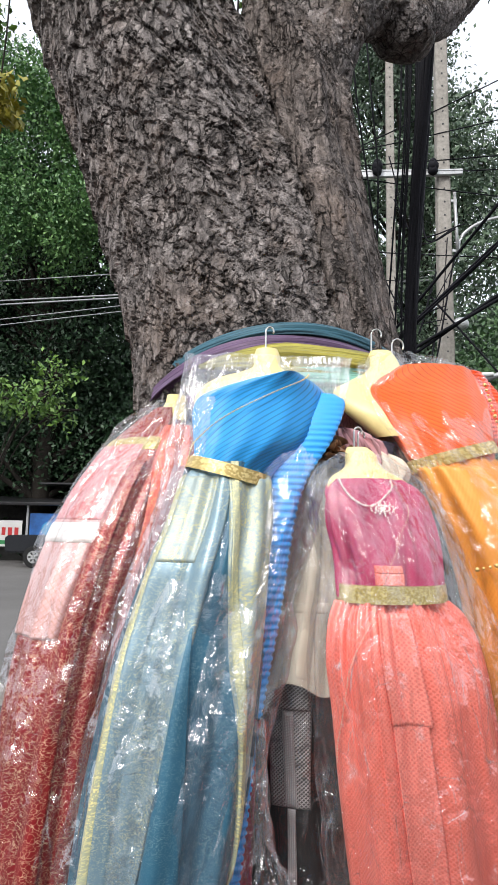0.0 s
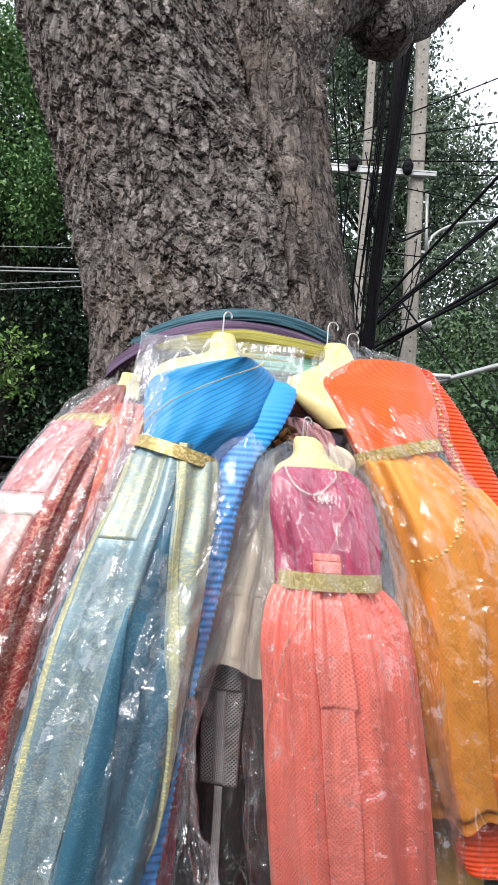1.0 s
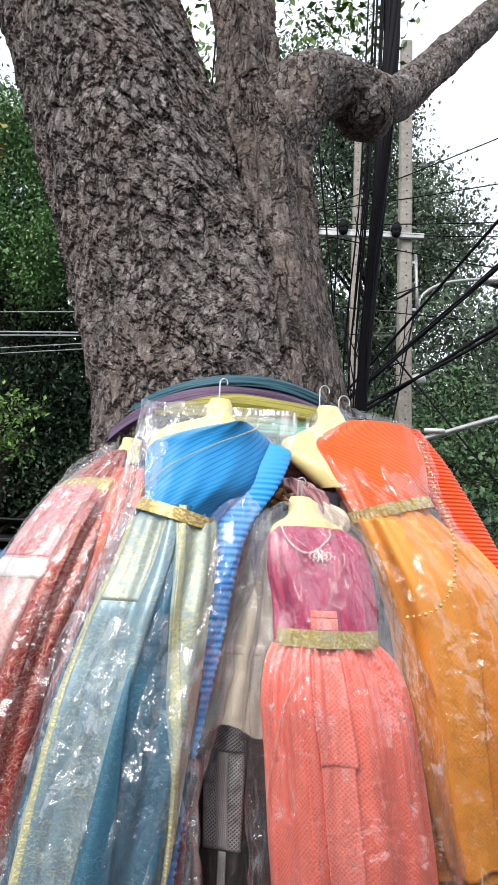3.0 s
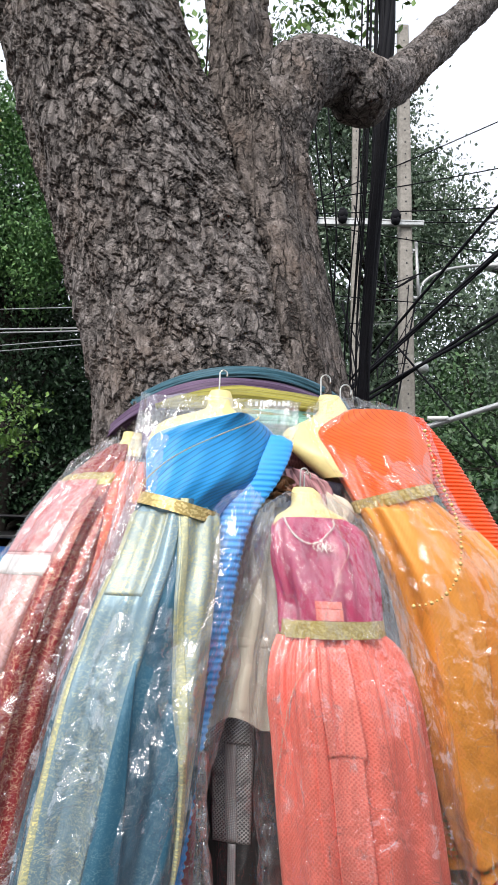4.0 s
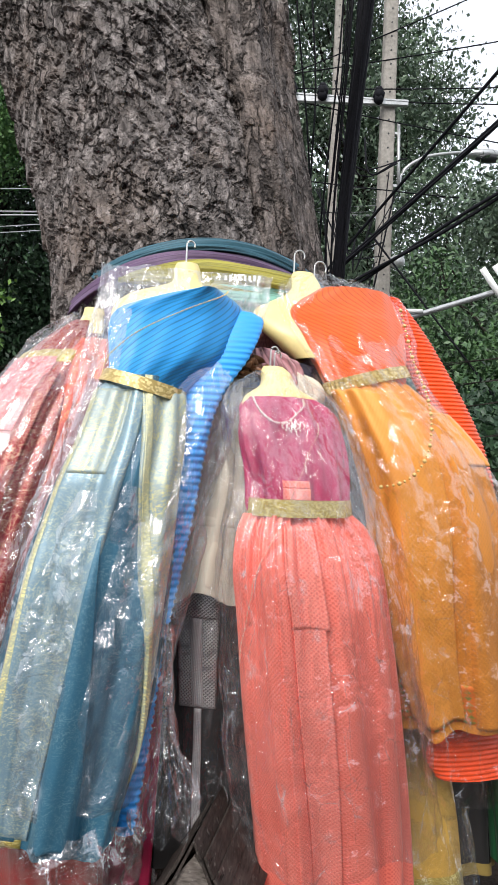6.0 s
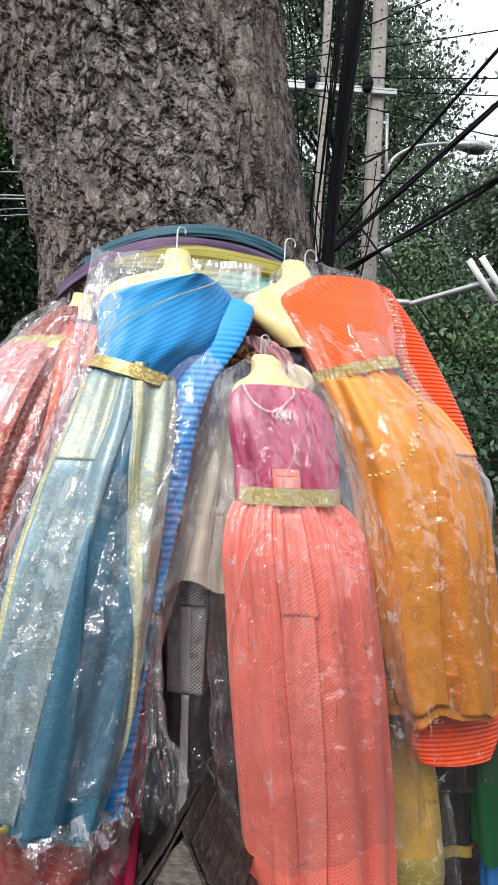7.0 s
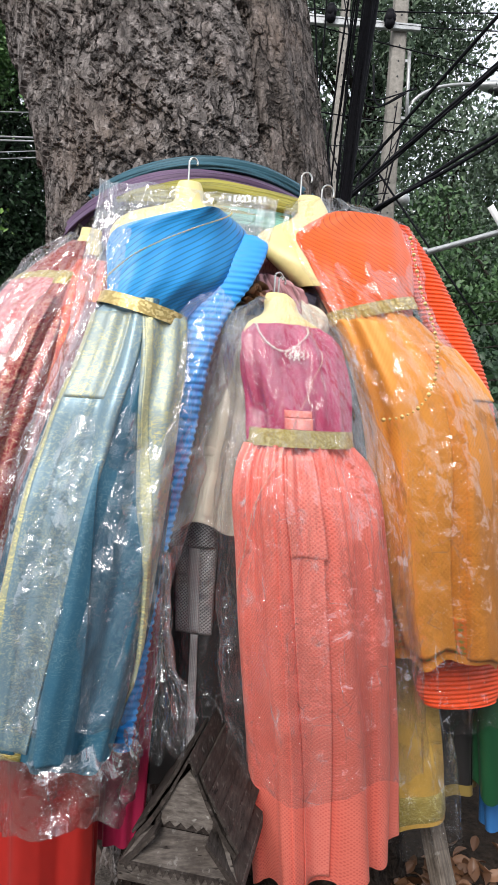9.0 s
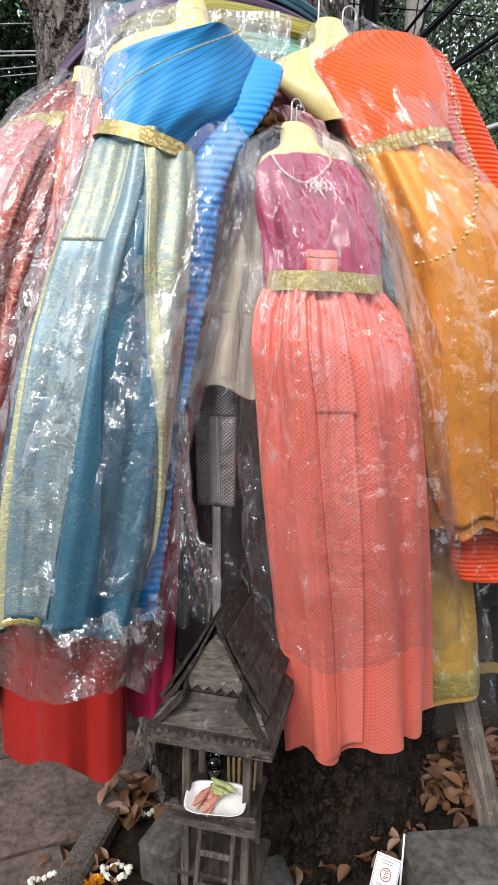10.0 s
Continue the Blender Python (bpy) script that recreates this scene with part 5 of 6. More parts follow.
bm = box(bmesh.new(), -0.010, -0.055, 0.418, 0.205, 0.012, 0.040, SH, 0.003)
part("front_beam", rough_up(bm, 0.001, 40), BOARD_WOOD, shrine)
bm = box(bmesh.new(), 0, 0.09, 0.455, 0.15, 0.008, 0.05, SH, 0.002)
part("back_rail", bm, OLD_WOOD, shrine)
# eaves boards round the roof's foot, with a sawtooth strip
for sx, sy, lx, ly in ((0, -0.105, 0.262, 0.014), (0, 0.135, 0.262, 0.014), (-0.124, 0.015, 0.014, 0.226), (0.124, 0.015, 0.014, 0.226)):
    bm = box(bmesh.new(), sx, sy, 0.605, lx, ly, 0.030, SH, 0.002)
    part("eaves_board", rough_up(bm, 0.001, 30), BOARD_WOOD, shrine)
for n in range(15):
    bm = bmesh.new()
    x0 = -0.120 + n * 0.0162
    pts = [(x0, -0.1145, 0.628), (x0 + 0.0162, -0.1145, 0.628), (x0 + 0.0081, -0.1145, 0.613)]
    a = [bm.verts.new(SH @ Vector(p)) for p in pts]
    b = [bm.verts.new(SH @ (Vector(p) + Vector((0, 0.006, 0)))) for p in pts]
    bm.faces.new(a)
    bm.faces.new(b[::-1])
    for i in range(3):
        bm.faces.new((a[i], b[i], b[(i + 1) % 3], a[(i + 1) % 3]))
    part("sawtooth", bm, OLD_WOOD, shrine)


def shell(name, prof, y0, y1, mat, thick=0.008, label=""):
    """A roof skin over a profile of x, z pairs, from y0 to y1."""
    bm = bmesh.new()
    n = len(prof)
    rows = []
    for y in np.linspace(y0, y1, 9):
        rows.append([bm.verts.new(SH @ Vector((x, y, z + 0.0015 * math.sin(y * 90 + x * 50)))) for x, z in prof] + [bm.verts.new(SH @ Vector((x * 0.96, y, z - thick))) for x, z in prof[::-1]])
    for r0, r1 in zip(rows, rows[1:]):
        for i in range(2 * n):
            k = (i + 1) % (2 * n)
            bm.faces.new((r0[i], r0[k], r1[k], r1[i]))
    bm.faces.new(rows[0][::-1])
    bm.faces.new(rows[-1])
    part(name, bm, mat, shrine, label)


shell("lower_roof", [(-0.130, 0.622), (-0.105, 0.640), (-0.08, 0.665), (-0.055, 0.69)], -0.112, 0.142, OLD_WOOD)
shell("lower_roof", [(0.055, 0.69), (0.08, 0.665), (0.105, 0.640), (0.130, 0.622)], -0.112, 0.142, OLD_WOOD)
bm = bmesh.new()
q = [bm.verts.new(SH @ Vector(p)) for p in ((-0.128, -0.112, 0.622), (0.128, -0.112, 0.622), (0.085, -0.06, 0.672), (-0.085, -0.06, 0.672), (-0.128, -0.112, 0.614), (0.128, -0.112, 0.614), (0.085, -0.06, 0.662), (-0.085, -0.06, 0.662))]
for i in ((0, 1, 2, 3), (7, 6, 5, 4), (0, 4, 5, 1), (1, 5, 6, 2), (2, 6, 7, 3), (3, 7, 4, 0)):
    bm.faces.new([q[k] for k in i])
part("front_skirt_roof", bm, BOARD_WOOD, shrine)
shell("upper_roof", [(-0.112, 0.655), (-0.080, 0.69), (-0.043, 0.745), (0.0, 0.820)], -0.075, 0.16, OLD_WOOD, 0.010)
shell("upper_roof", [(0.0, 0.820), (0.043, 0.745), (0.080, 0.69), (0.112, 0.655)], -0.075, 0.16, OLD_WOOD, 0.010)
for sx in (-1, 1):
    for k in range(4):
        x, z = (0.100 - 0.023 * k) * sx, 0.672 + 0.034 * k
        tilt = Matrix.Translation((x, 0, z)) @ Matrix.Rotation(radians((48, 52, 56, 60)[k]) * sx, 4, "Y")
        part("shingle_course", rough_up(box(bmesh.new(), 0, 0.042, 0.003, 0.040, 0.236, 0.006, SH @ tilt, 0.001), 0.0015, 35), OLD_WOOD, shrine)
# gable board with a jagged foot
GABLE_WOOD = wood("bleached_board", (0.065, 0.055, 0.048), (0.19, 0.165, 0.145), "x", 0.7)
bm = bmesh.new()
foot = [(-0.062, 0.690)] + [(-0.062 + 0.0124 * k, 0.690 - (0.010 if k % 2 else 0.0)) for k in range(1, 10)] + [(0.062, 0.690)]
outl = foot + [(0.060, 0.722), (0.050, 0.735), (0.0, 0.788), (-0.050, 0.735), (-0.060, 0.722)]
a = [bm.verts.new(SH @ Vector((x, -0.066, z))) for x, z in outl]
b = [bm.verts.new(SH @ Vector((x, -0.056, z))) for x, z in outl]
bm.faces.new(a)
bm.faces.new(b[::-1])
for i in range(len(outl)):
    k = (i + 1) % len(outl)
    bm.faces.new((a[i], b[i], b[k], a[k]))
part("gable", bm, GABLE_WOOD, shrine, "grey carved gable board")
bm = box(bmesh.new(), 0, -0.050, 0.682, 0.15, 0.02, 0.022, SH, 0.003)
part("gable_sill", bm, OLD_WOOD, shrine)
for sx in (-1, 1):
    bm = box(bmesh.new(), sx * 0.062, -0.062, 0.690, 0.012, 0.014, 0.030, SH, 0.002)
    part("bracket", bm, OLD_WOOD, shrine)
# ladder
LD = SH @ pose(0, -0.075, 0.20, -14, 0, 0)
for sx in (-1, 1):
    part("ladder_rail", rough_up(box(bmesh.new(), sx * 0.038, 0, 0.0, 0.010, 0.012, 0.42, LD, 0.002), 0.001, 40), GREY_WOOD, shrine)
for n in range(6):
    part("ladder_rung", box(bmesh.new(), 0, 0, -0.17 + n * 0.062, 0.086, 0.008, 0.012, LD, 0.002), GREY_WOOD, shrine)
bm = box(bmesh.new(), 0, 0.02, 0.29, 0.20, 0.14, 0.012, SH, 0.003)
part("lower_shelf", bm, OLD_WOOD, shrine)

# offerings in the spirit house
tray = thing("food_tray", (-0.01, 1.15, 0.432), "white foam tray with wrapped snacks in spirit house", "food tray")
TR = SH @ pose(0.002, -0.050, 0.447, 6, 0, 8) @ Matrix.Diagonal((1.35, 1.35, 1.2, 1))
bm = bmesh.new()
ring = []
for k, (w, h, z) in enumerate(((0.034, 0.022, 0.0), (0.046, 0.031, 0.014), (0.049, 0.034, 0.015), (0.044, 0.029, 0.012), (0.033, 0.021, 0.003))):
    ring.append([bm.verts.new(TR @ Vector((w * math.copysign(abs(math.cos(a)) ** 0.5, math.cos(a)), h * math.copysign(abs(math.sin(a)) ** 0.5, math.sin(a)), z))) for a in np.linspace(0, 2 * np.pi, 28, endpoint=False)])
for r0, r1 in zip(ring, ring[1:]):
    for i in range(28):
        bm.faces.new((r0[i], r0[(i + 1) % 28], r1[(i + 1) % 28], r1[i]))
bm.faces.new(ring[-1])
bm.faces.new(ring[0][::-1])
part("dish", bm, WHITE, tray, smooth=True)
PINKFOOD = plain("pink_snack", (0.55, 0.24, 0.17), 0.5, fine=90, var=0.3)
GREENFOOD = plain("pale_green_snack", (0.36, 0.40, 0.16), 0.5, fine=90, var=0.3)
r = np.random.RandomState(61)
for i in range(16):
    m, x, y, ang = ((PINKFOOD, -0.012 + r.uniform(-0.014, 0.012), -0.004 + r.uniform(-0.010, 0.010), r.uniform(30, 80)) if i < 10 else
                    (GREENFOOD, 0.010 + r.uniform(-0.010, 0.008), 0.010 + 0.0025 * (i - 12), r.uniform(-34, -22)))
    bm = bmesh.new()
    bmesh.ops.create_uvsphere(bm, u_segments=10, v_segments=7, radius=1, matrix=TR @ pose(x, y, 0.009 + 0.0012 * i, 0, r.uniform(-8, 8), ang) @ Matrix.Diagonal((r.uniform(0.013, 0.023), 0.0045, 0.0035, 1)))
    part("snack", rough_up(bm, 0.0022, 130), m, tray, smooth=True)
glass = thing("glass_cup", (-0.04, 1.26, 0.432), "small clear glass cup in the spirit house", "cup")
m = Nodes("glass")
m.bsdf.inputs["Transmission Weight"].default_value = 1.0
GLASS = m.done((0.9, 0.92, 0.92), 0.05)
bm = bmesh.new()
prof = [(0.014, 0.0), (0.019, 0.03), (0.021, 0.055), (0.0195, 0.055), (0.0175, 0.03), (0.0125, 0.004)]
ring = [[bm.verts.new(SH @ Vector((-0.03 + r * math.cos(a), 0.045 + r * math.sin(a), 0.432 + z))) for a in np.linspace(0, 2 * np.pi, 24, endpoint=False)] for r, z in prof]
for r0, r1 in zip(ring, ring[1:]):
    for i in range(24):
        bm.faces.new((r0[i], r0[(i + 1) % 24], r1[(i + 1) % 24], r1[i]))
bm.faces.new(ring[0][::-1])
bm.faces.new(ring[-1])
part("bowl", bm, GLASS, glass, smooth=True)
gold_fig = thing("gold_ornament", (0.035, 1.26, 0.432), "gold fringed ornament in the spirit house", "ornament")
for n in range(9):
    part("strip", box(bmesh.new(), 0.030 + (n % 5) * 0.007 - 0.004, 0.035 + 0.004 * (n // 5), 0.465, 0.005, 0.004, 0.062, SH @ pose(0, 0, 0, 0, (n - 4) * 0.6, 0), 0.001), BEAD_GOLD, gold_fig)

# ---------- round the tree's foot ----------
def slab(name, x, y, z, sx, sy, sz, rz, mat, label, cat, tilt=0, seed=0):
    bm = box(bmesh.new(), 0, 0, 0, sx, sy, sz, bevel=min(sx, sy, sz) * 0.15)
    bmesh.ops.subdivide_edges(bm, edges=bm.edges[:], cuts=2, use_grid_fill=True)
    rough_up(bm, 0.006, 8 + seed)
    me = bpy.data.meshes.new(name)
    bm.to_mesh(me)
    bm.free()
    me.materials.append(mat)
    ob = new(name, me)
    ob.matrix_basis = pose(x, y, z, tilt, 0, rz)
    return tagged(ob, label, cat)


slab("concrete_slab", 0.612, 1.43, 0.045, 0.32, 0.20, 0.15, 4, STONE, "dark weathered concrete slab on the soil", "slab", seed=1)
slab("stone_block", -0.10, 1.55, 0.05, 0.10, 0.20, 0.12, -25, STONE, "broken grey stone block beside the spirit house", "stone block", 4, 2)
slab("stone_block", 0.13, 1.42, 0.02, 0.10, 0.13, 0.10, 12, STONE, "broken grey stone block beside the ladder", "stone block", -4, 3)
slab("plank", -0.30, 1.62, 0.01, 0.07, 0.75, 0.05, -14, GREY_WOOD, "weathered timber edging beside the paving", "plank", 0, 4)
beam = slab("timber_prop", 0.675, 1.665, 0.175, 0.06, 0.05, 0.40, 0, PROP_WOOD, "weathered timber prop leaning on the tree", "timber prop", 0, 5)
foot, head = Vector((0.71, 1.58, 0.085)), Vector((0.688, 1.74, 0.278))
beam.matrix_basis = Matrix.Translation((foot + head) / 2) @ (head - foot).to_track_quat("Z", "Y").to_matrix().to_4x4() @ Matrix.Rotation(radians(25), 4, "Z")


def curled_leaf(r, size):
    """One dry leaf: a pointed blade, cupped along its length."""
    n, w = 7, 4
    v, f = [], []
    bend, cup = r.uniform(-1.2, 1.4), r.uniform(0.4, 1.6)
    for i in range(n):
        t = i / (n - 1)
        half = size * 0.27 * math.sin(math.pi * min(1, t * 0.96 + 0.04)) ** 0.8
        for j in range(w):
            q = j / (w - 1) * 2 - 1
            v.append((size * (t - 0.5), half * q, size * (0.18 * bend * (t - 0.5) ** 2 * 4) + cup * half * q * q * 0.8))
    for i in range(n - 1):
        for j in range(w - 1):
            a = i * w + j
            f.append((a, a + 1, a + w + 1, a + w))
    return np.array(v), f


def litter(name, x, y, z, rx, ry, rz, count, size, seed, label):
    r = np.random.RandomState(seed)
    pieces = []
    for _ in range(count):
        v, f = curled_leaf(r, size * r.uniform(0.7, 1.3))
        m = np.array(Euler((r.uniform(-0.7, 0.7), r.uniform(-0.7, 0.7), r.uniform(0, 6.28))).to_matrix())
        d = r.normal(0, 0.5, 2)
        hgt = rz * max(0, 1 - 0.5 * (d ** 2).sum())
        pieces.append((v @ m.T + (x + d[0] * rx, y + d[1] * ry, z + r.rand() * hgt + 0.012), f))
    v, f = merged(pieces)
    return tagged(mesh_object(name, v, f, DRY_LEAF), label, "dry leaves", kind="stuff")


litter("dry_leaves", 0.62, 1.70, 0.03, 0.17, 0.12, 0.10, 110, 0.055, 1, "heap of curled brown dry leaves")
litter("dry_leaves", 0.46, 1.56, 0.0, 0.12, 0.10, 0.05, 46, 0.048, 2, "curled brown dry leaves on soil")
litter("dry_leaves", -0.22, 1.72, 0.0, 0.10, 0.10, 0.06, 30, 0.062, 3, "large curled brown dry leaves")
litter("dry_leaves", 0.82, 1.9, 0.0, 0.22, 0.15, 0.06, 80, 0.058, 4, "curled brown dry leaves on soil")
litter("dry_leaves", 0.072, 1.385, 1.640, 0.030, 0.02, 0.05, 24, 0.038, 5, "dry brown leaves caught between dresses")
litter("dry_leaves", 0.24, 1.47, 0.0, 0.14, 0.09, 0.03, 18, 0.05, 6, "dry leaves scattered at the tree's foot")

litter("dry_leaves", -0.315, 1.499, 0.0, 0.08, 0.06, 0.025, 26, 0.030, 7, "withered petals and dry leaves among offerings")


def blossom(x, y, z, rad, mat, name, label, seed, petals=46):
    r = np.random.RandomState(seed)
    v, f = [], []
    for k in range(petals):
        a, el = k * 2.399, math.acos(1 - k / petals)
        d = np.array([math.cos(a) * math.sin(el), math.sin(a) * math.sin(el), math.cos(el)])
        s = np.cross(d, (0, 0, 1.0)) + 1e-6
        s /= np.linalg.norm(s)
        b = len(v)
        p = np.array([x, y, z])
        v += [p + d * rad * 0.3, p + d * rad * 0.8 + s * rad * 0.22, p + d * rad * r.uniform(0.95, 1.1), p + d * rad * 0.8 - s * rad * 0.22]
        f += [(b, b + 1, b + 2, b + 3)]
    ob = mesh_object(name, np.array(v), f, mat, smooth=False)
    return tagged(ob, label, "flower", "offered flowers")


for i, (x, y) in enumerate(((-0.35, 1.503), (-0.301, 1.529), (-0.317, 1.45), (-0.279, 1.454), (-0.223, 1.711), (0.3, 1.37))):
    blossom(x, y, 0.012, 0.021, MARIGOLD, "marigold", "orange marigold blossom offered on the ground", i)
v, f = ball_set([(0, 0, 0)], 0.0085, 0.8)
bud_mesh = bpy.data.meshes.new("jasmine_bud")
bud_mesh.from_pydata(v.tolist(), [], f)
bud_mesh.materials.append(JASMINE)


def garland(cx, cy, rx, ry, count, label):
    """A lying ring of white buds, each turned its own way."""
    ring = thing("garland", (cx, cy, 0.0), label, "garland", "offered garlands")
    for k, a in enumerate(np.linspace(0, 2 * np.pi, count, endpoint=False)):
        ob = new("jasmine_bud", bud_mesh)
        ob.matrix_basis = pose(cx + rx * math.cos(a) * (1 + 0.2 * math.sin(3 * a)), cy + ry * math.sin(a), 0.014 + 0.005 * math.sin(5 * a), 25 * math.sin(k), 20 * math.cos(2 * k), 57 * k)
        under(ob, ring)


garland(-0.238, 1.486, 0.03, 0.021, 16, "jasmine garland lying among marigolds on the ground")
garland(-0.382, 1.445, 0.045, 0.031, 24, "jasmine garland lying on the paving's edge")
garland(-0.19, 1.70, 0.03, 0.021, 14, "jasmine garland lying on dry leaves")
garland(0.21, 1.375, 0.05, 0.02, 18, "white jasmine garland lying at the tree's foot")

# small printed sachet on a stick
sachet = thing("sachet", (0.41, 1.43, 0.02), "small white printed paper sachet tied to a stick", "sachet")
SA = pose(0.405, 1.44, 0.055, 62, 8, -22)
part("paper", box(bmesh.new(), 0, 0, 0, 0.060, 0.075, 0.003, SA, 0.001), WHITE, sachet)
INK = plain("faded_red_ink", (0.42, 0.10, 0.10), 0.7)
GREYINK = plain("grey_ink", (0.30, 0.30, 0.32), 0.7)
bm = bmesh.new()
for r0, r1 in ((0.011, 0.013),):
    for k in range(24):
        a0, a1 = k / 24 * 6.2832, (k + 1) / 24 * 6.2832
        bm.faces.new([bm.verts.new(SA @ Vector((r * math.cos(a), r * 1.15 * math.sin(a) - 0.003, 0.0035))) for r, a in ((r0, a0), (r1, a0), (r1, a1), (r0, a1))])
for k in range(5):
    box(bm, 0.003 * (k % 2) - 0.001, 0.005 - 0.004 * k, 0.0032, 0.012 - 0.003 * (k % 3), 0.0018, 0.001, SA)
part("emblem", bm, INK, sachet, "small red printed emblem")
bm = bmesh.new()
for k in range(2):
    box(bm, 0, 0.026 - k * 0.006, 0.0032, 0.030 - k * 0.006, 0.0016, 0.001, SA)
box(bm, 0, -0.026, 0.0032, 0.034, 0.0016, 0.001, SA)
for sx, sy, lx, ly in ((0, 0.033, 0.054, 0.001), (0, -0.033, 0.054, 0.001), (-0.027, 0, 0.001, 0.066), (0.027, 0, 0.001, 0.066)):
    box(bm, sx, sy, 0.0032, lx, ly, 0.001, SA)
part("print", bm, GREYINK, sachet, "unreadable grey print lines")
tube_part("stick", [(0.428, 1.40, 0.0), (0.442, 1.44, 0.16)], 0.0024, WHITE, sachet, "thin white stick", n=3)
tube_part("stick", [(0.34, 1.385, 0.005), (0.41, 1.43, 0.03)], 0.0025, WHITE, sachet, "", n=3)


# ---------- poles, lamp, cables ----------
def utility_pole(x, y, top, w, label):
    pole = thing("utility_pole", (x, y, 0), label, "utility pole", "concrete poles")
    bm = bmesh.new()
    rings = []
    for z in np.linspace(-0.05, top, 12):
        h = w / 2 * (1.15 - 0.3 * z / top)
        rings.append([bm.verts.new((x + a * h, y + b * h, z)) for a, b in ((-1, -0.8), (-0.8, -1), (0.8, -1), (1, -0.8), (1, 0.8), (0.8, 1), (-0.8, 1), (-1, 0.8))])
    for r0, r1 in zip(rings, rings[1:]):
        for i in range(8):
            bm.faces.new((r0[i], r0[(i + 1) % 8], r1[(i + 1) % 8], r1[i]))
    bm.faces.new(rings[-1])
    part("shaft", bm, POLE_GREY, pole)
    for z in np.arange(3.0, top - 0.3, 0.28):
        h = w / 2 * (1.15 - 0.3 * z / top)
        bm = bmesh.new()
        bmesh.ops.create_cone(bm, cap_ends=True, segments=8, radius1=0.018, radius2=0.018, depth=0.02, matrix=Matrix.Translation((x, y - h, z)) @ Matrix.Rotation(radians(90), 4, "X"))
        part("bolt_hole", bm, BLACK, pole)
    return pole


pole = utility_pole(3.10, 12.56, 13.5, 0.27, "tall square grey concrete utility pole with bolt holes")
pole_b = utility_pole(2.62, 16.0, 14.0, 0.22, "grey concrete utility pole farther down the street")
arm = thing("crossarm", (2.2, 12.4, 8.55), "galvanised steel crossarm with dark insulators on the pole", "crossarm")
part("channel", box(bmesh.new(), 2.2, 12.37, 8.60, 2.5, 0.08, 0.12, Matrix.Translation((2.2, 12.37, 8.6)) @ Matrix.Rotation(radians(-1.5), 4, "Y") @ Matrix.Translation((-2.2, -12.37, -8.6)), 0.01), STEEL, arm)
part("channel", box(bmesh.new(), 2.2, 12.33, 8.66, 2.5, 0.02, 0.03), STEEL, arm)
for x in (1.15, 1.75, 2.85):
    pl = [(x, 12.28, 8.62 + 0.09 * k) for k in range(3)]
    v, f = ball_set(pl, [0.11, 0.13, 0.09])
    under(mesh_object("insulator", v, f, CABLE), arm, "dark ribbed insulator")
lamp = thing("street_lamp", (3.36, 12.6, 6.9), "curved-arm street lamp fixed to the concrete pole", "street lamp")
tube_part("pipe", [(3.32, 12.52, 8.3), (3.36, 12.52, 6.95)], 0.035, STEEL, lamp, "", n=3)
tube_part("arm", [(3.38, 12.6, 6.98), (3.46, 12.6, 7.38), (3.90, 12.6, 7.70), (4.6, 12.6, 7.84), (4.9, 12.6, 7.84)], 0.035, STEEL, lamp, "", n=40)
for z in (7.05, 8.1):
    part("bracket", box(bmesh.new(), 3.28, 12.53, z, 0.16, 0.05, 0.05), STEEL, lamp)
bm = bmesh.new()
bmesh.ops.create_uvsphere(bm, u_segments=20, v_segments=10, radius=1, matrix=Matrix.Translation((5.12, 12.6, 7.82)) @ Matrix.Diagonal((0.42, 0.16, 0.11, 1)))
part("head", bm, STEEL, lamp, "grey oval lamp head", True)
bm = bmesh.new()
bmesh.ops.create_uvsphere(bm, u_segments=16, v_segments=8, radius=1, matrix=Matrix.Translation((5.17, 12.57, 7.75)) @ Matrix.Diagonal((0.28, 0.12, 0.10, 1)))
part("lens", bm, BLACK, lamp, "dark lamp lens", True)
bulb = thing("pole_box", (3.32, 12.4, 5.49), "small rounded grey cable box on the pole", "cable box")
bm = bmesh.new()
bmesh.ops.create_uvsphere(bm, u_segments=16, v_segments=10, radius=1, matrix=Matrix.Translation((3.34, 12.36, 5.49)) @ Matrix.Diagonal((0.16, 0.12, 0.13, 1)))
part("case", bm, STEEL, bulb, "", True)

bundle = thing("cable_bundle", (0.48, 2.6, 0.0), "thick black bundle of hanging telecom cables", "cables")
r = np.random.RandomState(7)
core = [(0.60, 2.62, 5.2), (0.578, 2.60, 4.1), (0.558, 2.6, 3.66), (0.533, 2.60, 3.24), (0.512, 2.60, 2.95), (0.494, 2.60, 2.70), (0.470, 2.60, 2.32), (0.462, 2.60, 2.1), (0.45, 2.62, -0.05)]
for k in range(7):
    a = k / 7 * 6.28
    pts = [(x + min(0.026, 0.006 * z) * math.cos(a + z * 2.2), y + min(0.026, 0.006 * z) * math.sin(a + z * 2.2), z) for x, y, z in spline(core, 60)]
    tube_part("cable", pts[::2] + [pts[-1]], [0.017, 0.015, 0.010, 0.009], CABLE, bundle, n=110, sides=8)
thin = [(0.53, 2.6, 5.2), (0.508, 2.6, 4.1), (0.488, 2.6, 3.24), (0.455, 2.6, 2.70), (0.436, 2.6, 2.22), (0.43, 2.62, -0.05)]
loose = thing("loose_cables", (0.42, 2.6, 0.0), "thin black cables hanging beside the thick bundle", "cables")
for k in range(9):
    o = (r.uniform(-0.055, 0.05), r.uniform(-0.03, 0.05))
    pts = [(x + o[0] + r.uniform(-0.006, 0.006), y + o[1], z) for x, y, z in thin]
    tube_part("cable", pts, r.uniform(0.003, 0.0075), CABLE, loose, n=40, sides=6)
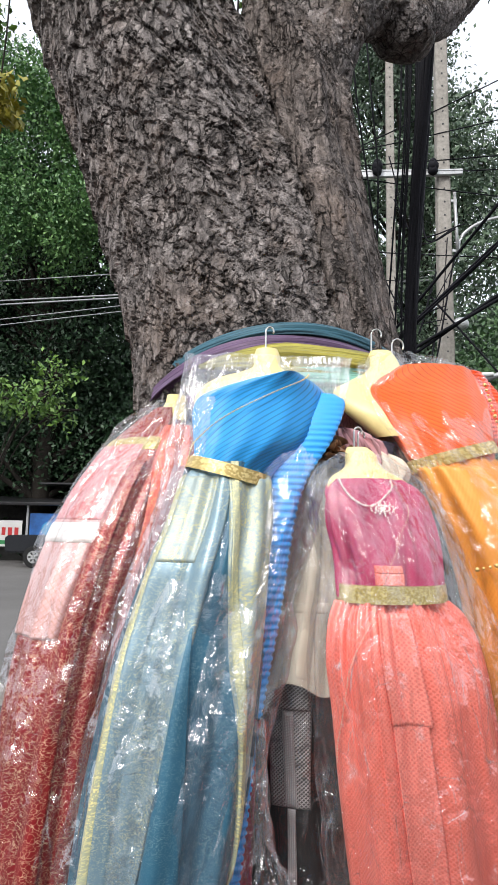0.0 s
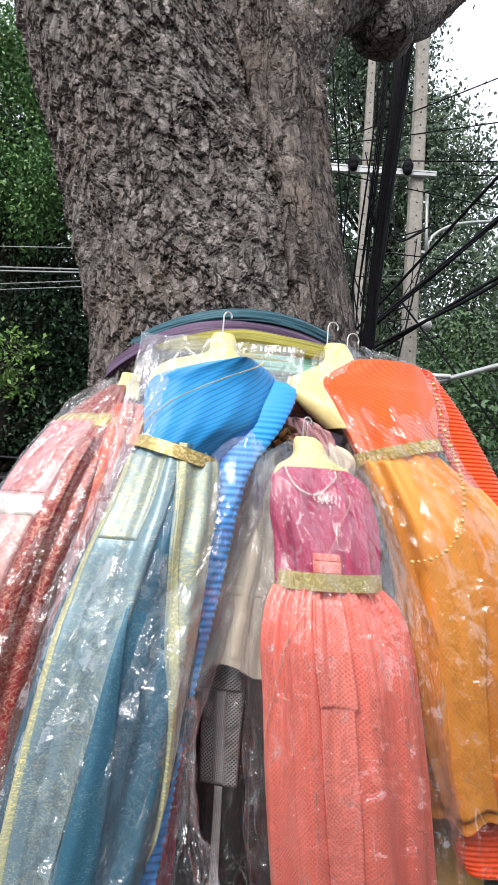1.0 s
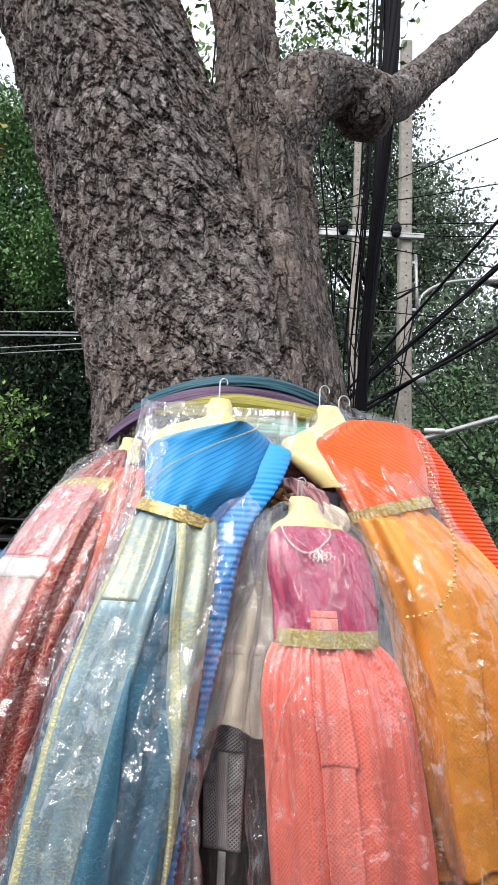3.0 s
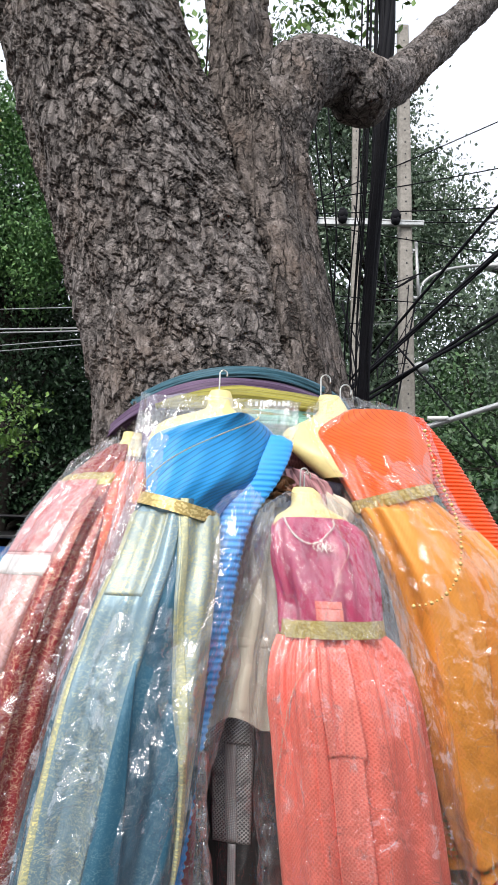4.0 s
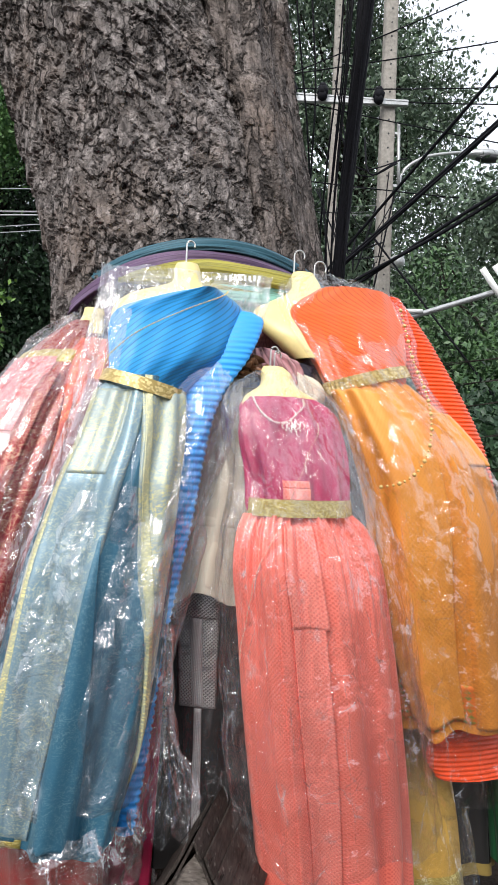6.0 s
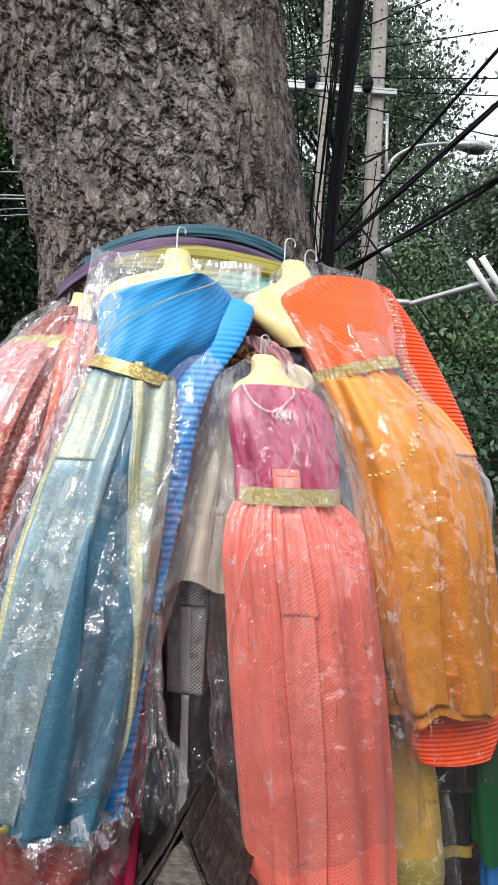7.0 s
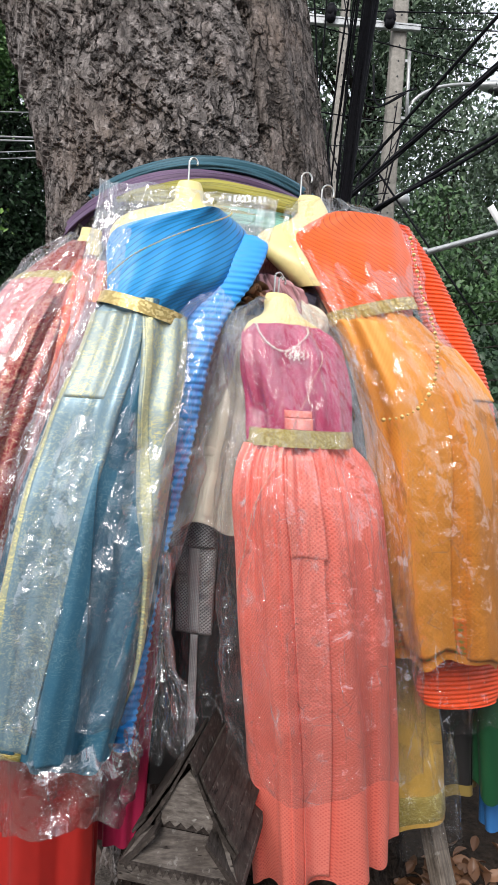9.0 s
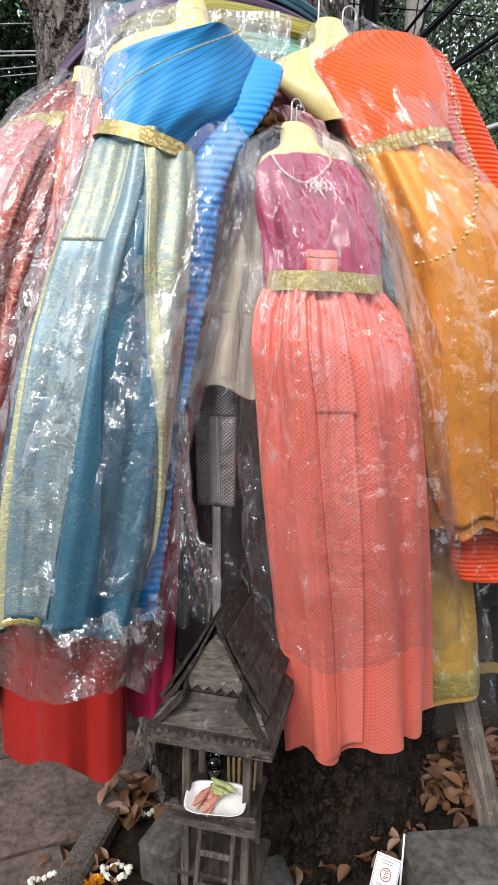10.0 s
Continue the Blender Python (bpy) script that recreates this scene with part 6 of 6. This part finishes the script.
drop = thing("loose_cables", (0.3, 2.7, 0.0), "two thin drop wires hanging from the limb", "cables")
tube_part("cable", [(0.22, 2.7, 4.0), (0.27, 2.7, 3.4), (0.33, 2.7, 2.9), (0.37, 2.7, 2.4), (0.40, 2.7, 1.9), (0.41, 2.7, -0.05)], 0.004, CABLE, drop, n=40, sides=6)
tube_part("cable", [(0.29, 2.7, 4.0), (0.335, 2.7, 3.4), (0.36, 2.7, 3.05), (0.35, 2.68, 2.6), (0.38, 2.7, 1.9), (0.39, 2.7, -0.05)], 0.004, CABLE, drop, n=40, sides=6)


def overhead(a, b, sag, radius, label, strands=1, mat=None, group="overhead wires"):
    t = thing("overhead_wire", ((a[0] + b[0]) / 2, (a[1] + b[1]) / 2, (a[2] + b[2]) / 2), label, "wire", group)
    a, b = np.array(a), np.array(b)
    for s in range(strands):
        pts = [a + (b - a) * k + np.array([0, 0, -sag * 4 * k * (1 - k)]) for k in np.linspace(0, 1, 14)]
        if strands > 1:
            q = s / strands * 6.28
            pts = [p + radius * 1.7 * np.array([0, math.cos(q + i * 0.9), math.sin(q + i * 0.9)]) for i, p in enumerate(pts)]
        tube_part("strand", pts, radius, mat or CABLE, t, n=60 if strands > 1 else 30, sides=6)


def beyond(a, b, k0=-1.2, k1=2.2):
    a, b = np.array(a), np.array(b)
    return a + (b - a) * k0, a + (b - a) * k1


a, b = beyond((1.615, 7.0, 4.04), (2.605, 6.0, 4.92), -0.8, 3.0)
overhead(a, b, 0.05, 0.014, "thick twisted black cable slanting up from the pole", 4)
a, b = beyond((2.22, 9.0, 5.22), (3.02, 7.0, 6.03), -1.0, 3.0)
overhead(a, b, 0.0, 0.022, "black cable slanting up from the pole")
a, b = beyond((1.95, 8.2, 4.05), (3.07, 7.0, 4.65), -0.9, 3.0)
overhead(a, b, 0.05, 0.021, "thick black cable slanting up past the lamp", 2)
overhead((2.7, 12.0, 5.9), (7.15, 11.0, -0.1), 0.0, 0.02, "black stay cable slanting down")
for a, b in (((2.93, 12.43, 9.57), (4.50, 12.43, 9.96)), ((2.92, 12.43, 9.0), (4.47, 12.43, 9.14)), ((2.92, 12.43, 8.75), (4.46, 12.43, 8.83)), ((2.94, 12.43, 10.08), (4.54, 12.43, 10.92)), ((2.9, 12.43, 7.0), (4.5, 12.43, 6.95)), ((2.9, 12.43, 8.4), (4.5, 12.43, 8.2))):
    a, b = beyond(a, b, -1.6, 4.0)
    overhead(a, b, 0.1, 0.012, "thin black power line across the street")
tangle = thing("cable_tangle", (2.9, 12.2, 5.0), "tangle of thin black wires hanging at the poles", "cables")
r = np.random.RandomState(31)
for k in range(18):
    x0, x1 = r.uniform(1.6, 3.2), r.uniform(1.7, 3.5)
    z0, z1 = r.uniform(4.5, 9.0), r.uniform(3.6, 7.5)
    y0 = 12.35 - r.rand() * 0.8
    tube_part("cable", [(x0, y0, z0), (x0 * 0.6 + x1 * 0.4 + r.normal(0, 0.15), y0 - 0.1, min(z0, z1) - r.uniform(0, 0.8)), (x1, y0, z1)], r.uniform(0.008, 0.018), CABLE, tangle, n=16, sides=5)
GREYWIRE = plain("aluminium_wire", (0.30, 0.31, 0.32), 0.6, 0.2, var=0.1)
for i, (a, b) in enumerate((((-9.0, 20, 9.40), (-5.54, 20, 9.62)), ((-8.94, 20, 8.73), (-5.5, 20, 8.90)), ((-8.93, 20, 8.60), (-5.49, 20, 8.80)), ((-8.88, 20, 8.13), (-5.47, 20, 8.53)), ((-8.86, 20, 7.94), (-5.46, 20, 8.34)))):
    a, b = beyond(a, b, -2.0, 2.0)
    a, b = beyond(a, b, -0.5, 1.5)
    overhead(a, b, 0.0, 0.026 if i in (1, 2) else 0.015, "pale power line over the street", 1, GREYWIRE, "pale power lines")
bar = thing("lamp_bracket", (1.9, 5.0, 2.8), "grey steel bracket arm with twin tube lamp", "lamp bracket")
tube_part("arm", [(1.1, 5.05, 2.55), (1.44, 5.0, 2.655), (2.22, 5.0, 2.93)], 0.022, STEEL, bar, n=8)
tube_part("post", [(1.1, 5.08, 2.58), (1.1, 5.08, -0.05)], 0.03, STEEL, bar, n=3)
for k in (0, 1):
    tube_part("tube_lamp", [(2.03 + 0.10 * k, 4.98, 3.08 + 0.03 * k), (2.26 + 0.10 * k, 4.98, 2.76 + 0.03 * k)], 0.026, WHITE, bar, "pale tube lamp", n=3)
tube_part("tube_lamp", [(1.40, 4.97, 2.705), (1.56, 4.97, 2.71)], 0.018, WHITE, bar, "pale tube lamp", n=3)
for z, dz in ((2.35, 0.25), (2.15, 0.28), (1.95, 0.30), (1.72, 0.22), (1.5, 0.1)):
    overhead((1.0, 5.3, z - 0.1), (3.2, 5.3, z + dz), 0.03, 0.004, "rusty barbed wire strand", 2, BARK_FAR, "barbed wire strands")
for x in (1.0, 3.2):
    post = thing("fence_post", (x, 5.35, 0), "concrete fence post with barbed wire", "fence post", "fence posts")
    part("shaft", box(bmesh.new(), x, 5.36, 1.25, 0.10, 0.10, 2.6, bevel=0.01), CONCRETE, post)
rail = thing("pipe_rail", (1.6, 3.5, 1.3), "bent grey steel pipe rail", "pipe rail")
tube_part("pipe", [(1.1, 3.62, 1.42), (1.45, 3.6, 1.43), (1.62, 3.6, 1.38), (1.65, 3.6, 1.1), (1.65, 3.6, -0.05)], 0.022, STEEL, rail, n=30)


# ---------- trees across the street ----------
def street_tree(x, y, h, masses, count, size, seed, mat, label, trunk_r=0.22, spread=0.45, flat=0.45, clump=14, limbs=True):
    t = thing("tree", (x, y, 0), label, "tree", "trees along the street")
    r = np.random.RandomState(seed)
    pieces = [hose([(x, y, -0.05), (x + r.uniform(-0.2, 0.2), y, h * 0.25), (x + r.uniform(-0.4, 0.4), y, h * 0.5), (x + r.uniform(-0.6, 0.6), y, h * 0.85)], [trunk_r * 1.2, trunk_r, trunk_r * 0.7, trunk_r * 0.25], 10, 16)]
    for m in masses if limbs else ():
        z0 = min(h * 0.6, max(1.5, m[2] - 2.0 - r.rand()))
        pieces.append(hose([(x, y, z0), ((x + m[0]) / 2, (y + m[1]) / 2, (z0 + m[2]) / 2 + 0.5), (m[0], m[1], m[2])], [trunk_r * 0.45, trunk_r * 0.25, 0.03], 6, 10))
        for _ in range(4):
            d = r.normal(size=3)
            e = np.array(m[:3]) + d / np.linalg.norm(d) * np.array(m[3:]) * 0.9
            pieces.append(hose([np.array(m[:3]), (np.array(m[:3]) + e) / 2 + r.normal(0, 0.15, 3), e], [0.04, 0.02, 0.008], 5, 6))
    v, f = merged(pieces)
    under(mesh_object("trunk", v, f, BARK_FAR), t, "dark trunk and limbs")
    leaf_object("crown", leaf_cloud(masses, count, size, seed, flat, spread, clump=clump), mat, t, "dense leafy crown")
    return t


def blobs(x0, x1, y0, y1, z0, z1, n, rad, seed):
    r = np.random.RandomState(seed)
    return [(r.uniform(x0, x1), r.uniform(y0, y1), r.uniform(z0, z1), *(rad * r.uniform(0.7, 1.3, 3))) for _ in range(n)]


street_tree(-9.5, 25.0, 15, blobs(-15.5, -4.0, 23, 27, 4.5, 21.0, 68, 1.8, 1), 110000, 0.20, 1, LEAF_DARK, "large dark leafy tree across the street", 0.35, 0.5)
street_tree(-12.5, 29.0, 15, blobs(-20, -2.0, 28, 31, 3.0, 15.0, 70, 2.3, 2), 70000, 0.32, 2, LEAF_DARK, "large dark leafy tree across the street", 0.35, 0.6)
street_tree(-11.0, 21.0, 12, blobs(-11.5, -4.5, 19.5, 21.5, 9.8, 17.5, 30, 1.1, 3), 40000, 0.16, 3, LEAF_FRESH, "leafy tree with mid-green crown", 0.2, 0.35, limbs=False)
street_tree(-6.2, 13.0, 4, blobs(-5.7, -4.25, 11.0, 12.2, 3.55, 4.3, 6, 0.26, 4), 1200, 0.12, 4, LEAF_LIGHT, "young tree with bright yellow-green leaves", 0.04, 0.2)
street_tree(4.6, 22.0, 17, blobs(0.6, 6.2, 19, 23, 4.0, 19.5, 44, 1.2, 5), 72000, 0.17, 5, LEAF_HAZED, "tall airy tree with grey-green leaves, lightened for haze", 0.22, 0.5)
street_tree(3.4, 26.0, 16, blobs(0.0, 9.5, 24, 27, 1.5, 11.0, 34, 1.6, 6), 42000, 0.24, 6, LEAF_HAZED, "tall leafy tree behind the poles", 0.3, 0.6)
street_tree(7.5, 19.0, 10, blobs(5.5, 10.0, 17, 20, 3.0, 9.5, 26, 1.0, 12), 38000, 0.16, 12, LEAF_HAZED, "leafy tree with grey-green crown, lightened for haze", 0.2, 0.45)
street_tree(6.5, 14.0, 6, blobs(2.2, 7.5, 12.8, 15.0, 1.2, 5.6, 26, 0.85, 7), 40000, 0.14, 7, LEAF_MID, "dense dark shrubby tree behind the wires", 0.15, 0.35)
street_tree(5.2, 9.5, 5, blobs(4.0, 6.2, 8.5, 10.0, 4.2, 6.8, 9, 0.5, 8), 17000, 0.085, 8, LEAF_HAZED, "leafy bough with broad leaves", 0.08, 0.25)
far = leaf_object("woods", leaf_cloud(blobs(-60, 60, 40, 48, 0, 11, 120, 4.0, 9), 90000, 0.7, 9, 0.5, 1.2), LEAF_DARK)
tagged(far, "dark belt of trees beyond the street", "trees", kind="stuff")
hedge = leaf_object("undergrowth", leaf_cloud(blobs(-22, -3, 27, 31, 0.2, 3.5, 40, 1.5, 10), 40000, 0.3, 10, 0.5, 0.6), LEAF_DARK)
tagged(hedge, "dark undergrowth behind the stall", "undergrowth", kind="stuff")
bush = leaf_object("undergrowth", leaf_cloud(blobs(1.6, 8.0, 8.0, 12.0, 0.0, 2.2, 30, 0.8, 11), 36000, 0.13, 11, 0.5, 0.3), LEAF_DARK)
tagged(bush, "dark bushes behind the wire fence", "undergrowth", kind="stuff")

# ---------- street stall, banners, parked pickup ----------
stall = thing("stall", (-9.5, 25.0, 0), "street stall with dark awning and hanging banners", "stall")
part("awning", box(bmesh.new(), -9.5, 24.4, 2.36, 8.0, 2.6, 0.12, Matrix.Translation((-9.5, 24.4, 2.34)) @ Matrix.Rotation(radians(7), 4, "X") @ Matrix.Translation((9.5, -24.4, -2.34)), 0.03), BLACK, stall, "dark corrugated awning")
part("awning", box(bmesh.new(), -7.2, 24.9, 3.0, 4.0, 2.0, 0.08, bevel=0.02), BLACK, stall, "dark sheet roof edge")
for x in (-13.2, -9.45, -5.8):
    part("post", box(bmesh.new(), x, 23.6, 1.1, 0.08, 0.08, 2.3), STEEL, stall)
part("back_wall", box(bmesh.new(), -9.5, 25.6, 1.2, 8.0, 0.1, 2.4), plain("dark_board", (0.03, 0.03, 0.028), 0.8, fine=8), stall)
ban = thing("banner", (-8.7, 23.5, 1.2), "blue vinyl banner hanging at the stall", "banner")
part("sheet", box(bmesh.new(), -8.70, 23.5, 1.32, 1.25, 0.02, 1.10), plain("blue_vinyl", (0.02, 0.13, 0.42), 0.4, fine=1.5, coarse=0.8, var=0.5, bump=0.02), ban)
bm = bmesh.new()
bmesh.ops.create_circle(bm, cap_ends=True, segments=24, radius=0.26, matrix=Matrix.Translation((-8.62, 23.485, 1.30)) @ Matrix.Rotation(radians(90), 4, "X"))
part("disc", bm, plain("light_blue_vinyl", (0.06, 0.34, 0.62), 0.4, fine=2), ban, "pale blue printed disc")
ban = thing("banner", (-10.2, 23.5, 1.2), "white vinyl banner with red and green print", "banner")
part("sheet", box(bmesh.new(), -10.05, 23.5, 1.12, 0.9, 0.02, 0.95), plain("white_vinyl", (0.62, 0.62, 0.60), 0.4, fine=2, var=0.06), ban)
REDV, GREENV = plain("red_vinyl", (0.50, 0.03, 0.03), 0.4), plain("green_vinyl", (0.03, 0.22, 0.07), 0.4)
bm = bmesh.new()
for k, w in enumerate((0.14, 0.16, 0.15)):
    box(bm, -10.28 + k * 0.24, 23.485, 1.2, w, 0.006, 0.28)
part("print", bm, REDV, ban, "bold red print")
part("print", box(bmesh.new(), -10.05, 23.485, 0.80, 0.9, 0.006, 0.14), GREENV, ban, "green printed strip")

truck = thing("pickup_truck", (-6.72, 22.2, 0.03), "dark grey double-cab pickup truck on the street", "pickup truck")
PAINT = plain("dark_car_paint", (0.02, 0.022, 0.026), 0.25, 0.3, fine=20, var=0.1, bump=0.0)
TINT = plain("tinted_glass", (0.01, 0.012, 0.014), 0.08, var=0.05, bump=0.0)
TYRE = plain("tyre_rubber", (0.02, 0.02, 0.02), 0.8, var=0.2)
prof = [(-2.55, 0.45), (-2.6, 0.85), (-2.55, 1.02), (-1.05, 1.04), (-0.85, 1.62), (-0.55, 1.72), (0.55, 1.72), (1.25, 1.08), (2.35, 0.98), (2.55, 0.78), (2.58, 0.45)]
bm = bmesh.new()
ra = [bm.verts.new((-6.72 + x, 21.35, z + 0.08)) for x, z in prof]
rb = [bm.verts.new((-6.72 + x, 23.05, z + 0.08)) for x, z in prof]
bm.faces.new(ra)
bm.faces.new(rb[::-1])
for i in range(len(prof)):
    k = (i + 1) % len(prof)
    bm.faces.new((ra[i], rb[i], rb[k], ra[k]))
bmesh.ops.recalc_face_normals(bm, faces=bm.faces[:])
bmesh.ops.bevel(bm, geom=bm.edges[:], offset=0.05, segments=2, affect="EDGES")
part("body", bm, PAINT, truck)
for x0, x1 in ((0.95, 0.15), (0.05, -0.75)):
    bm = bmesh.new()
    vs = [bm.verts.new((-6.72 + x, 21.32, z + 0.08)) for x, z in ((x0, 1.10), (x1, 1.10), (x1 + (0.08 if x1 < -0.5 else 0.0), 1.58), (x0 - (0.35 if x0 > 0.5 else 0.0), 1.58))]
    bm.faces.new(vs)
    part("side_window", bm, TINT, truck)
for x in (-1.55, 1.60):
    for y in (21.42, 22.95):
        bm = bmesh.new()
        bmesh.ops.create_cone(bm, cap_ends=True, segments=28, radius1=0.37, radius2=0.37, depth=0.24, matrix=Matrix.Translation((-6.72 + x, y, 0.40)) @ Matrix.Rotation(radians(90), 4, "X"))
        bmesh.ops.bevel(bm, geom=bm.edges[:], offset=0.03, segments=2, affect="EDGES")
        wh = part("wheel", bm, TYRE, truck, "black tyre")
        bm = bmesh.new()
        bmesh.ops.create_cone(bm, cap_ends=True, segments=24, radius1=0.22, radius2=0.20, depth=0.26, matrix=Matrix.Translation((-6.72 + x, y, 0.40)) @ Matrix.Rotation(radians(90), 4, "X"))
        part("rim", bm, STEEL, wh, "grey alloy rim")
        for n in range(6):
            slot = Matrix.Translation((-6.72 + x, y, 0.40)) @ Matrix.Rotation(n * math.pi / 3, 4, "Y")
            part("rim_slot", box(bmesh.new(), 0.125, 0, 0, 0.10, 0.27, 0.07, slot, 0.01), TYRE, wh, "dark gap between spokes")
part("tail_light", box(bmesh.new(), -6.72 - 2.5, 21.45, 0.95, 0.1, 0.12, 0.22, bevel=0.02), plain("red_lens", (0.35, 0.02, 0.02), 0.2), truck, "red tail lamp")

# unseen plain walls added behind the camera to block low light and shape reflections
bm = bmesh.new()
for k in range(7):
    box(bm, -30 + k * 10, -11.5, 2.1 + 0.25 * (k % 3), 9.96, 1.0, 4.4 + 0.5 * (k % 3))
me = bpy.data.meshes.new("light_block_wall")
bm.to_mesh(me)
bm.free()
me.materials.append(plain("grey_render", (0.40, 0.39, 0.37), 0.85, fine=6, coarse=0.6))
tagged(new("light_block_wall", me), "added unseen grey walls that block low light", "wall", kind="structure")
